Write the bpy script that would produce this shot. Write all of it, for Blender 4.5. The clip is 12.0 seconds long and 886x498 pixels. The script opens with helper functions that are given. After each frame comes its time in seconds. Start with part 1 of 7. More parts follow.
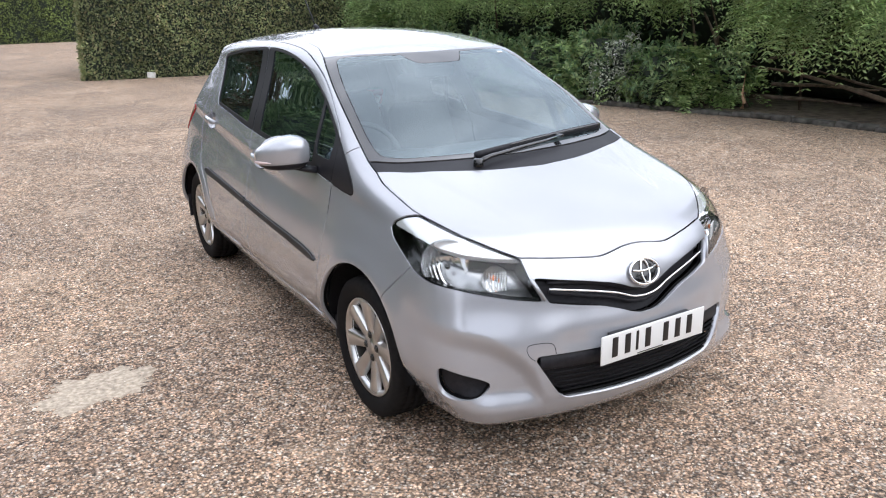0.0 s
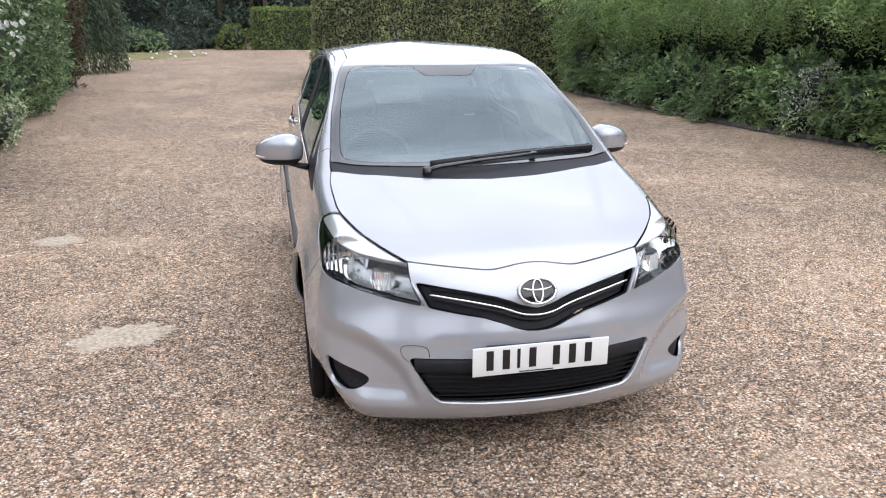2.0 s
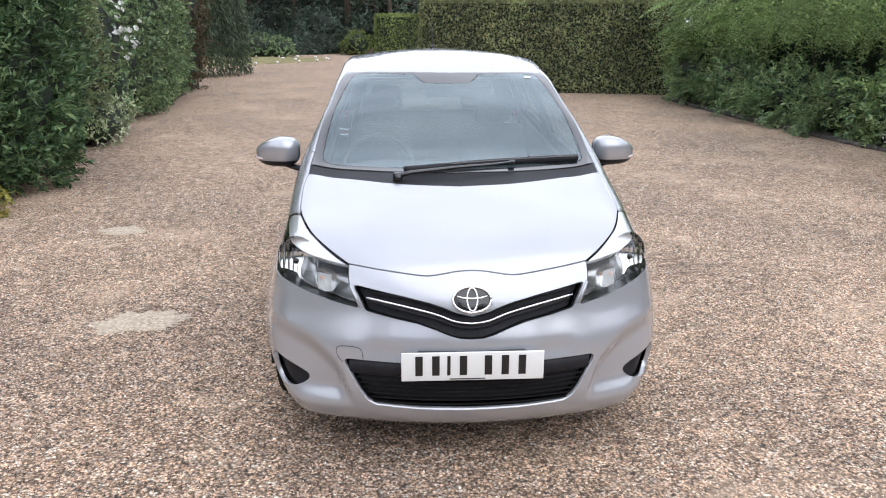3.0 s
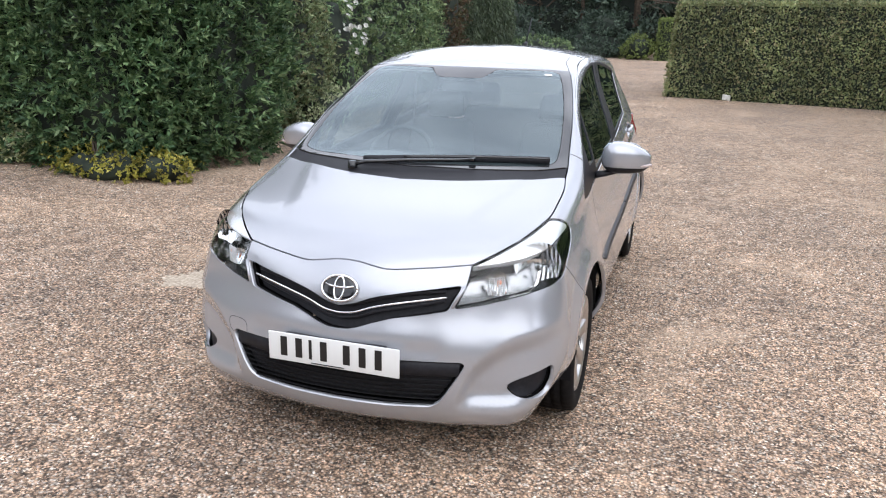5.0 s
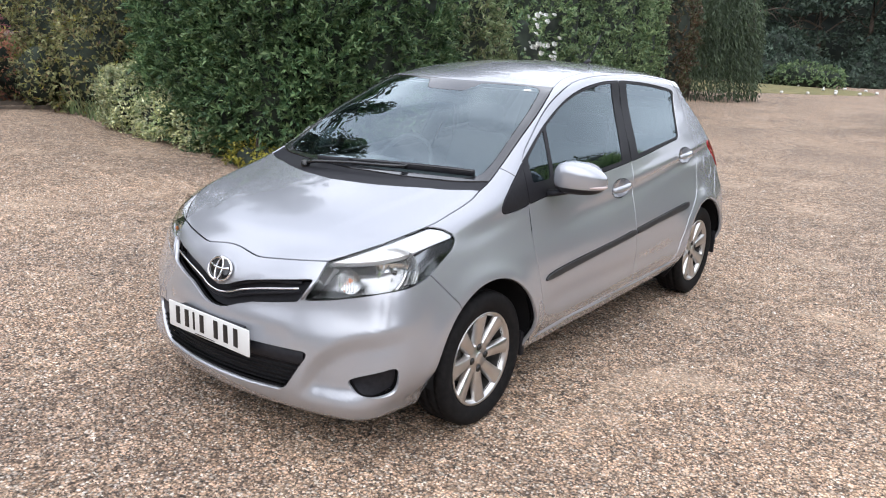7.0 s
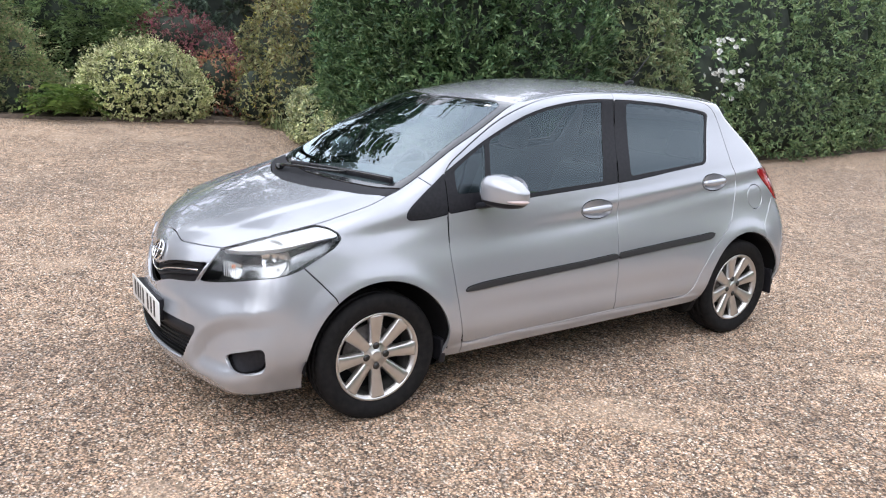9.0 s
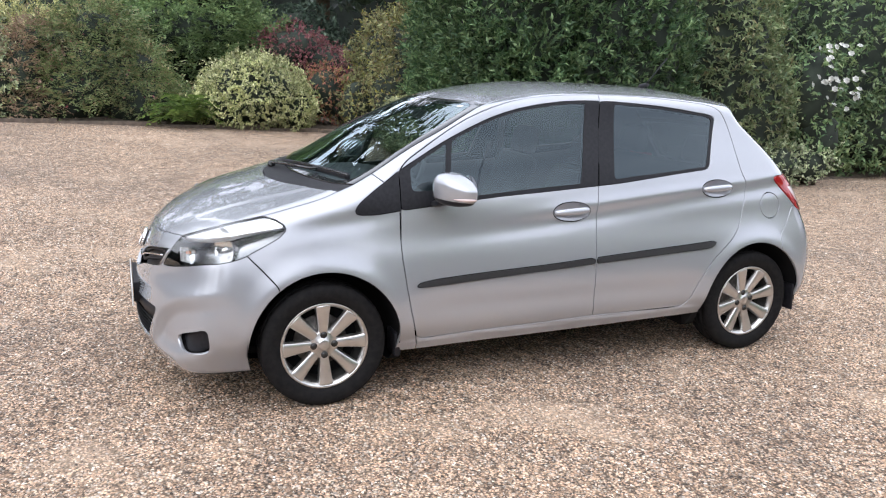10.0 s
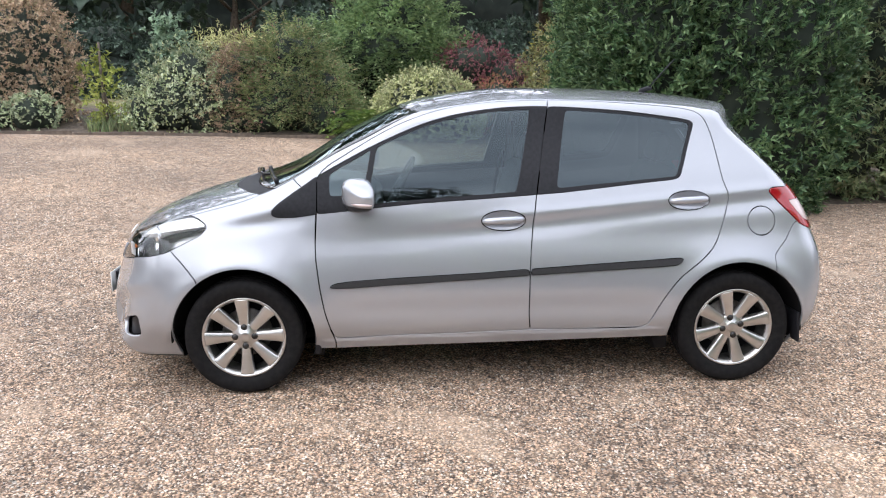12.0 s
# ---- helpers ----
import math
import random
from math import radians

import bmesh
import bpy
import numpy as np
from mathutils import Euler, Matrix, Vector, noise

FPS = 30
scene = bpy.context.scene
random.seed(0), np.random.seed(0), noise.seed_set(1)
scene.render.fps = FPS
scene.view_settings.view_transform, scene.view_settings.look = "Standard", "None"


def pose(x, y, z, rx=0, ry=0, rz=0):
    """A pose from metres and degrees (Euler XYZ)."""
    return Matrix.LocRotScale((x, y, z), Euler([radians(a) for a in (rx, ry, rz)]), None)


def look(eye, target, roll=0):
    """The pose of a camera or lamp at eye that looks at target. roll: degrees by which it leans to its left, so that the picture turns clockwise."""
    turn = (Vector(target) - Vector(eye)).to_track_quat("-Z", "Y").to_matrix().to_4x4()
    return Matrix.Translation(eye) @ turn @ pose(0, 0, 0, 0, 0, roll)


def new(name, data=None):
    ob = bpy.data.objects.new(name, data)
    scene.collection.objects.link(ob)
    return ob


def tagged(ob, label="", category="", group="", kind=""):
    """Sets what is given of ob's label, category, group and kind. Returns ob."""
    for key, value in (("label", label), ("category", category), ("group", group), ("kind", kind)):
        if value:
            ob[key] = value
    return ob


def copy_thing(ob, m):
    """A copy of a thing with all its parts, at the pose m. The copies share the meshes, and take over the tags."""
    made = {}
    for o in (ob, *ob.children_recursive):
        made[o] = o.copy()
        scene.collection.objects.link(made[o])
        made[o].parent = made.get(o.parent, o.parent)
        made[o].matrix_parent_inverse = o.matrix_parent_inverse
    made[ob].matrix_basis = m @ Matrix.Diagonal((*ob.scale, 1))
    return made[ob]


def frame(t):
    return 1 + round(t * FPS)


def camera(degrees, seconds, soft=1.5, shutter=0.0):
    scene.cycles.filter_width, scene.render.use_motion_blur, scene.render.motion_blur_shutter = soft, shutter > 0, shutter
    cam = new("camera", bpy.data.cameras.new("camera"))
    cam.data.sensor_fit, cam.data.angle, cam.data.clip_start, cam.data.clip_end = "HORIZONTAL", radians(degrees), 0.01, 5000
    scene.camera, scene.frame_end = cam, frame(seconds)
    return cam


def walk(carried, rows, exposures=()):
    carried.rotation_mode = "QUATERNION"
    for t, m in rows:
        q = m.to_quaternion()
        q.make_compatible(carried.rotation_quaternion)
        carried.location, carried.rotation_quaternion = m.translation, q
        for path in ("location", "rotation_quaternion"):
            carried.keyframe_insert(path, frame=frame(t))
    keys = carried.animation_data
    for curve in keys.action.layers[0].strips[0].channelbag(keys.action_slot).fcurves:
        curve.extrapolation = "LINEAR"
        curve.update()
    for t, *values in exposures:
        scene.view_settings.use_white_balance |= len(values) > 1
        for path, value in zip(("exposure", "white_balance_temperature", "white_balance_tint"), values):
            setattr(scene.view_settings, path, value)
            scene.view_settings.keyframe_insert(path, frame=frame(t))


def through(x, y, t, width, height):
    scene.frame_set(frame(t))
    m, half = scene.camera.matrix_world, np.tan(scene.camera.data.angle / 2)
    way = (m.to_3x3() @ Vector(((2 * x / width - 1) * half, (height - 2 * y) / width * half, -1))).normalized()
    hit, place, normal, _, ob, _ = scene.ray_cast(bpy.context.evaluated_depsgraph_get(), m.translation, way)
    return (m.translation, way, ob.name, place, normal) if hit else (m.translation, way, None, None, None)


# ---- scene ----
cam = camera(59.6, 12.0, soft=1.1)
PATH = [
    (0, (-2.002, -3.909, 1.653), (-1.025, -2.276, 1.037), -1.3),
    (0.5, (-1.73, -4.076, 1.658), (-0.879, -2.368, 1.06), -0.6),
    (1, (-1.501, -4.313, 1.653), (-0.781, -2.542, 1.065), -0.3),
    (1.5, (-1.277, -4.488, 1.662), (-0.697, -2.664, 1.082), 0.0),
    (2, (-0.93, -4.506, 1.633), (-0.501, -2.64, 1.064), 0.1),
    (2.5, (-0.629, -4.554, 1.631), (-0.345, -2.659, 1.067), 0.2),
    (3, (-0.275, -4.633, 1.643), (-0.153, -2.719, 1.0885), 0.3),
    (5, (1.164, -4.408, 1.608), (0.577, -2.579, 1.053), 1.2),
    (5.5, (1.476, -4.236, 1.622), (0.735, -2.463, 1.066), 1.4),
    (6, (1.775, -4.141, 1.613), (0.897, -2.431, 1.061), 1.8),
    (6.5, (2.172, -4.052, 1.637), (1.151, -2.42, 1.095), 2.2),
    (7, (2.492, -3.813, 1.616), (1.326, -2.276, 1.088), 2.5),
    (9, (3.626, -2.818, 1.613), (2.01, -1.745, 1.129), 2.5),
    (9.5, (3.916, -2.438, 1.608), (2.201, -1.526, 1.132), 2.3),
    (10, (4.102, -2.072, 1.583), (2.308, -1.319, 1.119), 2.0),
    (10.5, (4.252, -1.698, 1.616), (2.399, -1.094, 1.165), 1.7),
    (11, (4.475, -1.3, 1.616), (2.577, -0.851, 1.173), 1.2),
    (11.5, (4.552, -0.922, 1.58), (2.622, -0.636, 1.14), 0.7),
    (12, (4.512, -0.516, 1.586), (2.566, -0.383, 1.143), 0.1),
]
walk(cam, [(t, look(eye, target, roll)) for t, eye, target, roll in PATH], [(0, 0.84), (1.5, 0.79), (3, 0.77), (5.5, 0.77), (7, 0.81), (9, 0.91), (10.5, 0.97), (12, 0.98)])

# ---- sky and sun: a bright, thinly clouded day ----
world = bpy.data.worlds.new("sky")
scene.world = world
world.use_nodes = True
wn, wl = world.node_tree.nodes, world.node_tree.links
wn.clear()
sky = wn.new("ShaderNodeTexSky")
sky.sky_type, sky.sun_disc = "NISHITA", False
sky.sun_elevation, sky.sun_rotation = radians(50), radians(145)
sky.air_density, sky.dust_density = 1.0, 2.5
wtc = wn.new("ShaderNodeTexCoord")
wmap = wn.new("ShaderNodeMapping")
wmap.inputs["Scale"].default_value = (1.0, 1.0, 2.6)
cloud = wn.new("ShaderNodeTexNoise")
cloud.inputs["Scale"].default_value, cloud.inputs["Detail"].default_value = 2.3, 3.5
cloud.inputs["Roughness"].default_value = 0.55
cramp = wn.new("ShaderNodeValToRGB")
cramp.color_ramp.elements[0].position, cramp.color_ramp.elements[0].color = 0.30, (5.0, 5.4, 6.45, 1)
cramp.color_ramp.elements[1].position, cramp.color_ramp.elements[1].color = 0.68, (10.0, 10.4, 11.6, 1)
wmix = wn.new("ShaderNodeMixRGB")
wmix.inputs["Fac"].default_value = 0.94
wbg = wn.new("ShaderNodeBackground")
wbg.inputs["Strength"].default_value = 0.130
wout = wn.new("ShaderNodeOutputWorld")
wl.new(wtc.outputs["Generated"], wmap.inputs["Vector"])
wl.new(wmap.outputs["Vector"], cloud.inputs["Vector"])
wl.new(cloud.outputs["Fac"], cramp.inputs["Fac"])
wl.new(sky.outputs["Color"], wmix.inputs["Color1"])
wl.new(cramp.outputs["Color"], wmix.inputs["Color2"])
wl.new(wmix.outputs["Color"], wbg.inputs["Color"])
wl.new(wbg.outputs["Background"], wout.inputs["Surface"])
sun = new("sun", bpy.data.lights.new("sun", "SUN"))
sun.data.energy, sun.data.angle, sun.data.color = 0.90, radians(80), (1.0, 0.995, 0.985)
sun.matrix_world = look((3.4, -4.9, 7.2), (0, 0, 0))

# ---- helpers for materials and parts ----
from mathutils import kdtree


def material(name, color, rough=0.5, metal=0.0, **more):
    m = bpy.data.materials.new(name)
    m.use_nodes = True
    b = m.node_tree.nodes["Principled BSDF"]
    b.inputs["Base Color"].default_value = (*color, 1)
    b.inputs["Roughness"].default_value, b.inputs["Metallic"].default_value = rough, metal
    for key, value in more.items():
        b.inputs[key.replace("_", " ")].default_value = value
    return m


def link_mesh(name, verts, faces, mats, parent=None, label="", smooth=True):
    me = bpy.data.meshes.new(name)
    me.from_pydata([tuple(v) for v in verts], [], [tuple(f) for f in faces])
    for m in (mats if isinstance(mats, (list, tuple)) else [mats]):
        me.materials.append(m)
    if smooth:
        me.polygons.foreach_set("use_smooth", [True] * len(me.polygons))
    ob = new(name, me)
    if parent:
        ob.parent = parent
    if label:
        ob["label"] = label
    return ob


def part(name, bm, mat, parent=None, label="", smooth=True):
    """Link a bmesh as one mesh object under a thing or a part."""
    me = bpy.data.meshes.new(name)
    bm.normal_update()
    bm.to_mesh(me)
    bm.free()
    for m in (mat if isinstance(mat, (list, tuple)) else [mat]):
        me.materials.append(m)
    if smooth:
        me.polygons.foreach_set("use_smooth", [True] * len(me.polygons))
    ob = new(name, me)
    if parent:
        ob.parent = parent
    if label:
        ob["label"] = label
    return ob


def empty(name, m=None, parent=None):
    ob = new(name)
    ob.empty_display_size = 0.1
    if m is not None:
        ob.matrix_basis = m
    if parent:
        ob.parent = parent
    return ob

# ---- the shape of the car: x to its left, nose towards -y ----
def spline(*pts):
    """A natural cubic through pairs of (u, value), straight beyond its ends."""
    u, v = np.array(pts, float).T
    n, h = len(u), np.diff(u)
    a, r = np.eye(n), np.zeros(n)
    for i in range(1, n - 1):
        a[i, i - 1], a[i, i], a[i, i + 1] = h[i - 1], 2 * (h[i - 1] + h[i]), h[i]
        r[i] = 6 * ((v[i + 1] - v[i]) / h[i] - (v[i] - v[i - 1]) / h[i - 1])
    c = np.linalg.solve(a, r)

    def at(q):
        q = np.asarray(q, float)
        i = np.clip(np.searchsorted(u, q) - 1, 0, n - 2)
        d, e, k = q - u[i], u[i + 1] - q, h[i]
        mid = (c[i] * e**3 + c[i + 1] * d**3) / (6 * k) + (v[i] / k - c[i] * k / 6) * e + (v[i + 1] / k - c[i + 1] * k / 6) * d
        low = v[0] + (q - u[0]) * ((v[1] - v[0]) / h[0] - h[0] * c[1] / 6)
        high = v[-1] + (q - u[-1]) * ((v[-1] - v[-2]) / h[-1] + h[-1] * c[-2] / 6)
        return np.where(q < u[0], low, np.where(q > u[-1], high, mid))

    return at


def bell(q, middle, width):
    return np.exp(-(((q - middle) / width) ** 2))


def step(q, a, b):
    s = np.clip((q - a) / (b - a), 0, 1)
    return s * s * (3 - 2 * s)


AXLE, HUB = 1.255, 0.297
top_line = spline((-2.05, 0.715), (-1.93, 0.786), (-1.75, 0.867), (-1.45, 0.960), (-1.15, 1.050), (-0.98, 1.132), (-0.8, 1.243), (-0.6, 1.343), (-0.42, 1.425), (-0.25, 1.463), (0, 1.497), (0.3, 1.505), (0.7, 1.497), (1.1, 1.468), (1.45, 1.420))
plan_side = spline((-2, 0.748), (-1.6, 0.791), (-1.255, 0.820), (-0.7, 0.821), (0, 0.826), (0.7, 0.826), (1.255, 0.825), (1.6, 0.813), (1.85, 0.796))
section = spline((0.15, 0.108), (0.25, 0.056), (0.34, 0.014), (0.45, -0.001), (0.58, 0.008), (0.7, 0.030), (0.82, 0.062), (0.9, 0.077), (0.97, 0.096), (1.05, 0.123), (1.2, 0.186), (1.35, 0.242), (1.5, 0.280))
nose_line = spline((0.12, -1.923), (0.2, -2.006), (0.28, -2.048), (0.4, -2.057), (0.52, -2.043), (0.6, -2.016), (0.7, -1.989), (0.78, -1.955), (0.86, -1.891), (1, -1.738))
tail_line = spline((0.15, 1.694), (0.25, 1.768), (0.4, 1.818), (0.55, 1.830), (0.68, 1.812), (0.8, 1.761), (0.95, 1.689), (1.1, 1.583), (1.25, 1.460), (1.34, 1.396), (1.42, 1.389), (1.5, 1.398))

crown = spline((-1.9, 0.135), (-1.4, 0.090), (-0.9, 0.110), (-0.3, 0.165), (0.4, 0.178), (1.3, 0.210))
nose_bow = spline((0.2, 0.308), (0.45, 0.385), (0.65, 0.432), (0.85, 0.437))
tail_bow = spline((0.3, 0.188), (0.7, 0.192), (1.1, 0.291), (1.4, 0.661))


def smooth_max(a, b, r):
    h = np.clip(r - np.abs(a - b), 0, None) / r
    return np.maximum(a, b) + h * h * r * 0.25


swoop = spline((0.40, 0.25), (0.44, 0.32), (0.48, 0.415), (0.53, 0.48), (0.615, 0.537), (0.716, 0.567), (0.80, 0.60))


def half_width(y, z):
    w = plan_side(y) - section(z)
    shoulder = 0.872 + 0.092 * y + 0.02 * bell(y, -1.3, 0.6)
    w = w - 0.007 * bell(z, shoulder - 0.045, 0.045) * step(y, -1.1, 0.3) * (1 - step(y, 1.35, 1.6))
    w = w + 0.006 * bell(z, shoulder + 0.015, 0.03) * step(y, -0.6, 0.3) * (1 - step(y, 1.35, 1.6))
    w = w - 0.010 * bell(z, 0.862 + 0.1 * (y + 1.25), 0.045) * bell(y, -1.22, 0.30)
    w = w - 0.007 * bell(z, 0.44, 0.05) * step(y, -0.9, -0.6) * (1 - step(y, 0.8, 1.0))
    sill = 0.303 + 0.022 * y
    w = w + 0.010 * (1 - step(z - sill, -0.016, 0.006)) * step(y, -0.95, -0.75) * (1 - step(y, 0.75, 0.95))
    for ya in (-AXLE, AXLE):
        d = np.hypot(y - ya, z - HUB)
        w = w + (0.014 * bell(d, 0.36, 0.06) + 0.008 * bell(d, 0.40, 0.14)) * step(z, 0.2, 0.4)
    return w


def body_field(x, y, z):
    """Negative inside the body, zero on its skin."""
    ax = np.abs(x)
    side = ax - half_width(y, z)
    ridge = 0.004 * (1 - step(ax - 0.40 - 0.30 * (y + 1.65), -0.05, 0.02)) * step(y, -1.90, -1.60) * (1 - step(y, -1.30, -1.15))
    top = (z - top_line(y) + crown(y) * ax**2 - ridge) * 0.9
    nose = (nose_line(z) + nose_bow(z) * ax**2 - y) * 0.9
    scoop = 0.034 * step(swoop(ax) - z, 0.0, 0.085) * step(z, 0.245, 0.335) * step(ax, 0.40, 0.50)
    scoop = scoop + 0.006 * bell(z, 0.49, 0.035) * (1 - step(ax, 0.34, 0.42))
    nose = nose + scoop
    tail = (y - tail_line(z) + tail_bow(z) * ax**2) * 0.9
    f = smooth_max(side, top, 0.10 - 0.06 * step(y, -1.2, -0.7))
    f = smooth_max(f, nose, 0.09)
    f = smooth_max(f, tail, 0.09 - 0.055 * step(z, 0.95, 1.2))
    return smooth_max(f, 0.165 - z, 0.04)


def on_skin(eye, way, near=0.0, far=3.0):
    """Where rays from inside meet the skin."""
    lo, hi = np.full(len(eye), near), np.full(len(eye), far)
    for _ in range(34):
        mid = (lo + hi) / 2
        inside = body_field(*(eye + way * mid[:, None]).T) < 0
        lo, hi = np.where(inside, mid, lo), np.where(inside, hi, mid)
    return eye + way * ((lo + hi) / 2)[:, None]


def skin_grid(rings=170, caps=86, around=176):
    """The left half of the skin as a grid of vertices, nose first, from the top down."""
    y0, y1, zc = -1.40, 1.25, 0.62
    rows = [(y0, -math.pi / 2 + k / caps * math.pi / 2) for k in range(caps)]
    rows += [(y0 + (y1 - y0) * k / rings, 0.0) for k in range(rings + 1)]
    rows += [(y1, k / caps * math.pi / 2) for k in range(1, caps + 1)]
    th = np.linspace(0, math.pi, around + 1)
    eye, way = [], []
    for yc, ph in rows:
        for a in th:
            eye.append((0.0, yc, zc))
            way.append((math.sin(a) * math.cos(ph), math.sin(ph), math.cos(a) * math.cos(ph)))
    p = on_skin(np.array(eye), np.array(way))
    n = around + 1
    faces = []
    for i in range(len(rows) - 1):
        for k in range(around):
            faces.append((i * n + k, i * n + k + 1, (i + 1) * n + k + 1, (i + 1) * n + k))
    return p, faces

# ---- materials of the car ----
def nodes_of(m):
    return m.node_tree.nodes, m.node_tree.links, m.node_tree.nodes["Principled BSDF"]


def fine_bump(m, scale, strength, distance=0.001, detail=2.0):
    n, l, b = nodes_of(m)
    tc, tex, bump = n.new("ShaderNodeTexCoord"), n.new("ShaderNodeTexNoise"), n.new("ShaderNodeBump")
    tex.inputs["Scale"].default_value, tex.inputs["Detail"].default_value = scale, detail
    bump.inputs["Strength"].default_value, bump.inputs["Distance"].default_value = strength, distance
    l.new(tc.outputs["Object"], tex.inputs["Vector"])
    l.new(tex.outputs["Fac"], bump.inputs["Height"])
    l.new(bump.outputs["Normal"], b.inputs["Normal"])
    return tex


def noise_tint(m, low, high, scale, detail=4.0, rough=None):
    """Base colour, and roughness if asked, that wander between two values."""
    n, l, b = nodes_of(m)
    tc, tex, ramp = n.new("ShaderNodeTexCoord"), n.new("ShaderNodeTexNoise"), n.new("ShaderNodeValToRGB")
    tex.inputs["Scale"].default_value, tex.inputs["Detail"].default_value = scale, detail
    ramp.color_ramp.elements[0].position, ramp.color_ramp.elements[1].position = 0.3, 0.7
    ramp.color_ramp.elements[0].color, ramp.color_ramp.elements[1].color = (*low, 1), (*high, 1)
    l.new(tc.outputs["Object"], tex.inputs["Vector"])
    l.new(tex.outputs["Fac"], ramp.inputs["Fac"])
    l.new(ramp.outputs["Color"], b.inputs["Base Color"])
    if rough:
        r = n.new("ShaderNodeMapRange")
        r.inputs["To Min"].default_value, r.inputs["To Max"].default_value = rough
        l.new(tex.outputs["Fac"], r.inputs["Value"])
        l.new(r.outputs["Result"], b.inputs["Roughness"])
    return m


def glass(name, tint, gloss_tint=(1, 1, 1), square=0.04):
    """A thin pane: tinted see-through, with mirror gloss that grows from its square-on value towards grazing."""
    m = bpy.data.materials.new(name)
    m.use_nodes = True
    n, l = m.node_tree.nodes, m.node_tree.links
    n.clear()
    out, mix = n.new("ShaderNodeOutputMaterial"), n.new("ShaderNodeMixShader")
    clear, gloss, fr = n.new("ShaderNodeBsdfTransparent"), n.new("ShaderNodeBsdfGlossy"), n.new("ShaderNodeLayerWeight")
    power, lift = n.new("ShaderNodeMath"), n.new("ShaderNodeMapRange")
    power.operation, power.inputs[1].default_value = "POWER", 3.6
    clear.inputs["Color"].default_value = (*tint, 1)
    gloss.inputs["Color"].default_value, gloss.inputs["Roughness"].default_value = (*gloss_tint, 1), 0.0
    fr.inputs["Blend"].default_value = 0.5
    lift.inputs["To Min"].default_value = square
    l.new(fr.outputs["Facing"], power.inputs[0])
    l.new(power.outputs["Value"], lift.inputs["Value"])
    l.new(lift.outputs["Result"], mix.inputs["Fac"])
    l.new(clear.outputs["BSDF"], mix.inputs[1])
    l.new(gloss.outputs["BSDF"], mix.inputs[2])
    l.new(mix.outputs["Shader"], out.inputs["Surface"])
    return m


PAINT = material("silver_paint", (0.44, 0.452, 0.487), 0.26, 0.50, Coat_Weight=1.0, Coat_Roughness=0.03)
noise_tint(PAINT, (0.376, 0.387, 0.416), (0.440, 0.453, 0.487), 900.0, 2.0)
BLACK_TRIM = noise_tint(material("black_trim", (0.016, 0.016, 0.018), 0.45, Specular_IOR_Level=0.22), (0.012, 0.012, 0.015), (0.020, 0.020, 0.024), 60.0, 3.0, (0.38, 0.52))
GLOSS_BLACK = material("gloss_black", (0.008, 0.008, 0.009), 0.12, Coat_Weight=0.5)
FRIT = material("screen_border", (0.02, 0.021, 0.024), 0.10, Coat_Weight=1.0, Coat_Roughness=0.02)
MOULD = noise_tint(material("grey_moulding", (0.035, 0.035, 0.038), 0.55), (0.014, 0.014, 0.016), (0.024, 0.024, 0.026), 90.0, 3.0, (0.45, 0.62))
RUBBER = noise_tint(material("tyre_rubber", (0.012, 0.012, 0.013), 0.8, Specular_IOR_Level=0.1), (0.008, 0.008, 0.009), (0.018, 0.017, 0.017), 35.0, 5.0, (0.6, 0.85))
fine_bump(RUBBER, 220.0, 0.15, 0.0006)
ALLOY = noise_tint(material("alloy", (0.60, 0.59, 0.58), 0.30, 0.95), (0.56, 0.55, 0.54), (0.63, 0.62, 0.61), 14.0, 3.0, (0.26, 0.34))
REFLECTOR = material("lamp_reflector", (0.72, 0.72, 0.72), 0.10, 1.0)
BARREL = noise_tint(material("wheel_barrel", (0.10, 0.095, 0.09), 0.5, 0.6), (0.05, 0.048, 0.045), (0.14, 0.135, 0.13), 20.0)
NUT = material("wheel_nut_steel", (0.045, 0.044, 0.043), 0.35, 0.6)
CHROME = material("chrome", (0.86, 0.86, 0.87), 0.05, 1.0)
DULL_STEEL = noise_tint(material("brake_steel", (0.16, 0.15, 0.14), 0.5, 0.7), (0.20, 0.18, 0.165), (0.40, 0.37, 0.34), 30.0, 4.0)
DARK = material("dark_plastic", (0.008, 0.008, 0.009), 0.75, Specular_IOR_Level=0.15)
LAMP_DARK = material("lamp_housing", (0.40, 0.40, 0.405), 0.22, 0.9)


def flutes(m, scale, strength):
    """Fine upright ribs, as in the optics of a lamp."""
    n, l, b = nodes_of(m)
    tc, tex, bump = n.new("ShaderNodeTexCoord"), n.new("ShaderNodeTexWave"), n.new("ShaderNodeBump")
    tex.inputs["Scale"].default_value, tex.inputs["Distortion"].default_value = scale, 1.5
    bump.inputs["Strength"].default_value, bump.inputs["Distance"].default_value = strength, 0.004
    l.new(tc.outputs["Object"], tex.inputs["Vector"])
    l.new(tex.outputs["Fac"], bump.inputs["Height"])
    l.new(bump.outputs["Normal"], b.inputs["Normal"])


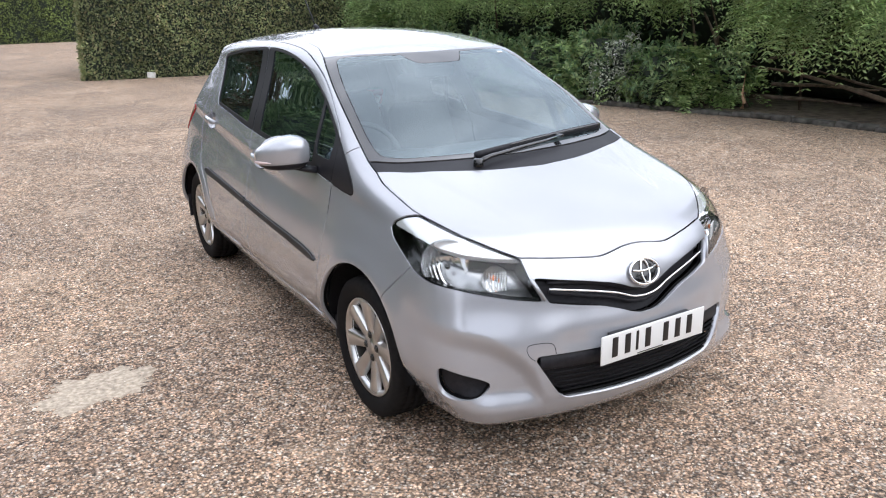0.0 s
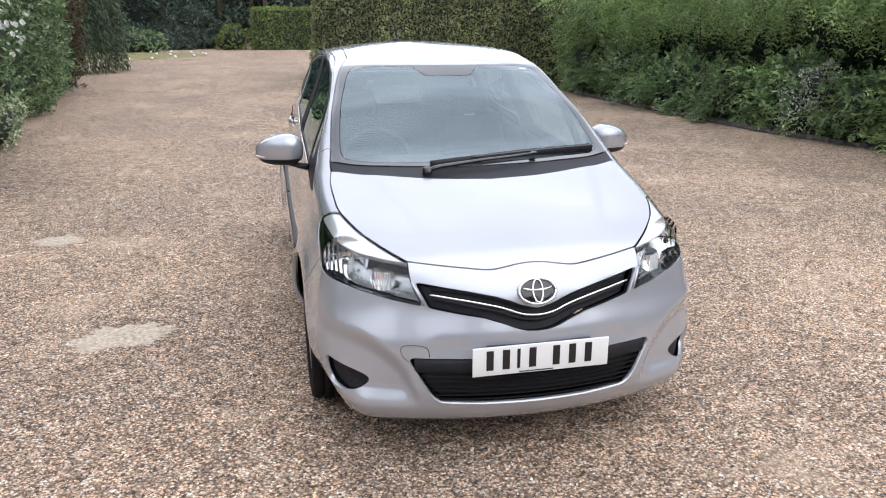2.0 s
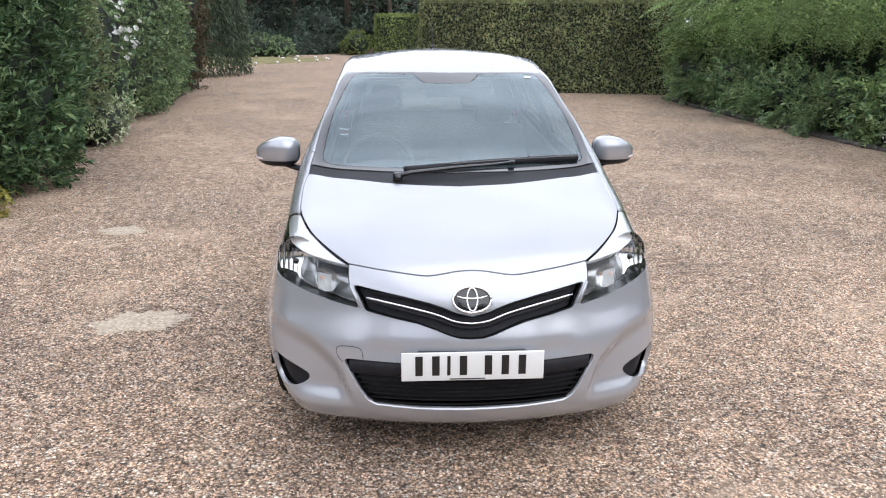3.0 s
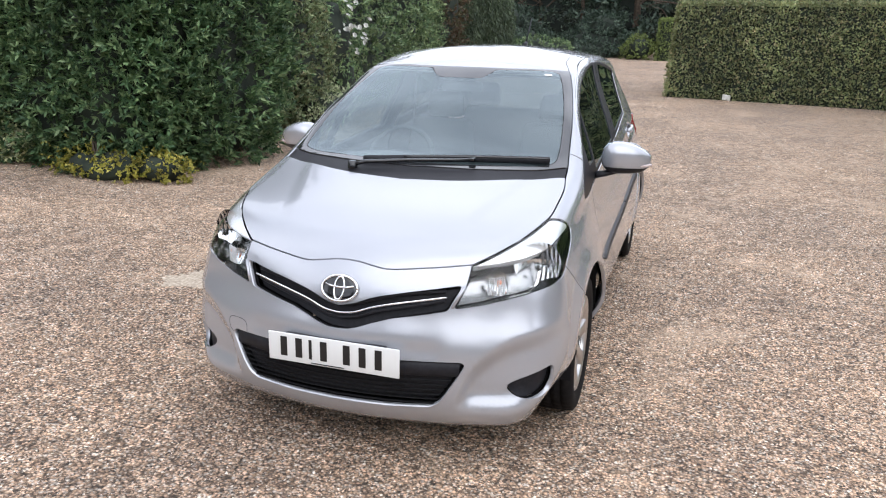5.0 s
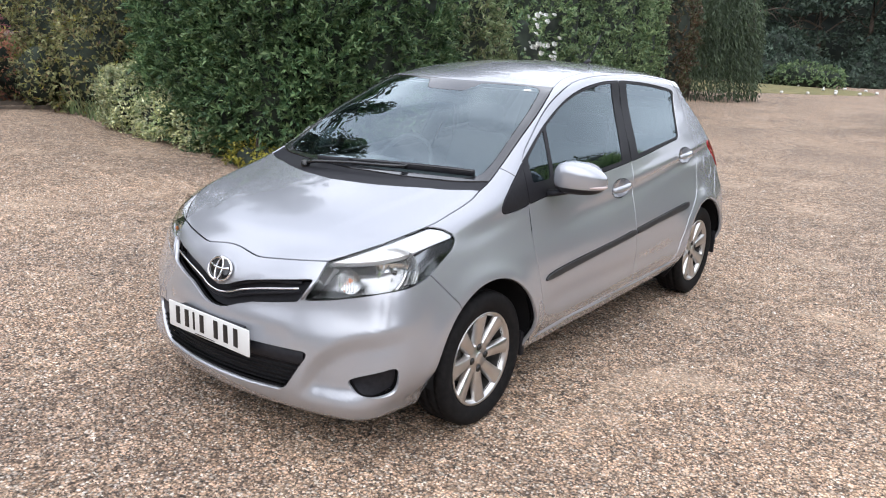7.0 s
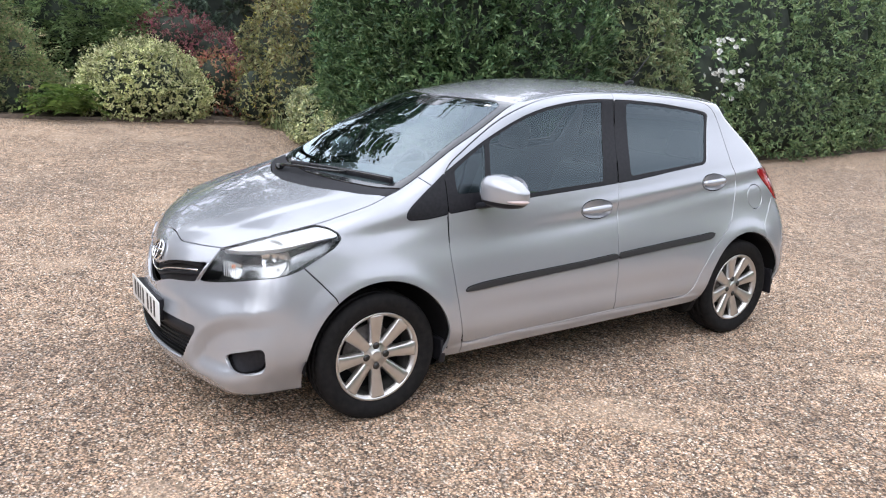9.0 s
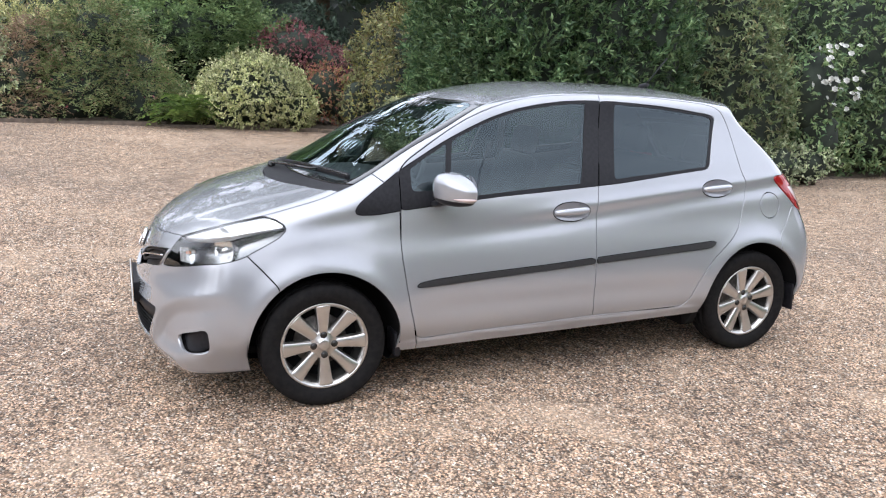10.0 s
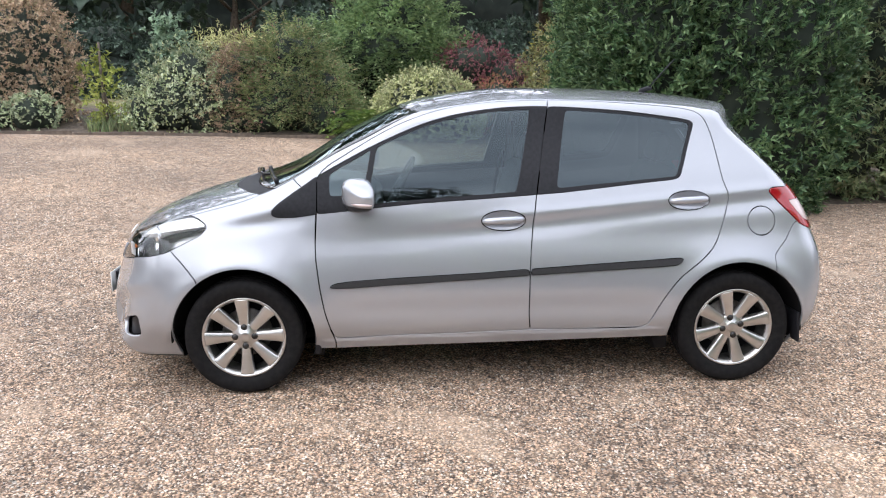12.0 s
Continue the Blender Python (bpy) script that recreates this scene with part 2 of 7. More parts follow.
flutes(REFLECTOR, 18.0, 0.35)
LAMP_SILVER = material("lamp_silver", (0.80, 0.81, 0.82), 0.22, 0.55)
AMBER = material("amber_bulb", (0.65, 0.16, 0.03), 0.2)
RED_LENS = material("red_lens", (0.30, 0.008, 0.014), 0.10, Coat_Weight=1.0)
CLEAR_LAMP = material("clear_lamp", (0.55, 0.44, 0.43), 0.1, Coat_Weight=1.0)
SCREEN = glass("windscreen_glass", (0.70, 0.80, 0.80), (0.82, 0.95, 1.0), 0.15)
PANE = glass("door_glass", (0.40, 0.48, 0.48), (0.80, 0.94, 1.0), 0.08)
PRIVACY = glass("rear_door_glass", (0.16, 0.20, 0.21), (0.80, 0.94, 1.0), 0.09)
LENS = glass("lamp_lens", (0.95, 0.96, 0.96), (1, 1, 1), 0.03)
CLOTH = noise_tint(material("seat_cloth", (0.05, 0.05, 0.055), 0.9), (0.035, 0.035, 0.04), (0.07, 0.07, 0.075), 120.0, 4.0)
CABIN = noise_tint(material("cabin_plastic", (0.05, 0.052, 0.056), 0.65), (0.04, 0.042, 0.046), (0.065, 0.066, 0.07), 80.0, 3.0)
LINING = material("roof_lining", (0.42, 0.42, 0.41), 0.95)
PLATE_WHITE = material("plate_white", (0.74, 0.75, 0.74), 0.3, Coat_Weight=0.4)
PLATE_INK = material("plate_ink", (0.012, 0.012, 0.013), 0.35)

# ---- the car ----
def lathe(profile, n=48, axis="x"):
    """A ring or disc spun from (radius, along) pairs."""
    bm = bmesh.new()
    rows = []
    for k in range(n):
        a = 2 * math.pi * k / n
        rows.append([bm.verts.new((u, r * math.cos(a), r * math.sin(a))) for r, u in profile])
    for k in range(n):
        for i in range(len(profile) - 1):
            bm.faces.new((rows[k][i], rows[k][i + 1], rows[(k + 1) % n][i + 1], rows[(k + 1) % n][i]))
    bmesh.ops.remove_doubles(bm, verts=bm.verts, dist=1e-6)
    bmesh.ops.recalc_face_normals(bm, faces=bm.faces)
    return bm


def soft_box(sx, sy, sz, r=0.02, m=None, bm=None, seg=3, taper=None):
    """A box with rounded edges; taper scales the top's x and y."""
    b = bmesh.new()
    bmesh.ops.create_cube(b, size=1, matrix=Matrix.Diagonal((sx, sy, sz, 1)))
    if taper:
        for v in b.verts:
            if v.co.z > 0:
                v.co.x *= taper[0]
                v.co.y *= taper[1]
    bmesh.ops.bevel(b, geom=b.edges[:], offset=r, segments=seg, profile=0.5, affect="EDGES")
    if m is not None:
        b.transform(m)
    if bm is None:
        return b
    tmp = bpy.data.meshes.new("tmp")
    b.to_mesh(tmp)
    b.free()
    bm.from_mesh(tmp)
    bpy.data.meshes.remove(tmp)
    return bm


def tube(points, radius, n=8, bm=None, flat=1.0, up=(0, 0, 1)):
    """A round or flattened bar along points; radius may be one for each point."""
    bm = bm or bmesh.new()
    pts = [Vector(p) for p in points]
    rad = radius if isinstance(radius, (list, tuple)) else [radius] * len(pts)
    rings = []
    for i, p in enumerate(pts):
        d = (pts[min(i + 1, len(pts) - 1)] - pts[max(i - 1, 0)]).normalized()
        s = d.cross(Vector(up))
        s = s.normalized() if s.length > 1e-4 else d.orthogonal().normalized()
        w = s.cross(d).normalized()
        rings.append([bm.verts.new(p + s * rad[i] * math.cos(2 * math.pi * k / n) + w * rad[i] * flat * math.sin(2 * math.pi * k / n)) for k in range(n)])
    for a, b in zip(rings, rings[1:]):
        for k in range(n):
            bm.faces.new((a[k], a[(k + 1) % n], b[(k + 1) % n], b[k]))
    bm.faces.new(rings[0][::-1])
    bm.faces.new(rings[-1])
    return bm


def rounded(points, steps=6, closed=True):
    """A Catmull-Rom curve through 2D or 3D points."""
    p = [np.array(q, float) for q in points]
    n, out = len(p), []
    for i in range(n if closed else n - 1):
        a, b = p[(i - 1) % n if closed else max(i - 1, 0)], p[i]
        c, d = p[(i + 1) % n], p[(i + 2) % n if closed else min(i + 2, n - 1)]
        for k in range(steps):
            t = k / steps
            out.append(0.5 * (2 * b + (c - a) * t + (2 * a - 5 * b + 4 * c - d) * t * t + (3 * b - a - 3 * c + d) * t**3))
    if not closed:
        out.append(p[-1])
    return [tuple(float(v) for v in q) for q in out]


class Skin:
    """The left half of the car's skin, cut along outlines into panels."""

    def __init__(self):
        p, faces = skin_grid()
        self.bm = bmesh.new()
        vs = [self.bm.verts.new(q) for q in p]
        for f in faces:
            try:
                self.bm.faces.new([vs[k] for k in f])
            except ValueError:
                pass
        bmesh.ops.remove_doubles(self.bm, verts=self.bm.verts, dist=1e-5)
        for v in self.bm.verts:
            if v.co.x < 2e-4:
                v.co.x = 0.0
        self.bm.normal_update()
        if sum(f.normal.x for f in self.bm.faces) < 0:
            bmesh.ops.reverse_faces(self.bm, faces=self.bm.faces[:])
            self.bm.normal_update()
        self.rid = self.bm.faces.layers.int.new("panel")
        self.ids = {"body": 0, "underside": 1}
        # the painted skin ends in a clean line above the underbody
        for co, no, low in (((0, 0, 0.180), (0, 0, 1), lambda c: True), ((0, 0, 0.241), (0, -0.022, 1), lambda c: abs(c.y) < 1.0)):
            near = [f for f in self.bm.faces if f.calc_center_median().z < 0.32 and low(f.calc_center_median())]
            geom = set(near)
            for f in near:
                geom.update(f.edges)
                geom.update(f.verts)
            bmesh.ops.bisect_plane(self.bm, geom=list(geom), dist=2e-5, plane_co=co, plane_no=no)
            for f in self.bm.faces:
                c = f.calc_center_median()
                if low(c) and (c - Vector(co)).dot(Vector(no)) < 0:
                    f[self.rid] = 1

    def mark(self, name, outline, way, facing=0.03, only=None, where=None):
        """Cut the skin along an outline seen against way, and give the faces inside to a panel."""
        bm, rid = self.bm, self.rid
        region = self.ids.setdefault(name, len(self.ids))
        allowed = None if only is None else {self.ids[o] for o in only}
        d = Vector(way).normalized()
        u = d.cross(Vector((0, 0, 1)))
        u = u.normalized() if u.length > 0.05 else Vector((1, 0, 0))
        v = u.cross(d).normalized()
        poly = [(Vector(p).dot(u), Vector(p).dot(v)) for p in outline]
        x0, x1 = min(p[0] for p in poly) - 0.03, max(p[0] for p in poly) + 0.03
        y0, y1 = min(p[1] for p in poly) - 0.03, max(p[1] for p in poly) + 0.03
        cand = {}
        for f in bm.faces:
            if f.normal.dot(d) > facing and (allowed is None or f[rid] in allowed):
                c = f.calc_center_median()
                a, b = c.dot(u), c.dot(v)
                if x0 < a < x1 and y0 < b < y1 and (where is None or where(c)):
                    cand[f] = (a, b)
        n = len(poly)
        for i in range(n):
            p, q = poly[i], poly[(i + 1) % n]
            if math.hypot(q[0] - p[0], q[1] - p[1]) < 1e-5:
                continue
            sx0, sx1 = min(p[0], q[0]) - 0.022, max(p[0], q[0]) + 0.022
            sy0, sy1 = min(p[1], q[1]) - 0.022, max(p[1], q[1]) + 0.022
            e = Vector((q[0] - p[0], q[1] - p[1])).normalized()
            near = [f for f, (a, b) in cand.items() if sx0 < a < sx1 and sy0 < b < sy1 and abs((a - p[0]) * e.y - (b - p[1]) * e.x) < 0.025]
            if not near:
                continue
            geom = set(near)
            for f in near:
                geom.update(f.edges)
                geom.update(f.verts)
            normal = (u * e.y - v * e.x).normalized()
            out = bmesh.ops.bisect_plane(bm, geom=list(geom), dist=2e-5, plane_co=u * p[0] + v * p[1], plane_no=normal)
            for g in out["geom"]:
                if isinstance(g, bmesh.types.BMFace):
                    c = g.calc_center_median()
                    cand[g] = (c.dot(u), c.dot(v))
            for f in near:
                if not f.is_valid:
                    cand.pop(f, None)
        for f, (a, b) in cand.items():
            if not f.is_valid:
                continue
            inside, j = False, n - 1
            for i in range(n):
                (xi, yi), (xj, yj) = poly[i], poly[j]
                if (yi > b) != (yj > b) and a < (xj - xi) * (b - yi) / (yj - yi) + xi:
                    inside = not inside
                j = i
            if inside:
                f[rid] = region

    def ease(self, rounds=3):
        """Take the small steps out of the lines between panels."""
        rid, link = self.rid, {}
        for e in self.bm.edges:
            if len(e.link_faces) == 2 and e.link_faces[0][rid] != e.link_faces[1][rid]:
                a, b = e.verts
                link.setdefault(a, []).append(b)
                link.setdefault(b, []).append(a)
        free = [v for v, near in link.items() if len(near) == 2]
        for _ in range(rounds):
            at = {v: v.co * 0.5 + (link[v][0].co + link[v][1].co) * 0.25 for v in free}
            for v, co in at.items():
                v.co = Vector((0.0 if v.co.x == 0 else co.x, co.y, co.z))

    def gradient(self, co):
        h = 1e-4
        g = np.stack([(body_field(*(co + h * e).T) - body_field(*(co - h * e).T)) for e in np.eye(3)], 1)
        return g / np.maximum(np.linalg.norm(g, axis=1, keepdims=True), 1e-9)

    def patch(self, names):
        wanted = {self.ids[n] for n in names}
        faces = [f for f in self.bm.faces if f[self.rid] in wanted]
        index, co, polys = {}, [], []
        for f in faces:
            poly = []
            for v in f.verts:
                if v not in index:
                    index[v] = len(co)
                    co.append(v.co[:])
                poly.append(index[v])
            polys.append(poly)
        co = np.array(co)
        nr = self.gradient(np.abs(co) * np.array([1, 0, 0]) + co * np.array([0, 1, 1]))
        nr[co[:, 0] < 1e-6, 0] = 0
        return co, nr, polys

    def panel(self, name, names, mat, parent, label="", offset=0.0, gap=0.0032, depth=0.018, side=0, hollow=False):
        """A panel of the skin with turned-in edges. side: 0 both halves in one mesh, 1 left, -1 right. hollow: the edges alone."""
        co, nr, polys = self.patch(names)
        count = {}
        for f in polys:
            for a, b in zip(f, f[1:] + f[:1]):
                count[(a, b)] = f
        rim = [(a, b) for (a, b) in count if (b, a) not in count and not (co[a, 0] < 1e-6 and co[b, 0] < 1e-6)]
        inward = np.zeros_like(co)
        for a, b in rim:
            e = co[b] - co[a]
            length = np.linalg.norm(e)
            if length > 1e-7:
                w = np.cross((nr[a] + nr[b]) / 2, e / length)
                inward[a] += w
                inward[b] += w
        length = np.linalg.norm(inward, axis=1, keepdims=True)
        inward = inward / np.maximum(length, 1e-9) * (length > 1e-6)
        mid = co[:, 0] < 1e-6
        inward[mid, 0] = 0
        for _ in range(5):
            near = inward.copy()
            for a, b in rim:
                near[a] += 0.5 * inward[b]
                near[b] += 0.5 * inward[a]
            near[mid, 0] = 0
            length = np.linalg.norm(near, axis=1, keepdims=True)
            inward = near / np.maximum(length, 1e-9) * (length > 1e-6)
        # what lies close inside the edge moves with it, so that no sliver folds over the gap
        if gap > 0.0006 and rim:
            reach, on_rim = 0.012, {k for e in rim for k in e}
            spots = [(co[a] * (1 - t) + co[b] * t, inward[a] * (1 - t) + inward[b] * t) for a, b in rim for t in (np.arange(max(1, math.ceil(np.linalg.norm(co[b] - co[a]) / 0.002))) / max(1, math.ceil(np.linalg.norm(co[b] - co[a]) / 0.002)))]
            tree_of_rim = kdtree.KDTree(len(spots))
            for k, (q, w) in enumerate(spots):
                tree_of_rim.insert(q, k)
            tree_of_rim.balance()
            for k in range(len(co)):
                if k not in on_rim:
                    q, i, d = tree_of_rim.find(co[k])
                    if d < reach:
                        inward[k] = spots[i][1] * (1 - d / reach)
            inward[mid, 0] = 0
        shift = offset(co)[:, None] if callable(offset) else offset
        out = co + inward * gap + nr * shift
        verts, normals, faces = list(out), list(nr), [] if hollow else [list(f) for f in polys]
        if depth > 0:
            base = {}
            for a, b in rim:
                for k in (a, b):
                    if k not in base:
                        base[k] = len(verts)
                        verts += [out[k], out[k] - nr[k] * depth]
                        normals += [-inward[k] * 0.8 + nr[k] * 0.6, -inward[k]]
                faces.append([base[b], base[a], base[a] + 1, base[b] + 1])
        verts, normals = np.array(verts), np.array(normals)
        n = len(verts)
        if side <= 0:
            mv, mn = verts * (-1, 1, 1), normals * (-1, 1, 1)
            mf = [[k for k in f[::-1]] for f in faces]
            if side < 0:
                verts, normals, faces = mv, mn, mf
            else:
                on = np.abs(verts[:, 0]) < 1e-6
                remap = np.where(on, np.arange(n), np.arange(n) + n)
                faces = faces + [[int(remap[k]) for k in f] for f in mf]
                verts, normals = np.concatenate([verts, mv]), np.concatenate([normals, mn])
        ob = link_mesh(name, verts, faces, mat, parent, label)
        if not callable(offset):
            length = np.linalg.norm(normals, axis=1, keepdims=True)
            normals = np.where(length > 1e-6, normals / np.maximum(length, 1e-9), (0, 0, 1))
            ob.data.normals_split_custom_set_from_vertices([tuple(v) for v in normals])
        return ob


def skin_x(y, z):
    return float(on_skin(np.array([[0.0, y, z]]), np.array([[1.0, 0, 0]]))[0, 0])


def side_line(*pts):
    return [(0.0, y, z) for y, z in pts]


def ring2(cy, cz, ry, rz, n=28):
    return [(0.0, cy + ry * math.cos(2 * math.pi * k / n), cz + rz * math.sin(2 * math.pi * k / n)) for k in range(n)]


skin = Skin()
LEFT, UP, AHEAD, CORNER = (1, 0, 0), (0, 0, 1), (0, -1, 0.12), (0.62, -0.72, 0.30)
# large panels
skin.mark("front_bumper", side_line((-2.4, 0.0), (-1.45, 0.0), (-1.45, 0.55), (-1.472, 0.606), (-1.53, 0.672), (-1.592, 0.738), (-1.66, 0.80), (-2.4, 0.80)), LEFT, -0.2, ["body"])
skin.mark("fender", side_line((-1.472, 0.606), (-1.53, 0.672), (-1.592, 0.738), (-1.66, 0.80), (-1.85, 1.02), (-1.2, 1.10), (-1.02, 1.092), (-0.953, 1.04), (-0.885, 0.95), (-0.889, 0.774), (-0.887, 0.694), (-0.870, 0.557), (-0.849, 0.442), (-0.825, 0.349), (-0.80, 0.26), (-0.80, 0.10), (-1.45, 0.10), (-1.45, 0.55)), LEFT, 0.0, ["body"])
skin.mark("rear_bumper", side_line((1.432, 0.690), (1.494, 0.759), (1.542, 0.842), (1.60, 0.87), (2.2, 0.80), (2.2, 0.0), (1.44, 0.0), (1.44, 0.55)), LEFT, -0.2, ["body"])
bonnet_front = rounded([(0.0, -1.922, 0), (0.05, -1.924, 0), (0.10, -1.929, 0), (0.163, -1.930, 0), (0.245, -1.912, 0), (0.352, -1.879, 0), (0.455, -1.838, 0)], 3, False)
bonnet_side = rounded([(0.455, -1.838, 0), (0.530, -1.764, 0), (0.609, -1.654, 0), (0.662, -1.500, 0), (0.672, -1.376, 0), (0.674, -1.248, 0), (0.662, -1.165, 0)], 4, False)
screen_foot = rounded([(0.662, -1.165, 0), (0.568, -1.222, 0), (0.448, -1.275, 0), (0.321, -1.325, 0), (0.185, -1.362, 0), (0.0, -1.385, 0)], 3, False)
skin.mark("bonnet", [(-0.05, -1.922, 0)] + bonnet_front + bonnet_side[1:] + screen_foot[1:] + [(-0.05, -1.385, 0)], UP, 0.1)
screen_side = [(0.662, -1.165, 0), (0.659, -1.094, 0), (0.646, -0.998, 0), (0.621, -0.796, 0), (0.589, -0.620, 0), (0.552, -0.460, 0), (0.522, -0.366, 0)]
screen_head = rounded([(0.522, -0.366, 0), (0.410, -0.405, 0), (0.265, -0.445, 0), (0.106, -0.468, 0), (0.0, -0.472, 0)], 3, False)
foot_back = screen_foot[::-1]
skin.mark("screen", [(-0.05, -1.385, 0)] + foot_back[:-1] + rounded(screen_side, 3, False) + screen_head[1:] + [(-0.05, -0.472, 0)], UP, 0.1)
glass_foot = rounded([(0.0, -1.256, 0), (0.25, -1.232, 0), (0.45, -1.185, 0), (0.58, -1.140, 0), (0.672, -1.08, 0)], 3, False)
skin.mark("cowl", [(-0.05, -1.42, 0), (-0.05, -1.256, 0)] + glass_foot + [(0.75, -1.08, 0), (0.75, -1.42, 0)], UP, 0.1, ["screen"])
skin.mark("screen_glass", [(-0.05, -1.222, 0)] + rounded([(0.0, -1.222, 0), (0.173, -1.207, 0), (0.453, -1.153, 0), (0.565, -1.110, 0), (0.603, -1.050, 0), (0.580, -0.820, 0), (0.546, -0.640, 0), (0.505, -0.490, 0), (0.470, -0.425, 0), (0.38, -0.438, 0), (0.20, -0.480, 0), (0.0, -0.495, 0)], 3, False) + [(-0.05, -0.495, 0)], UP, 0.1, ["screen"])
skin.mark("screen", [(-0.05, -0.47, 0), (0.175, -0.455, 0), (0.165, -0.500, 0), (0.125, -0.560, 0), (0.10, -0.572, 0), (-0.05, -0.576, 0)], UP, 0.1, ["screen_glass"])
# side: doors, panes and trim
belt_front = [(-0.879, 0.912), (-0.716, 0.927), (-0.550, 0.944), (-0.354, 0.961), (-0.073, 0.978), (0.213, 0.997)]
door_head = [(-0.879, 1.069), (-0.865, 1.101), (-0.826, 1.138), (-0.771, 1.172), (-0.630, 1.255), (-0.488, 1.329), (-0.345, 1.383), (-0.201, 1.419), (-0.056, 1.439), (0.089, 1.449), (0.288, 1.453)]
b_line = [(0.288, 1.453), (0.260, 1.280), (0.232, 1.116), (0.212, 0.995), (0.195, 0.872), (0.181, 0.735), (0.174, 0.626), (0.172, 0.482), (0.173, 0.392), (0.182, 0.317)]
front_edge = [(-0.786, 0.286), (-0.808, 0.300), (-0.825, 0.349), (-0.849, 0.442), (-0.870, 0.557), (-0.887, 0.694), (-0.889, 0.774), (-0.881, 0.912), (-0.879, 1.069)]
skin.mark("door_front", side_line(*rounded(door_head, 2, False), *b_line[1:], (-0.072, 0.307), (-0.502, 0.296), *front_edge[:-1]), LEFT, 0.0)
skin.mark("door_rear", side_line(*rounded([(0.288, 1.453), (0.543, 1.447), (0.832, 1.428), (1.000, 1.410), (1.072, 1.385), (1.110, 1.335), (1.137, 1.250), (1.157, 1.139), (1.173, 1.056), (1.197, 0.985), (1.193, 0.946), (1.163, 0.849), (1.138, 0.780), (1.106, 0.725), (1.040, 0.662), (0.952, 0.594), (0.896, 0.531), (0.845, 0.451), (0.809, 0.379), (0.783, 0.336), (0.740, 0.320), (0.657, 0.316)], 2, False), *b_line[::-1][:-1]), LEFT, 0.0)
skin.mark("sail", side_line((-1.101, 0.912), (-1.096, 0.930), (-1.07, 0.957), (-0.992, 1.013), (-0.923, 1.058), (-0.879, 1.088), (-0.84, 1.00), (-0.84, 0.913), (-0.879, 0.911), (-0.992, 0.897), (-1.074, 0.897), (-1.095, 0.902)), LEFT, 0.0, ["fender", "body"])
frame_head = [(-0.879, 1.088), (-0.770, 1.146), (-0.631, 1.218), (-0.489, 1.282), (-0.347, 1.338), (-0.203, 1.378), (-0.059, 1.403), (0.086, 1.418), (0.208, 1.422), (0.285, 1.421)]
skin.mark("frame_front", side_line(*rounded(frame_head, 2, False), (0.260, 1.280), (0.232, 1.116), (0.213, 0.997), *belt_front[::-1][1:]), LEFT, 0.0, ["door_front"])
skin.mark("quarter_pane", side_line((-0.818, 1.098), (-0.771, 1.127), (-0.613, 1.213), (-0.631, 1.121), (-0.655, 1.000), (-0.818, 0.996)), LEFT, 0.0, ["frame_front"])
skin.mark("pane_front", side_line(*rounded([(-0.583, 1.226), (-0.489, 1.269), (-0.347, 1.325), (-0.204, 1.364), (-0.060, 1.389), (0.085, 1.404), (0.193, 1.409)], 2, False), (0.172, 1.281), (0.136, 1.117), (0.110, 1.010), (-0.213, 0.990), (-0.550, 0.962), (-0.632, 0.955), (-0.610, 1.080)), LEFT, 0.0, ["frame_front"])
skin.mark("frame_rear", side_line((0.285, 1.421), (0.378, 1.419), (0.524, 1.410), (0.670, 1.399), (0.815, 1.382), (0.961, 1.363), *rounded([(1.012, 1.353), (1.036, 1.340), (1.034, 1.322)], 3, False), (1.019, 1.278), (0.986, 1.181), (0.958, 1.099), *rounded([(0.953, 1.087), (0.938, 1.072), (0.909, 1.064)], 3, False), (0.792, 1.053), (0.646, 1.038), (0.500, 1.022), (0.355, 1.007), (0.213, 0.997), (0.232, 1.116), (0.260, 1.280)), LEFT, 0.0, ["door_rear"])
skin.mark("pane_rear", side_line((0.376, 1.405), (0.520, 1.397), (0.668, 1.385), (0.815, 1.369), (0.960, 1.350), *rounded([(1.000, 1.343), (1.014, 1.335), (1.014, 1.318)], 3, False), (0.994, 1.251), (0.956, 1.140), (0.940, 1.096), *rounded([(0.936, 1.089), (0.922, 1.080), (0.904, 1.078)], 3, False), (0.647, 1.055), (0.473, 1.041), (0.316, 1.026)), LEFT, 0.0, ["frame_rear"])
skin.mark("handle_cup_front", ring2(0.044, 0.871, 0.112, 0.050), LEFT, 0.0, ["door_front"])
skin.mark("handle_cup_rear", ring2(0.991, 0.961, 0.108, 0.048), LEFT, 0.0, ["door_rear"])
skin.mark("mould_front", side_line((-0.823, 0.560), (-0.800, 0.574), (-0.721, 0.584), (-0.499, 0.597), (-0.079, 0.617), (0.170, 0.634), (0.170, 0.605), (-0.078, 0.590), (-0.499, 0.567), (-0.721, 0.554), (-0.815, 0.554)), LEFT, 0.0, ["door_front"])
skin.mark("mould_rear", side_line((0.180, 0.634), (0.491, 0.652), (0.780, 0.668), (0.930, 0.679), (0.955, 0.676), (0.947, 0.657), (0.920, 0.644), (0.780, 0.635), (0.491, 0.621), (0.180, 0.605)), LEFT, 0.0, ["door_rear"])
skin.mark("fuel_flap", ring2(1.367, 0.857, 0.073, 0.072, 32), LEFT, 0.0, ["body"])
skin.mark("tail_lamp", side_line(*rounded([(1.412, 1.000), (1.425, 1.020), (1.50, 1.022)], 3, False), (1.60, 1.020), (1.80, 0.96), (1.85, 0.80), (1.66, 0.80), (1.578, 0.838), (1.528, 0.884), (1.468, 0.942)), LEFT, -0.35, ["body", "rear_bumper"], lambda c: c.x > 0.45)
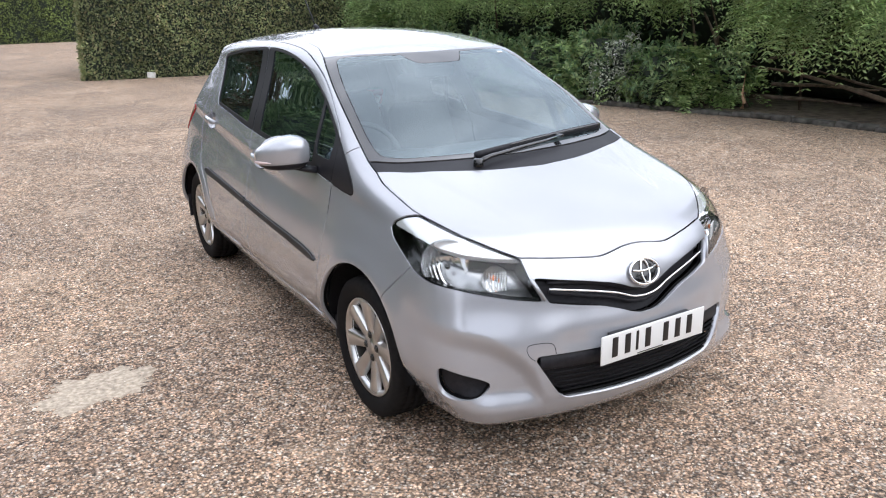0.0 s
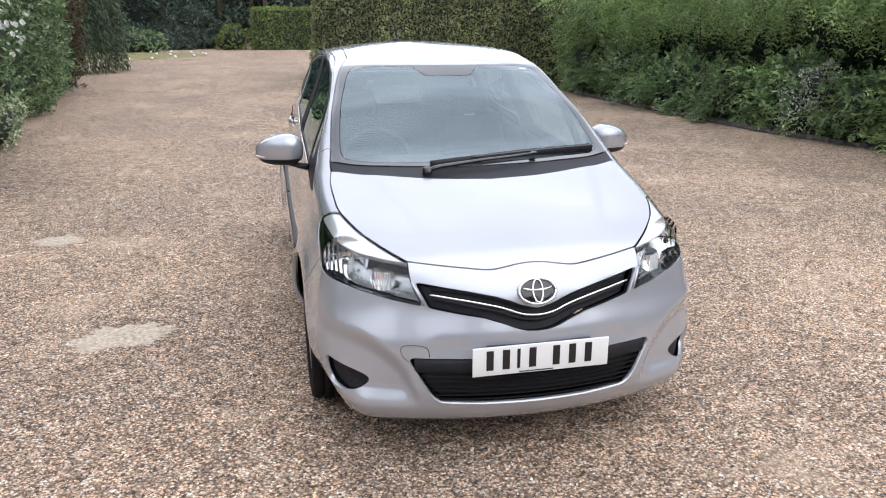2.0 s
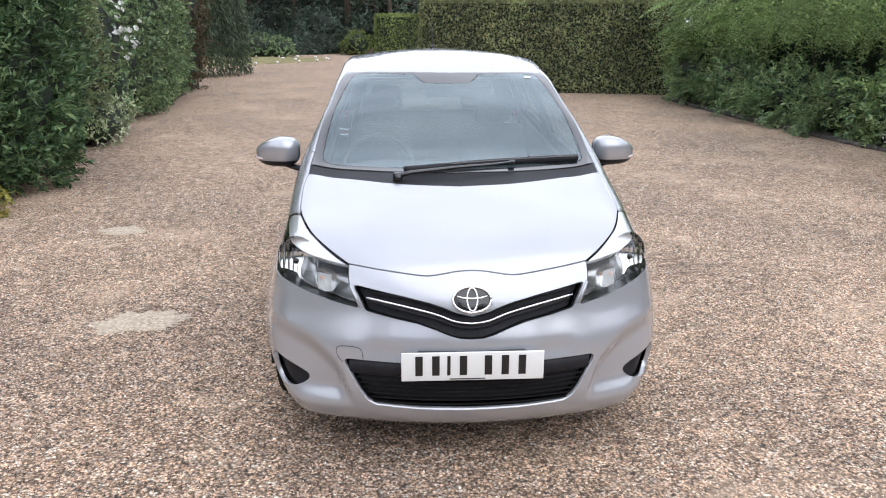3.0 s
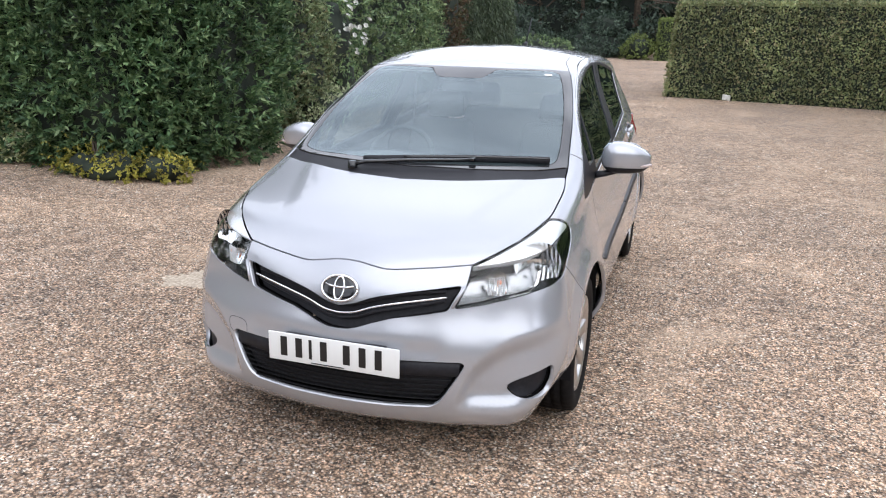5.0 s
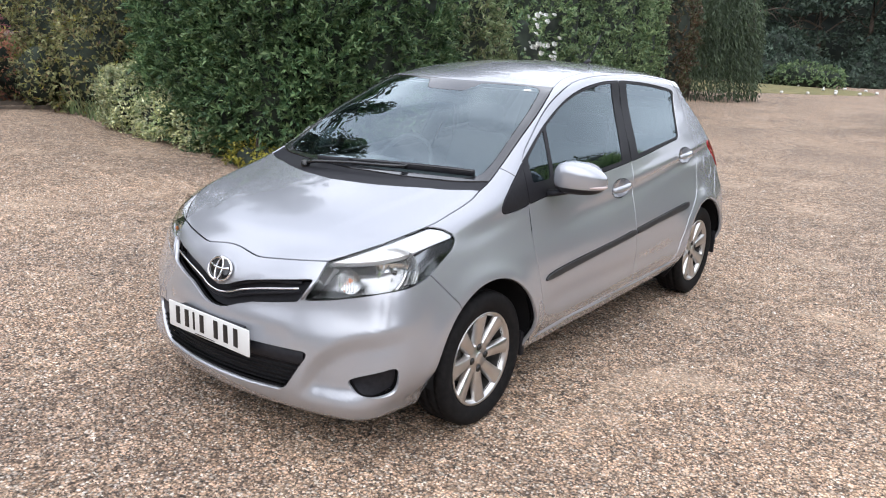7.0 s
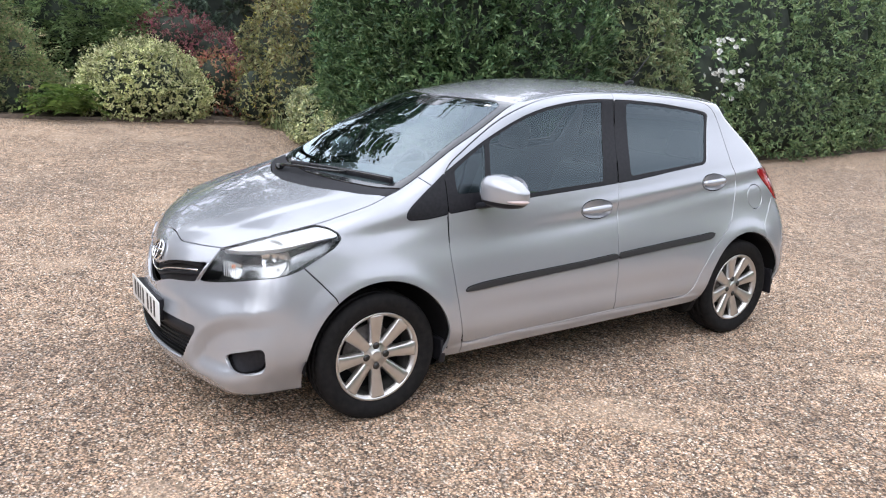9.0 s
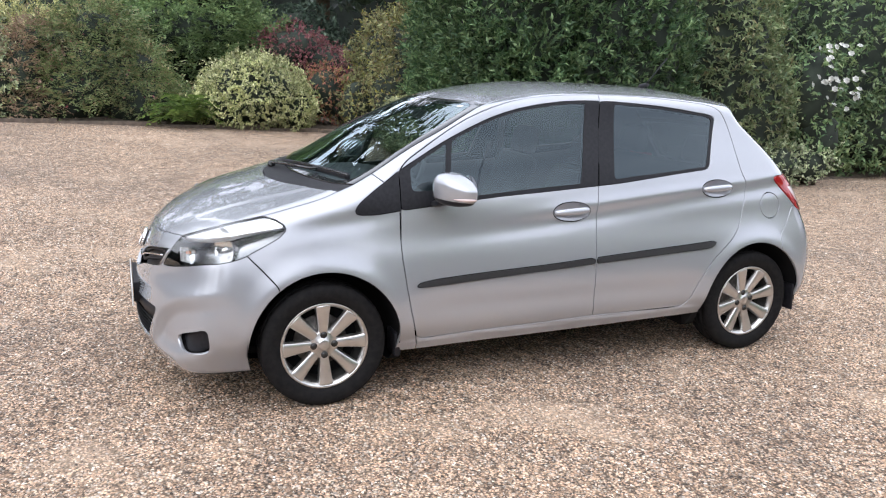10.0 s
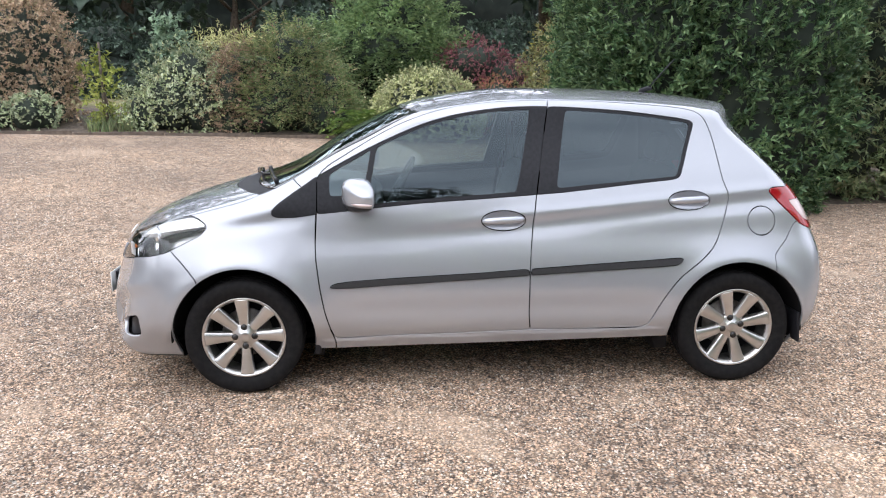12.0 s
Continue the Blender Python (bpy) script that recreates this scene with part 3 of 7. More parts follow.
skin.mark("tail_clear", side_line((1.512, 0.955), (1.60, 0.958), (1.82, 0.935), (1.82, 0.835), (1.66, 0.838), (1.600, 0.858), (1.556, 0.902)), LEFT, -0.35, ["tail_lamp"])
for arch, ya in (("front", -1.250), ("rear", 1.253)):
    skin.mark("arch_hole", ring2(ya, 0.302, 0.350, 0.353, 56), LEFT, -0.3, None, lambda c: c.x > 0.5)
# nose: lamps and grilles
lamp = [(0.452, -1.842, 0.776), (0.530, -1.764, 0.814), (0.609, -1.654, 0.858), (0.662, -1.500, 0.896), (0.697, -1.460, 0.888), (0.725, -1.429, 0.867), (0.740, -1.423, 0.847), (0.747, -1.453, 0.813), (0.750, -1.520, 0.777), (0.752, -1.606, 0.732), (0.748, -1.661, 0.716), (0.732, -1.714, 0.706), (0.627, -1.822, 0.679), (0.518, -1.884, 0.654), (0.416, -1.928, 0.638), (0.444, -1.893, 0.704)]
skin.mark("headlight", lamp, CORNER, 0.0)
skin.mark("headlight_top", [(0.452, -1.842, 0.776), (0.530, -1.764, 0.814), (0.609, -1.654, 0.858), (0.662, -1.500, 0.896), (0.697, -1.460, 0.888), (0.725, -1.429, 0.867), (0.735, -1.430, 0.853), (0.719, -1.539, 0.838), (0.700, -1.633, 0.822), (0.677, -1.676, 0.813), (0.621, -1.744, 0.798), (0.540, -1.80, 0.786)], CORNER, 0.0, ["headlight"])
skin.mark("grille", [(-0.05, -2, 0.622), (0.0, -2, 0.622), (0.061, -2, 0.636), (0.10, -2, 0.652), (0.15, -2, 0.668), (0.25, -2, 0.688), (0.432, -1.9, 0.716), (0.392, -1.94, 0.632), (0.29, -2, 0.614), (0.20, -2, 0.600), (0.134, -2, 0.580), (0.08, -2, 0.560), (0.04, -2, 0.550), (0.0, -2, 0.548), (-0.05, -2, 0.548)], (0, -1, 0), 0.1)
skin.mark("lower_grille", [(-0.05, -2, 0.452), (0.462, -2, 0.452), (0.470, -2, 0.440), (0.435, -2, 0.380), (0.412, -2, 0.340), (0.385, -2, 0.300), (0.355, -2, 0.282), (0.20, -2, 0.274), (-0.05, -2, 0.272)], (0, -1, 0), 0.1)
skin.mark("fog_recess", rounded([(0.626, -1.898, 0.354), (0.670, -1.870, 0.378), (0.731, -1.811, 0.403), (0.753, -1.776, 0.410), (0.753, -1.765, 0.368), (0.744, -1.763, 0.322), (0.730, -1.784, 0.302), (0.704, -1.840, 0.299), (0.665, -1.879, 0.310), (0.637, -1.894, 0.330)], 3), (0.75, -0.66, 0.05), -0.5, None, lambda c: 0.25 < c.z < 0.46 and c.x > 0.55)
# tail
skin.mark("tailgate", [(-0.05, 2, 1.36), (0.50, 2, 1.36), (0.56, 2, 1.20), (0.60, 2, 1.0), (0.58, 2, 0.72), (0.50, 2, 0.62), (-0.05, 2, 0.62)], (0, 1, 0.1), 0.15)
skin.mark("rear_glass", [(-0.05, 2, 1.33), (0.47, 2, 1.33), (0.53, 2, 1.18), (0.56, 2, 1.03), (0.40, 2, 1.00), (-0.05, 2, 0.99)], (0, 1, 0.1), 0.15, ["tailgate"])
skin.mark("roof", [(-0.05, -0.472, 0)] + screen_head[::-1] + [(0.475, -0.20, 0), (0.462, 0.2, 0), (0.455, 0.7, 0), (0.46, 1.15, 0), (0.44, 1.47, 0), (-0.05, 1.47, 0)], UP, 0.45, ["body"])

skin.ease()
car = tagged(empty("hatchback_car"), "silver five-door hatchback parked on the gravel drive", "car")
skin.panel("body_frame", ["body"], PAINT, car, depth=0.02, side=1)
skin.panel("body_frame", ["body", "fuel_flap"], PAINT, car, depth=0.02, side=-1)
skin.panel("underside", ["underside"], DARK, car, "black underbody", gap=0.0, depth=0, offset=lambda co: np.where((np.abs(co[:, 1]) < 0.86) & (co[:, 0] > 0.40), -0.11, 0.0))
# added shell that blocks daylight through the panel gaps and blackens them
skin.panel("inner_shell", ["body", "fender", "front_bumper", "rear_bumper", "roof", "tailgate", "door_front", "door_rear", "mould_front", "mould_rear", "handle_cup_front", "handle_cup_rear", "frame_front", "frame_rear", "sail", "fuel_flap"], DARK, car, "dark shell added inside the body to block light at the gaps", offset=-0.030, gap=0.0, depth=0)
bumper = skin.panel("front_bumper", ["front_bumper"], PAINT, car)
skin.panel("rear_bumper", ["rear_bumper"], PAINT, car)
bonnet = skin.panel("bonnet", ["bonnet"], PAINT, car)
skin.panel("roof", ["roof"], PAINT, car, gap=0.003)
skin.panel("roof_lining", ["roof"], LINING, car, "pale grey cloth roof lining", offset=-0.035, gap=0.0, depth=0)
skin.panel("cowl", ["cowl"], BLACK_TRIM, car, "black plastic cowl below the windscreen", offset=-0.004)
screen = skin.panel("windscreen", ["screen_glass"], SCREEN, car, "tinted windscreen reflecting cloud", gap=0.0, depth=0)
skin.panel("border", ["screen"], FRIT, screen, "black border of the windscreen", gap=0.003, depth=0.01)
tailgate = skin.panel("tailgate", ["tailgate"], PAINT, car)
skin.panel("tailgate_trim", ["tailgate"], CABIN, tailgate, "dark inner trim of the tailgate", gap=-0.022, depth=0, offset=-0.020)
skin.panel("rear_window", ["rear_glass"], PRIVACY, tailgate, "dark tailgate glass", gap=0.0, depth=0)
for s in (1, -1):
    skin.panel("fender", ["fender"], PAINT, car, side=s)
    skin.panel("sail_trim", ["sail"], BLACK_TRIM, car, "matt black triangular trim", gap=0.001, side=s, offset=0.001)
    front = skin.panel("front_door", ["door_front"], PAINT, car, side=s)
    rear = skin.panel("rear_door", ["door_rear"], PAINT, car, side=s)
    skin.panel("window_frame", ["frame_front"], BLACK_TRIM, front, "matt black window surround", gap=0.001, side=s, offset=-0.002)
    skin.panel("window_frame", ["frame_rear"], BLACK_TRIM, rear, "matt black window surround", gap=0.001, side=s, offset=-0.002)
    skin.panel("quarter_window", ["quarter_pane"], PANE, front, "small fixed window", gap=0.0, depth=0, side=s, offset=-0.006)
    skin.panel("window", ["pane_front"], PANE, front, "tinted door window", gap=0.0, depth=0, side=s, offset=-0.006)
    skin.panel("window", ["pane_rear"], PRIVACY, rear, "dark tinted door window", gap=0.0, depth=0, side=s, offset=-0.006)
    skin.panel("moulding", ["mould_front"], MOULD, front, "dark grey rubbing strip", gap=0.001, offset=0.010, depth=0.012, side=s)
    skin.panel("moulding", ["mould_rear"], MOULD, rear, "dark grey rubbing strip", gap=0.001, offset=0.010, depth=0.012, side=s)
    skin.panel("door_trim", ["door_front", "mould_front", "handle_cup_front"], CABIN, front, "dark inner door trim", gap=0.01, depth=0, offset=-0.06, side=s)
    skin.panel("door_trim", ["door_rear", "mould_rear", "handle_cup_rear"], CABIN, rear, "dark inner door trim", gap=0.01, depth=0, offset=-0.06, side=s)
    for door, cup, cy, cz, ry, rz in ((front, "handle_cup_front", 0.044, 0.871, 0.112, 0.050), (rear, "handle_cup_rear", 0.991, 0.961, 0.108, 0.048)):
        def bowl(co, cy=cy, cz=cz, ry=ry, rz=rz):
            r2 = ((co[:, 1] - cy) / ry) ** 2 + ((co[:, 2] - cz) / rz) ** 2
            return -0.024 * np.clip(1 - r2, 0, 1) ** 0.8 * (1 - 0.55 * step(np.abs(co[:, 1] - cy) / ry, 0.55, 1.0))
        skin.panel("handle_cup", [cup], PAINT, door, "hollow behind the door handle", offset=bowl, gap=0.0022, depth=0.004, side=s)
        ys = np.linspace(cy - ry * 0.93, cy + ry * 0.90, 15)
        pts, rad = [], []
        for k, y in enumerate(ys):
            z = cz + 0.004 + 0.05 * (y - cy)
            q = k / 14
            pts.append((s * (skin_x(y, z) + 0.002 + 0.017 * (1 - (2 * q - 1) ** 4)), y, z))
            rad.append(0.010 + 0.009 * (1 - (2 * q - 1) ** 4))
        part("door_handle", tube(pts, rad, 12, flat=0.75, up=(s, 0, 0.2)), PAINT, door, "body-coloured pull handle")
    # headlamp: housing, reflectors, bulbs and clear cover
    light = skin.panel("headlight", ["headlight"], LENS, car, "clear headlamp cover", gap=0.0015, depth=0.004, side=s)
    skin.panel("cover_top", ["headlight_top"], LENS, light, "clear upper part of the lamp cover", gap=0.0, depth=0, side=s)
    skin.panel("lamp_trim", ["headlight_top"], LAMP_SILVER, light, "bright silver lamp trim", gap=0.004, depth=0.03, offset=-0.008, side=s)
    skin.panel("lamp_housing", ["headlight"], LAMP_DARK, light, "dark lamp housing", gap=0.002, depth=0.0, offset=-0.095, side=s)
    skin.panel("lamp_rim", ["headlight", "headlight_top"], GLOSS_BLACK, light, "black rim round the lamp", gap=0.0005, depth=0.095, offset=-0.002, side=s, hollow=True)

    def bowl_at(x, y, z, r, deep, mat, name, label, way, n=32):
        prof = [(r * k / 8, -deep * (1 - (k / 8) ** 2)) for k in range(9)]
        b = lathe(prof, n)
        b.transform(Vector((-1, 0, 0)).rotation_difference(Vector(way)).to_matrix().to_4x4() @ Matrix.Diagonal((-1, 1, 1, 1)))
        b.transform(Matrix.Translation((x, y, z)))
        if s < 0:
            b.transform(Matrix.Diagonal((-1, 1, 1, 1)))
            bmesh.ops.reverse_faces(b, faces=b.faces[:])
        return part(name, b, mat, light, label)

    ahead = (0.35, -0.93, 0.05)
    bowl_at(0.660, -1.680, 0.760, 0.088, 0.060, REFLECTOR, "reflector", "chrome main reflector", ahead)
    bowl_at(0.540, -1.812, 0.712, 0.048, 0.035, REFLECTOR, "reflector", "chrome indicator reflector", ahead)
    for x, y, z, r, mat, name in ((0.665, -1.700, 0.752, 0.012, GLOSS_BLACK, "bulb_cap"), (0.552, -1.822, 0.722, 0.010, AMBER, "indicator_bulb")):
        b = bmesh.new()
        bmesh.ops.create_uvsphere(b, u_segments=14, v_segments=10, radius=r)
        b.transform(Matrix.Translation((s * x, y, z)))
        part(name, b, mat, light, "amber bulb" if mat is AMBER else "black bulb shield")
    b = bmesh.new()
    for i in range(7):
        for k in range(9):
            bmesh.ops.create_cube(b, size=1, matrix=Matrix.LocRotScale((s * (0.520 + 0.008 * i), -1.852 + 0.0052 * i, 0.680 + 0.0075 * k), Euler((0, 0, -s * 0.5)), (0.006, 0.003, 0.0055)))
    part("indicator_prism", b, LAMP_SILVER, light, "ribbed indicator prism")
    # tail lamp
    tail = skin.panel("tail_light", ["tail_lamp"], RED_LENS, car, "red tail lamp cluster", gap=0.002, depth=0.02, offset=0.006, side=s)
    skin.panel("clear_lens", ["tail_clear"], CLEAR_LAMP, tail, "pale clear lower lens", gap=0.001, depth=0.01, offset=0.006, side=s)
    # fog recess
    skin.panel("fog_cover", ["fog_recess"], BLACK_TRIM, bumper, "black blank in the fog lamp recess", gap=0.001, depth=0.0, offset=-0.032, side=s)
skin.panel("fuel_flap", ["fuel_flap"], PAINT, car, "round fuel filler flap", side=1)

# ---- the car: running gear, nose, mirrors, wiper, cabin ----
def skin_y(x, z):
    return float(on_skin(np.array([[x, -1.0, z]]), np.array([[0.0, -1.0, 0]]))[0, 1])


def skin_z(x, y):
    return float(on_skin(np.array([[x, y, 0.5]]), np.array([[0.0, 0, 1.0]]))[0, 2])


def tyre_mesh():
    n = 176
    prof = [(0.203, -0.070), (0.225, -0.083), (0.255, -0.090), (0.278, -0.086), (0.290, -0.076), (0.2945, -0.060), (0.296, -0.044), (0.289, -0.043), (0.289, -0.037), (0.297, -0.036), (0.297, -0.005), (0.289, -0.004), (0.289, 0.004), (0.297, 0.005), (0.297, 0.036), (0.289, 0.037), (0.289, 0.043), (0.296, 0.044), (0.2945, 0.060), (0.290, 0.076), (0.278, 0.086), (0.255, 0.090), (0.225, 0.083), (0.203, 0.070)]
    bm = bmesh.new()
    rows = []
    for k in range(n):
        row = []
        for i, (r, u) in enumerate(prof):
            if k % 4 == 0 and i in (5, 6, 9, 10, 13, 14, 17, 18):
                r -= 0.0035
            a = 2 * math.pi * (k + (0.9 if u > 0 else -0.9) * abs(u) * 20) / n
            row.append(bm.verts.new((u, r * math.cos(a), r * math.sin(a))))
        rows.append(row)
    for k in range(n):
        for i in range(len(prof) - 1):
            bm.faces.new((rows[k][i], rows[k][i + 1], rows[(k + 1) % n][i + 1], rows[(k + 1) % n][i]))
    bmesh.ops.recalc_face_normals(bm, faces=bm.faces)
    return bm


def spoke_mesh():
    """One flat, slightly dished spoke that widens to the rim, along +z, its face towards +x."""
    bm = bmesh.new()
    rows = []
    for r, w, x, deep in ((0.030, 0.018, 0.052, 0.030), (0.060, 0.0205, 0.056, 0.030), (0.110, 0.025, 0.062, 0.028), (0.160, 0.0300, 0.068, 0.024), (0.188, 0.0340, 0.072, 0.020), (0.196, 0.036, 0.072, 0.018)):
        e = 0.004
        ring = [(x - deep, -w - 0.004), (x - e, -w), (x, -w + e), (x + 0.001, 0.0), (x, w - e), (x - e, w), (x - deep, w + 0.004)]
        rows.append([bm.verts.new((a, b, r)) for a, b in ring])
    for a, b in zip(rows, rows[1:]):
        for i in range(len(a) - 1):
            bm.faces.new((a[i], a[i + 1], b[i + 1], b[i]))
    bm.faces.new(rows[-1])
    bmesh.ops.recalc_face_normals(bm, faces=bm.faces)
    return bm


def build_wheel():
    wheel = empty("wheel", None, car)
    tyre = part("tyre", tyre_mesh(), RUBBER, wheel, "black road tyre with worn tread")
    # barrel and back disc are coloured dark for the shade between the spokes
    part("wheel_barrel", lathe([(0.178, -0.06), (0.184, 0.02), (0.186, 0.056)], 60), BARREL, wheel, "inner barrel of the wheel, coloured dark as shade")
    rim = lathe([(0.185, 0.050), (0.190, 0.066), (0.198, 0.074), (0.205, 0.078), (0.208, 0.074), (0.206, 0.066), (0.203, 0.060)], 72)
    part("rim", rim, ALLOY, wheel, "polished alloy rim")
    hub = lathe([(0.0, 0.063), (0.023, 0.063), (0.026, 0.061), (0.028, 0.058), (0.060, 0.056), (0.068, 0.052), (0.072, 0.02)], 48)
    part("hub_cap", hub, ALLOY, wheel, "alloy hub with a plain cap")
    spoke = part("spoke", spoke_mesh(), ALLOY, wheel)
    for k in range(1, 8):
        twin = new("spoke", spoke.data)
        twin.parent, twin.matrix_basis = wheel, pose(0, 0, 0, 45 * k, 0, 0)
    # flat outer ring, coloured dark for the shaded recess round the nut
    nut_bm = lathe([(0.0, 0.062), (0.0100, 0.063), (0.0120, 0.060), (0.0128, 0.0585), (0.0165, 0.0583), (0.0168, 0.042)], 12)
    nut_bm.transform(Matrix.Translation((0, 0, 0.049)))
    nut = part("wheel_nut", nut_bm, NUT, wheel, "dark steel wheel nut with a dark ring as recess shade")
    for k in range(1, 4):
        twin = new("wheel_nut", nut.data)
        twin.parent, twin.matrix_basis = wheel, pose(0, 0, 0, 90 * k, 0, 0)
    disc = lathe([(0.0, 0.0), (0.065, 0.0), (0.067, -0.018), (0.125, -0.018), (0.126, -0.030), (0.0, -0.030)], 48)
    part("brake_disc", disc, DULL_STEEL, wheel, "rusty steel brake disc")
    drum = lathe([(0.0, -0.032), (0.184, -0.034)], 32)
    part("wheel_back", drum, DARK, wheel, "dark disc standing for the shade inside the wheel")
    return wheel


wheel = build_wheel()
wheel.matrix_basis = pose(0.712, -AXLE, HUB, 2, 0, 0)
for x, y, turn, spin in ((0.707, AXLE, 0, 14), (-0.712, -AXLE, 180, 8), (-0.707, AXLE, 180, 25)):
    copy_thing(wheel, pose(x, y, HUB) @ pose(0, 0, 0, 0, 0, turn) @ pose(0, 0, 0, spin, 0, 0))

for s in (1, -1):
    for ya in (-1.250, 1.253):
        # liner of the wheel arch
        bm = bmesh.new()
        rows = []
        for k in range(33):
            a = math.radians(-4 + 188 * k / 32)
            rows.append([bm.verts.new((s * x, ya + 0.358 * math.cos(a), 0.302 + 0.361 * math.sin(a))) for x in (0.50, 0.80)])
        back = bm.verts.new((s * 0.50, ya, 0.302))
        for a, b in zip(rows, rows[1:]):
            bm.faces.new((a[0], a[1], b[1], b[0]))
            bm.faces.new((a[0], b[0], back))
        part("arch_liner", bm, DARK, car, "black wheel arch liner")
    # mud flaps
    part("mud_flap", soft_box(0.13, 0.030, 0.12, 0.010, pose(s * 0.705, -0.893, 0.255, 0, 0, 0)), BLACK_TRIM, car, "black rubber mud flap")
    part("mud_flap", soft_box(0.15, 0.016, 0.16, 0.006, pose(s * 0.725, 1.598, 0.296, 4, 0, 0)), BLACK_TRIM, car, "black rubber mud flap")

# floor pan that closes the car below
bm = bmesh.new()
soft_box(1.02, 3.3, 0.05, 0.02, pose(0, -0.05, 0.215), bm)
soft_box(1.34, 1.72, 0.05, 0.02, pose(0, 0.0, 0.262), bm)
part("floor_pan", bm, DARK, car, "dark floor pan")

# upper grille: backing, dark slats, bright strip, emblem
# a black sheet stands in for the shaded space behind the slats
skin.panel("grille_backing", ["grille"], DARK, car, "black sheet standing for the shaded space behind the grille", gap=0.0, depth=0.0, offset=-0.050)
skin.panel("grille_frame", ["grille"], BLACK_TRIM, car, "black surround of the grille", gap=0.0005, depth=0.050, offset=-0.049)


def nose_strip(pairs, lift, steps=5):
    """Points across the nose, mirrored, from (x, z) pairs of the left half."""
    half = rounded(pairs, steps, False)
    pts = [(x, skin_y(x, z) + lift, z) for x, z in half]
    return [(-x, y, z) for x, y, z in pts[:0:-1]] + pts


strip = [(0.0, 0.599), (0.06, 0.606), (0.135, 0.631), (0.243, 0.654), (0.385, 0.676)]
part("grille_strip", tube(nose_strip(strip, 0.006), 0.0042, 8, flat=1.0), CHROME, car, "bright chrome strip across the grille")
for dz, lo in ((-0.022, 0.028), (0.024, 0.028)):
    part("grille_slat", tube(nose_strip([(x, z + dz) for x, z in strip[:-1]] + [(0.375, 0.674 + dz * 0.7)], lo), 0.008, 6), BLACK_TRIM, car, "black grille slat")
for s in (1, -1):
    rim = [(0.446, 0.716), (0.430, 0.685), (0.408, 0.642)]
    part("grille_end", tube([(s * x, skin_y(x, z) - 0.002, z) for x, z in rim], 0.006, 8), PAINT, car, "silver end of the grille")

# lower grille
# here too the shade behind the opening is a black sheet
skin.panel("lower_backing", ["lower_grille"], DARK, bumper, "black sheet standing for the shaded space behind the lower grille", gap=0.0, depth=0.0, offset=-0.045)
skin.panel("lower_frame", ["lower_grille"], BLACK_TRIM, bumper, "black edge of the lower grille", gap=0.0005, depth=0.044, offset=-0.044)
bm = bmesh.new()
rows = []
for k in range(33):
    x = -0.452 + 0.904 * k / 32
    wide = abs(x)
    rows.append([bm.verts.new((x, skin_y(wide, z) + d, z)) for z, d in ((0.450, 0.012), (0.448, 0.008), (0.400, 0.010), (0.396, 0.016), (0.396, 0.03))])
for a, b in zip(rows, rows[1:]):
    for i in range(4):
        bm.faces.new((a[i], b[i], b[i + 1], a[i + 1]))
part("grille_panel", bm, BLACK_TRIM, bumper, "matt black panel above the lower grille")
for k in range(6):
    z = 0.382 - 0.0185 * k
    reach = 0.425 - 0.012 * k
    pts = [(x, skin_y(abs(x), z) + 0.014, z) for x in np.linspace(-reach, reach, 25)]
    part("lower_slat", tube(pts, 0.006, 6, flat=0.45), DARK, bumper, "black lower grille slat")

# emblem: plain bright ovals
emblem = empty("emblem", pose(0, skin_y(0.0, 0.685) - 0.004, 0.685, -24, 0, 0), car)
emblem["label"] = "chrome oval emblem on black"


def oval(rx, rz, thick, cx=0.0, cz=0.0, n=40, y=0.0):
    pts = [(cx + rx * math.cos(2 * math.pi * k / n), y, cz + rz * math.sin(2 * math.pi * k / n)) for k in range(n + 1)]
    return tube(pts, thick, 8, up=(0, 1, 0))


bm = bmesh.new()
bmesh.ops.create_uvsphere(bm, u_segments=36, v_segments=12, radius=1.0)
bm.transform(Matrix.Diagonal((0.068, 0.006, 0.045, 1)))
part("badge_back", bm, GLOSS_BLACK, emblem, "black oval field")
part("badge_ring", oval(0.070, 0.047, 0.0050, y=-0.004), CHROME, emblem, "chrome oval ring")
part("badge_oval", oval(0.019, 0.042, 0.0040, y=-0.008), CHROME, emblem, "upright chrome oval")
part("badge_bar", tube([(-0.055, -0.006, 0.012), (-0.03, -0.009, 0.005), (0.0, -0.010, 0.003), (0.03, -0.009, 0.005), (0.055, -0.006, 0.012)], 0.0042, 8), CHROME, emblem, "level chrome bar")

# number plate
plate = part("number_plate", soft_box(0.520, 0.006, 0.111, 0.0028, pose(0, -2.065, 0.456)), PLATE_WHITE, car, "white front number plate with dark bars")
part("plate_bracket", soft_box(0.40, 0.030, 0.098, 0.004, pose(0, -2.044, 0.455)), BLACK_TRIM, car, "black plinth behind the plate")
for x in (-0.196, -0.135, -0.088, -0.035, 0.056, 0.118, 0.180):
    part("bar", soft_box(0.012 if abs(x + 0.088) < 0.01 else 0.027, 0.002, 0.076, 0.0008, pose(x, -2.0688, 0.460)), PLATE_INK, plate)
part("bar", soft_box(0.13, 0.0016, 0.004, 0.0005, pose(-0.02, -2.0686, 0.4075)), PLATE_INK, plate)

# seam of the towing-eye cover, and a sticker on the screen
seam = rounded([(-0.474, 0.440), (-0.492, 0.456), (-0.500, 0.480), (-0.490, 0.496), (-0.455, 0.500), (-0.420, 0.498), (-0.404, 0.486), (-0.400, 0.456)], 4, False)
part("cover_seam", tube([(x, skin_y(abs(x), z) + 0.0008, z) for x, z in seam], 0.0016, 6), BLACK_TRIM, bumper, "thin seam of the towing-eye cover")
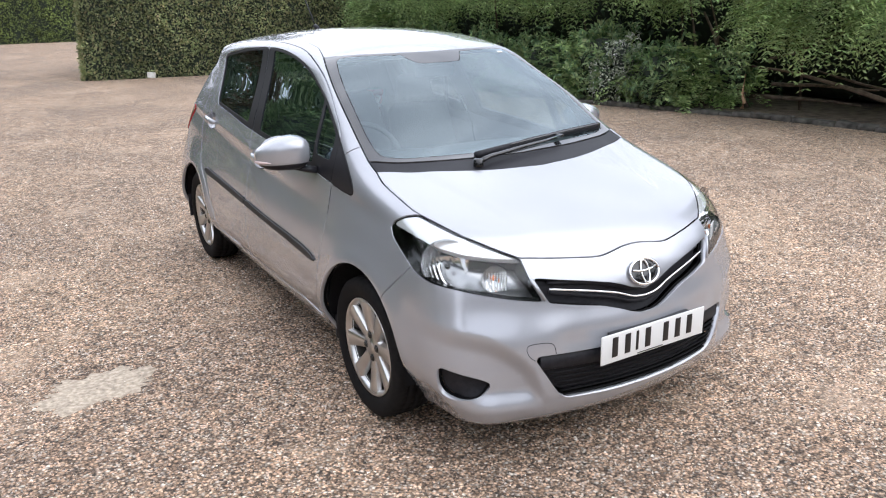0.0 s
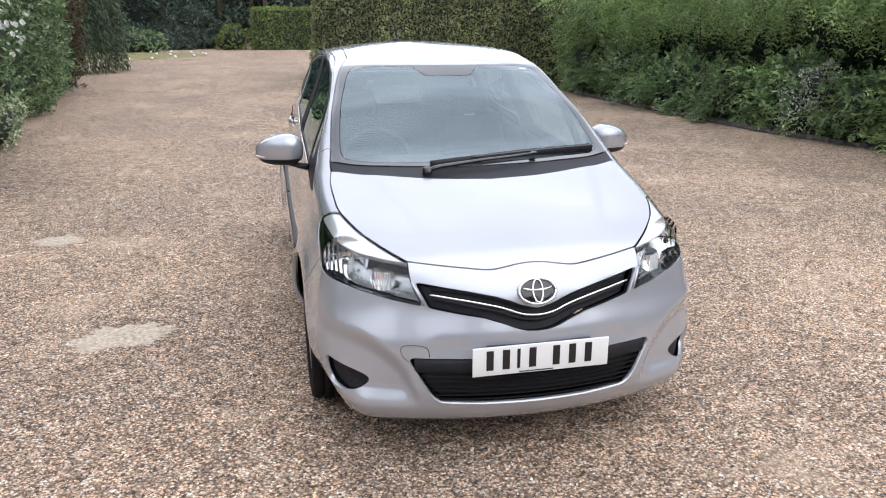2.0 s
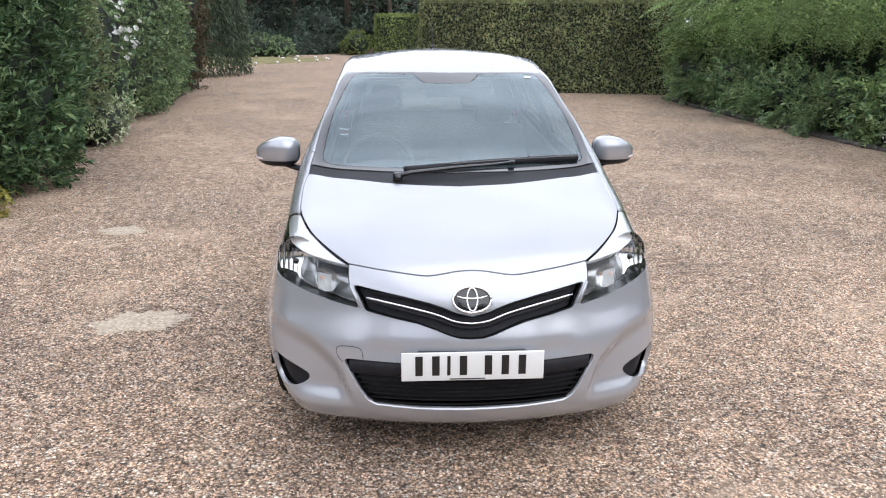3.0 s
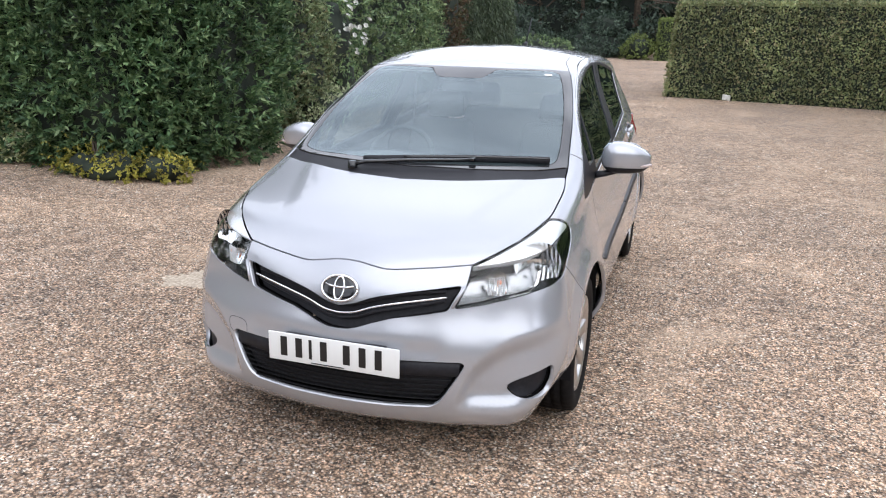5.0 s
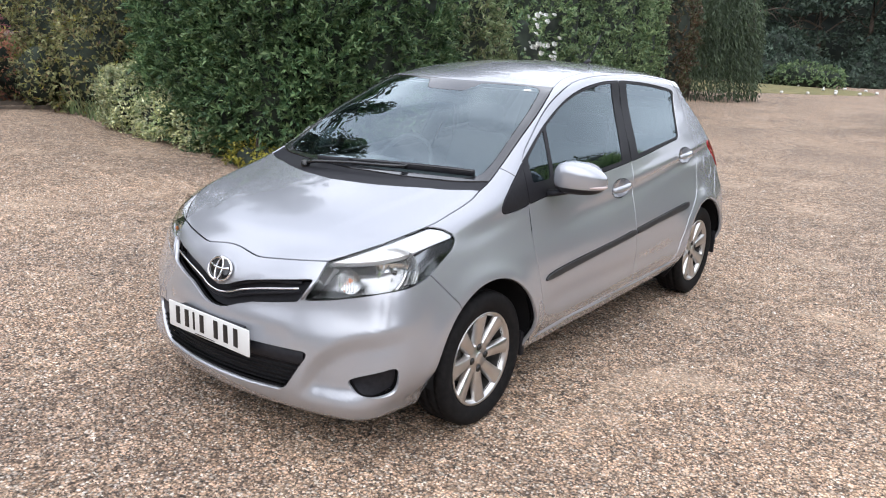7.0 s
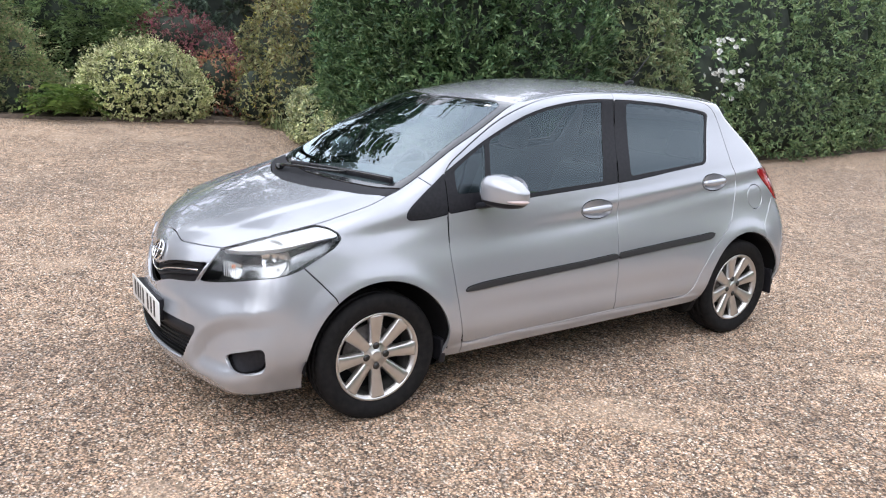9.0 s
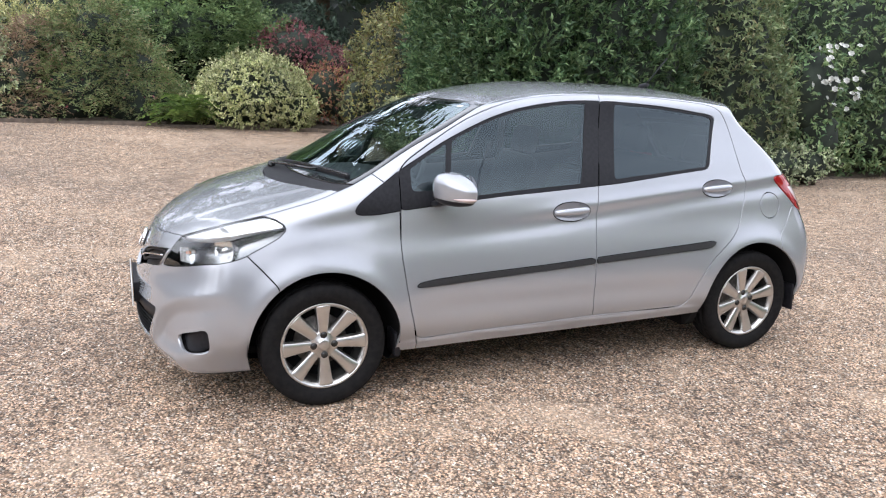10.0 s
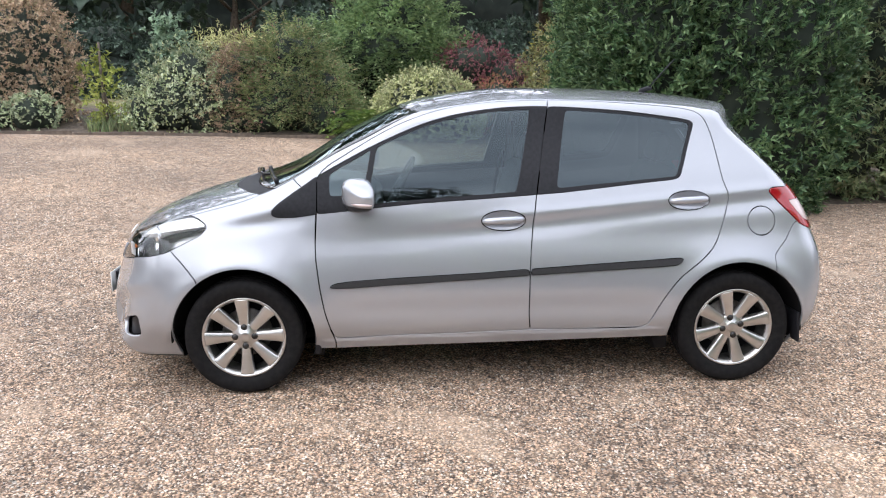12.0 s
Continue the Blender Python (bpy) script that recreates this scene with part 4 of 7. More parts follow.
sticker = [(x, y, skin_z(x, y) + 0.002) for x, y in ((0.415, -0.462), (0.450, -0.453), (0.454, -0.470), (0.419, -0.479))]
link_mesh("sticker", sticker, [(0, 1, 2, 3)], PLATE_WHITE, screen, "small white paper sticker", smooth=False)

# door mirrors
for s in (1, -1):
    mirror = empty("door_mirror", None, car)
    mirror["label"] = "silver door mirror on a black foot"

    def swept(x, y, z):
        """Blunt and tall beside the door, tapering outwards to a low tip that sweeps back."""
        out = min(max((x + 0.5) / 1.5, 0.0), 1.0)
        y = (y if y < 0 else y * 0.72) * (1 - 0.38 * out**2) + 0.55 * out**1.5
        z = z * (1 - (0.62 if z > 0 else 0.10) * out**1.9) - 0.06 * out**2
        return s * (0.868 + 0.114 * x), -0.668 + 0.088 * y, 1.024 + 0.076 * z

    def shell():
        b = bmesh.new()
        bmesh.ops.create_uvsphere(b, u_segments=40, v_segments=26, radius=1.0)
        for v in b.verts:
            v.co = swept(*[math.copysign(abs(q) ** 0.66, q) for q in v.co])
        if s < 0:
            bmesh.ops.reverse_faces(b, faces=b.faces[:])
        return b

    b = shell()
    bmesh.ops.bisect_plane(b, geom=b.verts[:] + b.edges[:] + b.faces[:], plane_co=(s * 0.868, -0.66, 0.980), plane_no=(s * 0.02, 0.04, 1), clear_inner=True)
    part("mirror_shell", b, PAINT, mirror, "silver upper shell")
    b = shell()
    bmesh.ops.bisect_plane(b, geom=b.verts[:] + b.edges[:] + b.faces[:], plane_co=(s * 0.868, -0.66, 0.979), plane_no=(s * 0.02, 0.04, 1), clear_outer=True)
    for v in b.verts:
        v.co.x, v.co.y = s * 0.868 + (v.co.x - s * 0.868) * 0.985, -0.655 + (v.co.y + 0.655) * 0.985
    part("mirror_base", b, BLACK_TRIM, mirror, "black lower shell")
    arm = tube([(s * 0.735, -0.705, 0.938), (s * 0.775, -0.695, 0.945), (s * 0.82, -0.68, 0.957), (s * 0.87, -0.665, 0.965)], [0.030, 0.026, 0.024, 0.020], 10, flat=0.55)
    part("mirror_arm", arm, BLACK_TRIM, mirror, "black mirror arm")
    part("mirror_indicator", tube([swept(1.005 * math.cos(a) ** 0.66, math.copysign(1.02 * abs(math.sin(a)) ** 0.66, math.sin(a)), -0.42) for a in (0.25, 0.0, -0.25, -0.5, -0.8, -1.05)], [0.002, 0.006, 0.007, 0.007, 0.005, 0.002], 8, flat=1.0), CLEAR_LAMP, mirror, "narrow indicator lens")
    b = bmesh.new()
    bmesh.ops.create_circle(b, cap_ends=True, segments=28, radius=1.0)
    b.transform(Matrix.Translation((s * 0.862, -0.590, 1.028)) @ Matrix.Diagonal((0.088, 1, 0.060, 1)) @ pose(0, 0, 0, -90, 0, 0))
    part("mirror_glass", b, CHROME, mirror, "mirror glass")

# the single long wiper
wiper = empty("wiper", None, car)
wiper["label"] = "single long black windscreen wiper at rest"


def over_screen(x, y, lift):
    return (x, y, skin_z(abs(x), y) + lift)


blade = [(-0.235, -1.238), (-0.05, -1.215), (0.15, -1.180), (0.33, -1.145), (0.47, -1.115), (0.578, -1.090)]
part("wiper_blade", tube([over_screen(x, y, 0.009) for x, y in rounded(blade, 4, False)], 0.011, 8, flat=1.5), BLACK_TRIM, wiper, "black rubber blade")
part("wiper_spoiler", tube([over_screen(x, y - 0.004, 0.019) for x, y in rounded(blade[1:], 4, False)], 0.0075, 6, flat=0.8), GLOSS_BLACK, wiper, "blade carrier")
arm_pts = [(-0.262, -1.300), (-0.20, -1.290), (0.0, -1.262), (0.15, -1.235), (0.255, -1.200)]
part("wiper_arm", tube([over_screen(x, y, l) for (x, y), l in zip(arm_pts, (0.014, 0.022, 0.027, 0.028, 0.026))], [0.016, 0.013, 0.010, 0.009, 0.007], 8, flat=0.7), GLOSS_BLACK, wiper, "black wiper arm")
part("wiper_joint", soft_box(0.028, 0.050, 0.014, 0.004, Matrix.Translation(over_screen(0.255, -1.180, 0.018))), GLOSS_BLACK, wiper, "hinge of the wiper")
part("wiper_spindle", lathe([(0.0, 0.016), (0.016, 0.016), (0.021, 0.011), (0.022, -0.015)], 20), GLOSS_BLACK, wiper, "spindle cap").matrix_basis = Matrix.Translation(over_screen(-0.262, -1.300, 0.012)) @ pose(0, 0, 0, 0, -90, 0)

# aerial
aerial = empty("aerial", None, car)
part("aerial_foot", tube([(0, 0.925, 1.474), (0, 0.950, 1.492), (0, 0.985, 1.502), (0, 1.010, 1.500)], [0.006, 0.014, 0.013, 0.008], 10), BLACK_TRIM, aerial, "black aerial foot")
part("aerial_rod", tube([(0, 0.985, 1.500), (0, 1.060, 1.585), (0, 1.135, 1.670)], [0.0045, 0.004, 0.0035], 8), BLACK_TRIM, aerial, "thin black aerial rod")

# cabin
bm = bmesh.new()
rows = []
for y, z, w in ((-1.26, 0.955, 0.56), (-1.14, 0.965, 0.60), (-1.00, 0.985, 0.64), (-0.80, 0.985, 0.66), (-0.66, 0.965, 0.665), (-0.58, 0.90, 0.665), (-0.56, 0.75, 0.665), (-0.62, 0.45, 0.66)):
    rows.append([bm.verts.new((x * w, y, z - 0.03 * x * x + 0.02 * bell(x, -0.55, 0.25) * (z > 0.8))) for x in np.linspace(-1, 1, 25)])
for a, b in zip(rows, rows[1:]):
    for i in range(24):
        bm.faces.new((a[i], a[i + 1], b[i + 1], b[i]))
part("dashboard", bm, CABIN, car, "dark grey dashboard")
steer = empty("steering_wheel", pose(-0.36, -0.46, 0.90, 62, 0, 0), car)
part("steering_rim", tube([(0.185 * math.cos(2 * math.pi * k / 40), 0.185 * math.sin(2 * math.pi * k / 40), 0) for k in range(41)], 0.014, 10), CABIN, steer, "dark steering wheel rim")
bm = soft_box(0.14, 0.10, 0.05, 0.02)
for a in (0, 180, 270):
    soft_box(0.13, 0.030, 0.015, 0.006, pose(0, 0, 0, 0, 0, a) @ pose(0.11, 0, 0), bm)
part("steering_hub", bm, CABIN, steer, "dark steering wheel boss")


def seat(x, y, wide, heads):
    s_ob = empty("seat" if len(heads) == 1 else "rear_bench", None, car)
    s_ob["label"] = "dark grey cloth front seat" if len(heads) == 1 else "dark grey cloth rear bench"
    part("cushion", soft_box(wide, 0.52, 0.16, 0.05, pose(x, y - 0.05, 0.42, 6, 0, 0)), CLOTH, s_ob)
    part("backrest", soft_box(wide * 0.96, 0.15, 0.60, 0.05, pose(x, y + 0.27, 0.76, -18, 0, 0), taper=(0.82, 0.8)), CLOTH, s_ob)
    for hx in heads:
        part("headrest", soft_box(0.25, 0.10, 0.17, 0.04, pose(hx, y + 0.40, 1.135, -12, 0, 0), taper=(0.85, 0.9)), CLOTH, s_ob)
        part("headrest_post", tube([(hx - 0.05, y + 0.375, 1.0), (hx - 0.05, y + 0.395, 1.1)], 0.006, 6), CHROME, s_ob)
        part("headrest_post", tube([(hx + 0.05, y + 0.375, 1.0), (hx + 0.05, y + 0.395, 1.1)], 0.006, 6), CHROME, s_ob)


seat(-0.36, -0.05, 0.50, [-0.36])
seat(0.36, -0.05, 0.50, [0.36])
seat(0.0, 0.78, 1.15, [-0.33, 0.33])
part("interior_mirror", soft_box(0.22, 0.025, 0.055, 0.012, pose(0, -0.52, 1.31, 15, 0, 0)), CABIN, car, "dark rear-view mirror")
for s in (1, -1):
    part("seat_belt", tube([(s * 0.545, 0.27, 1.27), (s * 0.545, 0.26, 1.0), (s * 0.60, 0.25, 0.50)], 0.024, 6, flat=0.08, up=(s, 0, 0)), CABIN, car, "dark seat belt")
part("parcel_shelf", soft_box(1.05, 0.42, 0.03, 0.01, pose(0, 1.33, 0.93)), CABIN, car, "dark parcel shelf")

# ---- materials of the garden ----
def leaf_material(name, colors, rough=0.55, through=0.3):
    """Leaves, each of its own shade out of a few, partly letting light through."""
    m = material(name, colors[0], rough - 0.04, Specular_IOR_Level=0.36)
    n, l, b = nodes_of(m)
    geo, ramp = n.new("ShaderNodeNewGeometry"), n.new("ShaderNodeValToRGB")
    ramp.color_ramp.interpolation = "LINEAR"
    while len(ramp.color_ramp.elements) < len(colors):
        ramp.color_ramp.elements.new(0.5)
    for k, c in enumerate(colors):
        ramp.color_ramp.elements[k].position = k / (len(colors) - 1)
        ramp.color_ramp.elements[k].color = (*c, 1)
    tc, tex, mul = n.new("ShaderNodeTexCoord"), n.new("ShaderNodeTexNoise"), n.new("ShaderNodeMixRGB")
    tex.inputs["Scale"].default_value, tex.inputs["Detail"].default_value = 1.1, 3.0
    mr = n.new("ShaderNodeMapRange")
    mr.inputs["From Min"].default_value, mr.inputs["From Max"].default_value = 0.3, 0.7
    mr.inputs["To Min"].default_value, mr.inputs["To Max"].default_value = 0.65, 1.25
    mul.blend_type = "MULTIPLY"
    mul.inputs["Fac"].default_value = 1.0
    # tone by sprig: young and old growth, with lit clumps and shaded gaps painted in
    sprig_tone, sprig_range, both = n.new("ShaderNodeTexNoise"), n.new("ShaderNodeMapRange"), n.new("ShaderNodeMath")
    sprig_tone.inputs["Scale"].default_value, sprig_tone.inputs["Detail"].default_value = 6.5, 2.0
    sprig_range.inputs["From Min"].default_value, sprig_range.inputs["From Max"].default_value = 0.32, 0.68
    sprig_range.inputs["To Min"].default_value, sprig_range.inputs["To Max"].default_value = 0.62, 1.38
    both.operation = "MULTIPLY"
    trans, mix, out = n.new("ShaderNodeBsdfTranslucent"), n.new("ShaderNodeMixShader"), n["Material Output"]
    mix.inputs["Fac"].default_value = through
    l.new(geo.outputs["Random Per Island"], ramp.inputs["Fac"])
    l.new(tc.outputs["Object"], tex.inputs["Vector"])
    l.new(tex.outputs["Fac"], mr.inputs["Value"])
    l.new(ramp.outputs["Color"], mul.inputs["Color1"])
    l.new(tc.outputs["Object"], sprig_tone.inputs["Vector"])
    l.new(sprig_tone.outputs["Fac"], sprig_range.inputs["Value"])
    l.new(mr.outputs["Result"], both.inputs[0])
    l.new(sprig_range.outputs["Result"], both.inputs[1])
    l.new(both.outputs["Value"], mul.inputs["Color2"])
    l.new(mul.outputs["Color"], b.inputs["Base Color"])
    l.new(mul.outputs["Color"], trans.inputs["Color"])
    l.new(b.outputs["BSDF"], mix.inputs[1])
    l.new(trans.outputs["BSDF"], mix.inputs[2])
    l.new(mix.outputs["Shader"], out.inputs["Surface"])
    return m


L_LAUREL = leaf_material("laurel_leaf", [(0.042, 0.090, 0.044), (0.078, 0.145, 0.066), (0.138, 0.225, 0.100), (0.250, 0.345, 0.165)], 0.5)
L_CLIPPED = leaf_material("clipped_leaf", [(0.145, 0.185, 0.092), (0.230, 0.272, 0.125), (0.310, 0.345, 0.160), (0.38, 0.325, 0.185)], 0.5)
L_FRESH = leaf_material("fresh_hedge_leaf", [(0.165, 0.215, 0.070), (0.205, 0.265, 0.080), (0.250, 0.310, 0.095)], 0.5)
L_EVERGREEN = leaf_material("evergreen_leaf", [(0.080, 0.140, 0.070), (0.140, 0.220, 0.105), (0.215, 0.300, 0.142), (0.320, 0.395, 0.195)], 0.5)
L_OLIVE = leaf_material("olive_leaf", [(0.105, 0.155, 0.075), (0.175, 0.235, 0.112), (0.265, 0.325, 0.165), (0.275, 0.250, 0.135)], 0.5)
L_BRONZE = leaf_material("bronze_green_leaf", [(0.165, 0.185, 0.080), (0.250, 0.262, 0.118), (0.335, 0.345, 0.165), (0.300, 0.215, 0.110)], 0.5)
L_WISTERIA = leaf_material("climber_leaf", [(0.185, 0.285, 0.115), (0.290, 0.420, 0.170), (0.410, 0.545, 0.235), (0.530, 0.640, 0.310)], 0.5, 0.45)
L_UNDER = leaf_material("undergrowth_leaf", [(0.090, 0.172, 0.088), (0.160, 0.262, 0.126), (0.250, 0.362, 0.168), (0.320, 0.375, 0.185)], 0.5)
L_WEEPING = leaf_material("weeping_leaf", [(0.040, 0.062, 0.036), (0.070, 0.100, 0.055), (0.105, 0.140, 0.078)], 0.55)
L_COPPER = leaf_material("copper_leaf", [(0.075, 0.042, 0.028), (0.120, 0.075, 0.045), (0.115, 0.105, 0.055), (0.070, 0.090, 0.042)], 0.55)
L_RED = leaf_material("red_leaf", [(0.190, 0.055, 0.080), (0.300, 0.090, 0.120), (0.380, 0.165, 0.170), (0.220, 0.165, 0.110)], 0.5)
L_PINK = leaf_material("pinkish_leaf", [(0.484, 0.142, 0.121), (0.527, 0.218, 0.16), (0.377, 0.255, 0.133), (0.215, 0.255, 0.094)], 0.5)
L_BERRY = leaf_material("mixed_shrub_leaf", [(0.118, 0.170, 0.078), (0.190, 0.258, 0.110), (0.285, 0.338, 0.152), (0.360, 0.285, 0.165)], 0.5)
L_TREE = leaf_material("garden_tree_leaf", [(0.110, 0.185, 0.082), (0.175, 0.265, 0.115), (0.255, 0.355, 0.155), (0.345, 0.440, 0.205)], 0.5)
L_BLUE = leaf_material("blue_green_leaf", [(0.150, 0.235, 0.155), (0.235, 0.335, 0.220), (0.345, 0.450, 0.310)], 0.5)
L_VARIEGATED = leaf_material("variegated_leaf", [(0.127, 0.189, 0.057), (0.455, 0.481, 0.23), (0.632, 0.632, 0.345), (0.68, 0.68, 0.437)], 0.5, 0.2)
L_PALE = leaf_material("pale_edged_leaf", [(0.215, 0.285, 0.150), (0.340, 0.410, 0.230), (0.49, 0.545, 0.345), (0.62, 0.650, 0.460)], 0.5, 0.2)
L_TAN = leaf_material("tan_leaf", [(0.36, 0.252, 0.166), (0.496, 0.36, 0.252), (0.614, 0.468, 0.338), (0.36, 0.331, 0.187)], 0.55)
L_LIME = leaf_material("lime_leaf", [(0.235, 0.300, 0.062), (0.36, 0.41, 0.095), (0.47, 0.48, 0.14)], 0.5, 0.3)
L_STRAW = leaf_material("straw_blade", [(0.38, 0.40, 0.16), (0.57, 0.56, 0.25), (0.72, 0.69, 0.38)], 0.55, 0.2)
L_FERN = leaf_material("fern_leaf", [(0.094, 0.166, 0.04), (0.142, 0.226, 0.06), (0.219, 0.297, 0.079)], 0.5, 0.3)
L_YELLOW = leaf_material("yellow_leaf", [(0.185, 0.2, 0.031), (0.339, 0.308, 0.054), (0.431, 0.385, 0.092)], 0.5, 0.25)
L_WOOD = leaf_material("woodland_leaf", [(0.026, 0.044, 0.034), (0.045, 0.072, 0.052), (0.070, 0.105, 0.074), (0.105, 0.145, 0.102)], 0.6, 0.2)
L_GREY = leaf_material("grey_leaf", [(0.24, 0.300, 0.180), (0.40, 0.450, 0.330), (0.62, 0.65, 0.56)], 0.6, 0.15)
L_ROSY = leaf_material("rosy_brown_leaf", [(0.300, 0.200, 0.140), (0.410, 0.275, 0.200), (0.330, 0.310, 0.170), (0.520, 0.320, 0.255)], 0.5, 0.2)
PETAL = leaf_material("white_petal", [(0.72, 0.73, 0.70), (0.80, 0.80, 0.77), (0.84, 0.84, 0.82)], 0.6, 0.3)
LILAC = leaf_material("lilac_petal", [(0.34, 0.33, 0.52), (0.45, 0.44, 0.62)], 0.6, 0.3)
# dark colour of the solid cores that stand for shade between leaves
CORE_SHADE = noise_tint(material("shade_core", (0.012, 0.016, 0.008), 0.95), (0.012, 0.018, 0.014), (0.034, 0.046, 0.032), 6.0, 5.0)
BARK = noise_tint(material("bark", (0.10, 0.075, 0.055), 0.9), (0.055, 0.040, 0.030), (0.16, 0.12, 0.09), 14.0, 6.0)
fine_bump(BARK, 40.0, 0.6, 0.01, 5.0)
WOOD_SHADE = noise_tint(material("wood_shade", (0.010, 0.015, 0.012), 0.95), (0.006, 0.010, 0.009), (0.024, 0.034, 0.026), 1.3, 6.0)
DRY = noise_tint(material("dried_stem", (0.33, 0.20, 0.11), 0.9), (0.22, 0.12, 0.07), (0.42, 0.27, 0.16), 30.0, 4.0)
STONE = noise_tint(material("kerb_stone", (0.16, 0.15, 0.135), 0.9), (0.035, 0.033, 0.030), (0.15, 0.14, 0.125), 9.0, 6.0)
fine_bump(STONE, 30.0, 0.6, 0.01, 5.0)
WHITE_STONE = noise_tint(material("whitewashed_stone", (0.74, 0.73, 0.70), 0.8), (0.60, 0.59, 0.56), (0.80, 0.79, 0.77), 12.0, 4.0)
SOIL = noise_tint(material("bed_soil", (0.06, 0.042, 0.03), 0.95), (0.055, 0.042, 0.032), (0.16, 0.125, 0.095), 9.0, 6.0)
fine_bump(SOIL, 24.0, 0.8, 0.03, 6.0)
LAWN = noise_tint(material("dry_lawn", (0.19, 0.18, 0.065), 0.95), (0.13, 0.130, 0.050), (0.27, 0.225, 0.105), 1.4, 8.0)
fine_bump(LAWN, 60.0, 0.8, 0.02, 4.0)
TIMBER = noise_tint(material("edging_board", (0.12, 0.09, 0.07), 0.85), (0.07, 0.055, 0.045), (0.17, 0.13, 0.10), 12.0, 5.0)


def gravel_material():
    m = material("gravel", (0.4, 0.31, 0.23), 0.9)
    n, l, b = nodes_of(m)
    tc = n.new("ShaderNodeTexCoord")
    warp, add = n.new("ShaderNodeTexNoise"), n.new("ShaderNodeVectorMath")
    warp.inputs["Scale"].default_value = 45.0
    scale = n.new("ShaderNodeVectorMath")
    scale.operation = "SCALE"
    scale.inputs["Scale"].default_value = 0.012
    add.operation = "ADD"
    cells, cells2 = n.new("ShaderNodeTexVoronoi"), n.new("ShaderNodeTexVoronoi")
    cells.inputs["Scale"].default_value, cells2.inputs["Scale"].default_value = 76.0, 140.0
    hue, hue2 = n.new("ShaderNodeValToRGB"), n.new("ShaderNodeValToRGB")
    shades = [(0.0, (0.058, 0.046, 0.037)), (0.24, (0.180, 0.125, 0.089)), (0.44, (0.411, 0.278, 0.188)), (0.60, (0.607, 0.412, 0.287)), (0.74, (0.750, 0.559, 0.411)), (0.85, (0.405, 0.335, 0.283)), (1.0, (0.855, 0.790, 0.695))]
    for r in (hue, hue2):
        while len(r.color_ramp.elements) < len(shades):
            r.color_ramp.elements.new(0.5)
        for e, (p, c) in zip(r.color_ramp.elements, shades):
            e.position, e.color = p, (*c, 1)
    sep, sep2 = n.new("ShaderNodeSeparateColor"), n.new("ShaderNodeSeparateColor")
    mixc, mixsel = n.new("ShaderNodeMixRGB"), n.new("ShaderNodeTexNoise")
    mixsel.inputs["Scale"].default_value, mixsel.inputs["Detail"].default_value = 30.0, 2.0
    selr = n.new("ShaderNodeMapRange")
    selr.inputs["From Min"].default_value, selr.inputs["From Max"].default_value = 0.45, 0.55
    # stone tops lightened, gaps darkened: shade between stones put into the colour
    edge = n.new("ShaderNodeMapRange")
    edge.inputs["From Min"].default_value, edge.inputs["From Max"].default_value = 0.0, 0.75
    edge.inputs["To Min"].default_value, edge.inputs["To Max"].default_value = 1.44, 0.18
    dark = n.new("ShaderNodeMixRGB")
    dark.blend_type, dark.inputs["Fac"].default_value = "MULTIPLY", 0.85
    # broad wear: paler, more trodden stretches and darker, stonier ones
    broad, broadr = n.new("ShaderNodeTexNoise"), n.new("ShaderNodeValToRGB")
    broad.inputs["Scale"].default_value, broad.inputs["Detail"].default_value = 0.55, 6.0
    broadr.color_ramp.elements[0].position, broadr.color_ramp.elements[0].color = 0.34, (0.86, 0.845, 0.83, 1)
    broadr.color_ramp.elements[1].position, broadr.color_ramp.elements[1].color = 0.66, (1.24, 1.18, 1.10, 1)
    # random paler and darker cells and drifts, a hand or a foot wide
    blotches, blotchr, blotchm = n.new("ShaderNodeTexVoronoi"), n.new("ShaderNodeMapRange"), n.new("ShaderNodeMixRGB")
    drift, driftr, driftm = n.new("ShaderNodeTexNoise"), n.new("ShaderNodeMapRange"), n.new("ShaderNodeMixRGB")
    blotches.inputs["Scale"].default_value = 24.0
    blotchr.inputs["To Min"].default_value, blotchr.inputs["To Max"].default_value = 0.75, 1.29
    drift.inputs["Scale"].default_value, drift.inputs["Detail"].default_value, drift.inputs["Roughness"].default_value = 7.0, 5.0, 0.7
    driftr.inputs["From Min"].default_value, driftr.inputs["From Max"].default_value = 0.3, 0.7
    driftr.inputs["To Min"].default_value, driftr.inputs["To Max"].default_value = 0.76, 1.26
    for k in (blotchm, driftm):
        k.blend_type, k.inputs["Fac"].default_value = "MULTIPLY", 1.0
    tone = n.new("ShaderNodeMixRGB")
    tone.blend_type, tone.inputs["Fac"].default_value = "MULTIPLY", 1.0
    # bare clay between the stones
    clay, clayr, claymix = n.new("ShaderNodeTexNoise"), n.new("ShaderNodeMapRange"), n.new("ShaderNodeMixRGB")
    clay.inputs["Scale"].default_value, clay.inputs["Detail"].default_value, clay.inputs["Roughness"].default_value = 1.15, 8.0, 0.62
    clayr.inputs["From Min"].default_value, clayr.inputs["From Max"].default_value = 0.54, 0.68
    clayr.inputs["To Max"].default_value = 0.40
    claymix.inputs["Color2"].default_value = (0.550, 0.412, 0.300, 1)
    bump = n.new("ShaderNodeBump")
    bump.inputs["Strength"].default_value, bump.inputs["Distance"].default_value = 0.8, 0.010
    bump.invert = True
    l.new(tc.outputs["Object"], warp.inputs["Vector"])
    l.new(warp.outputs["Color"], scale.inputs[0])
    l.new(tc.outputs["Object"], add.inputs[0])
    l.new(scale.outputs["Vector"], add.inputs[1])
    for c in (cells, cells2):
        l.new(add.outputs["Vector"], c.inputs["Vector"])
    l.new(cells.outputs["Color"], sep.inputs["Color"])
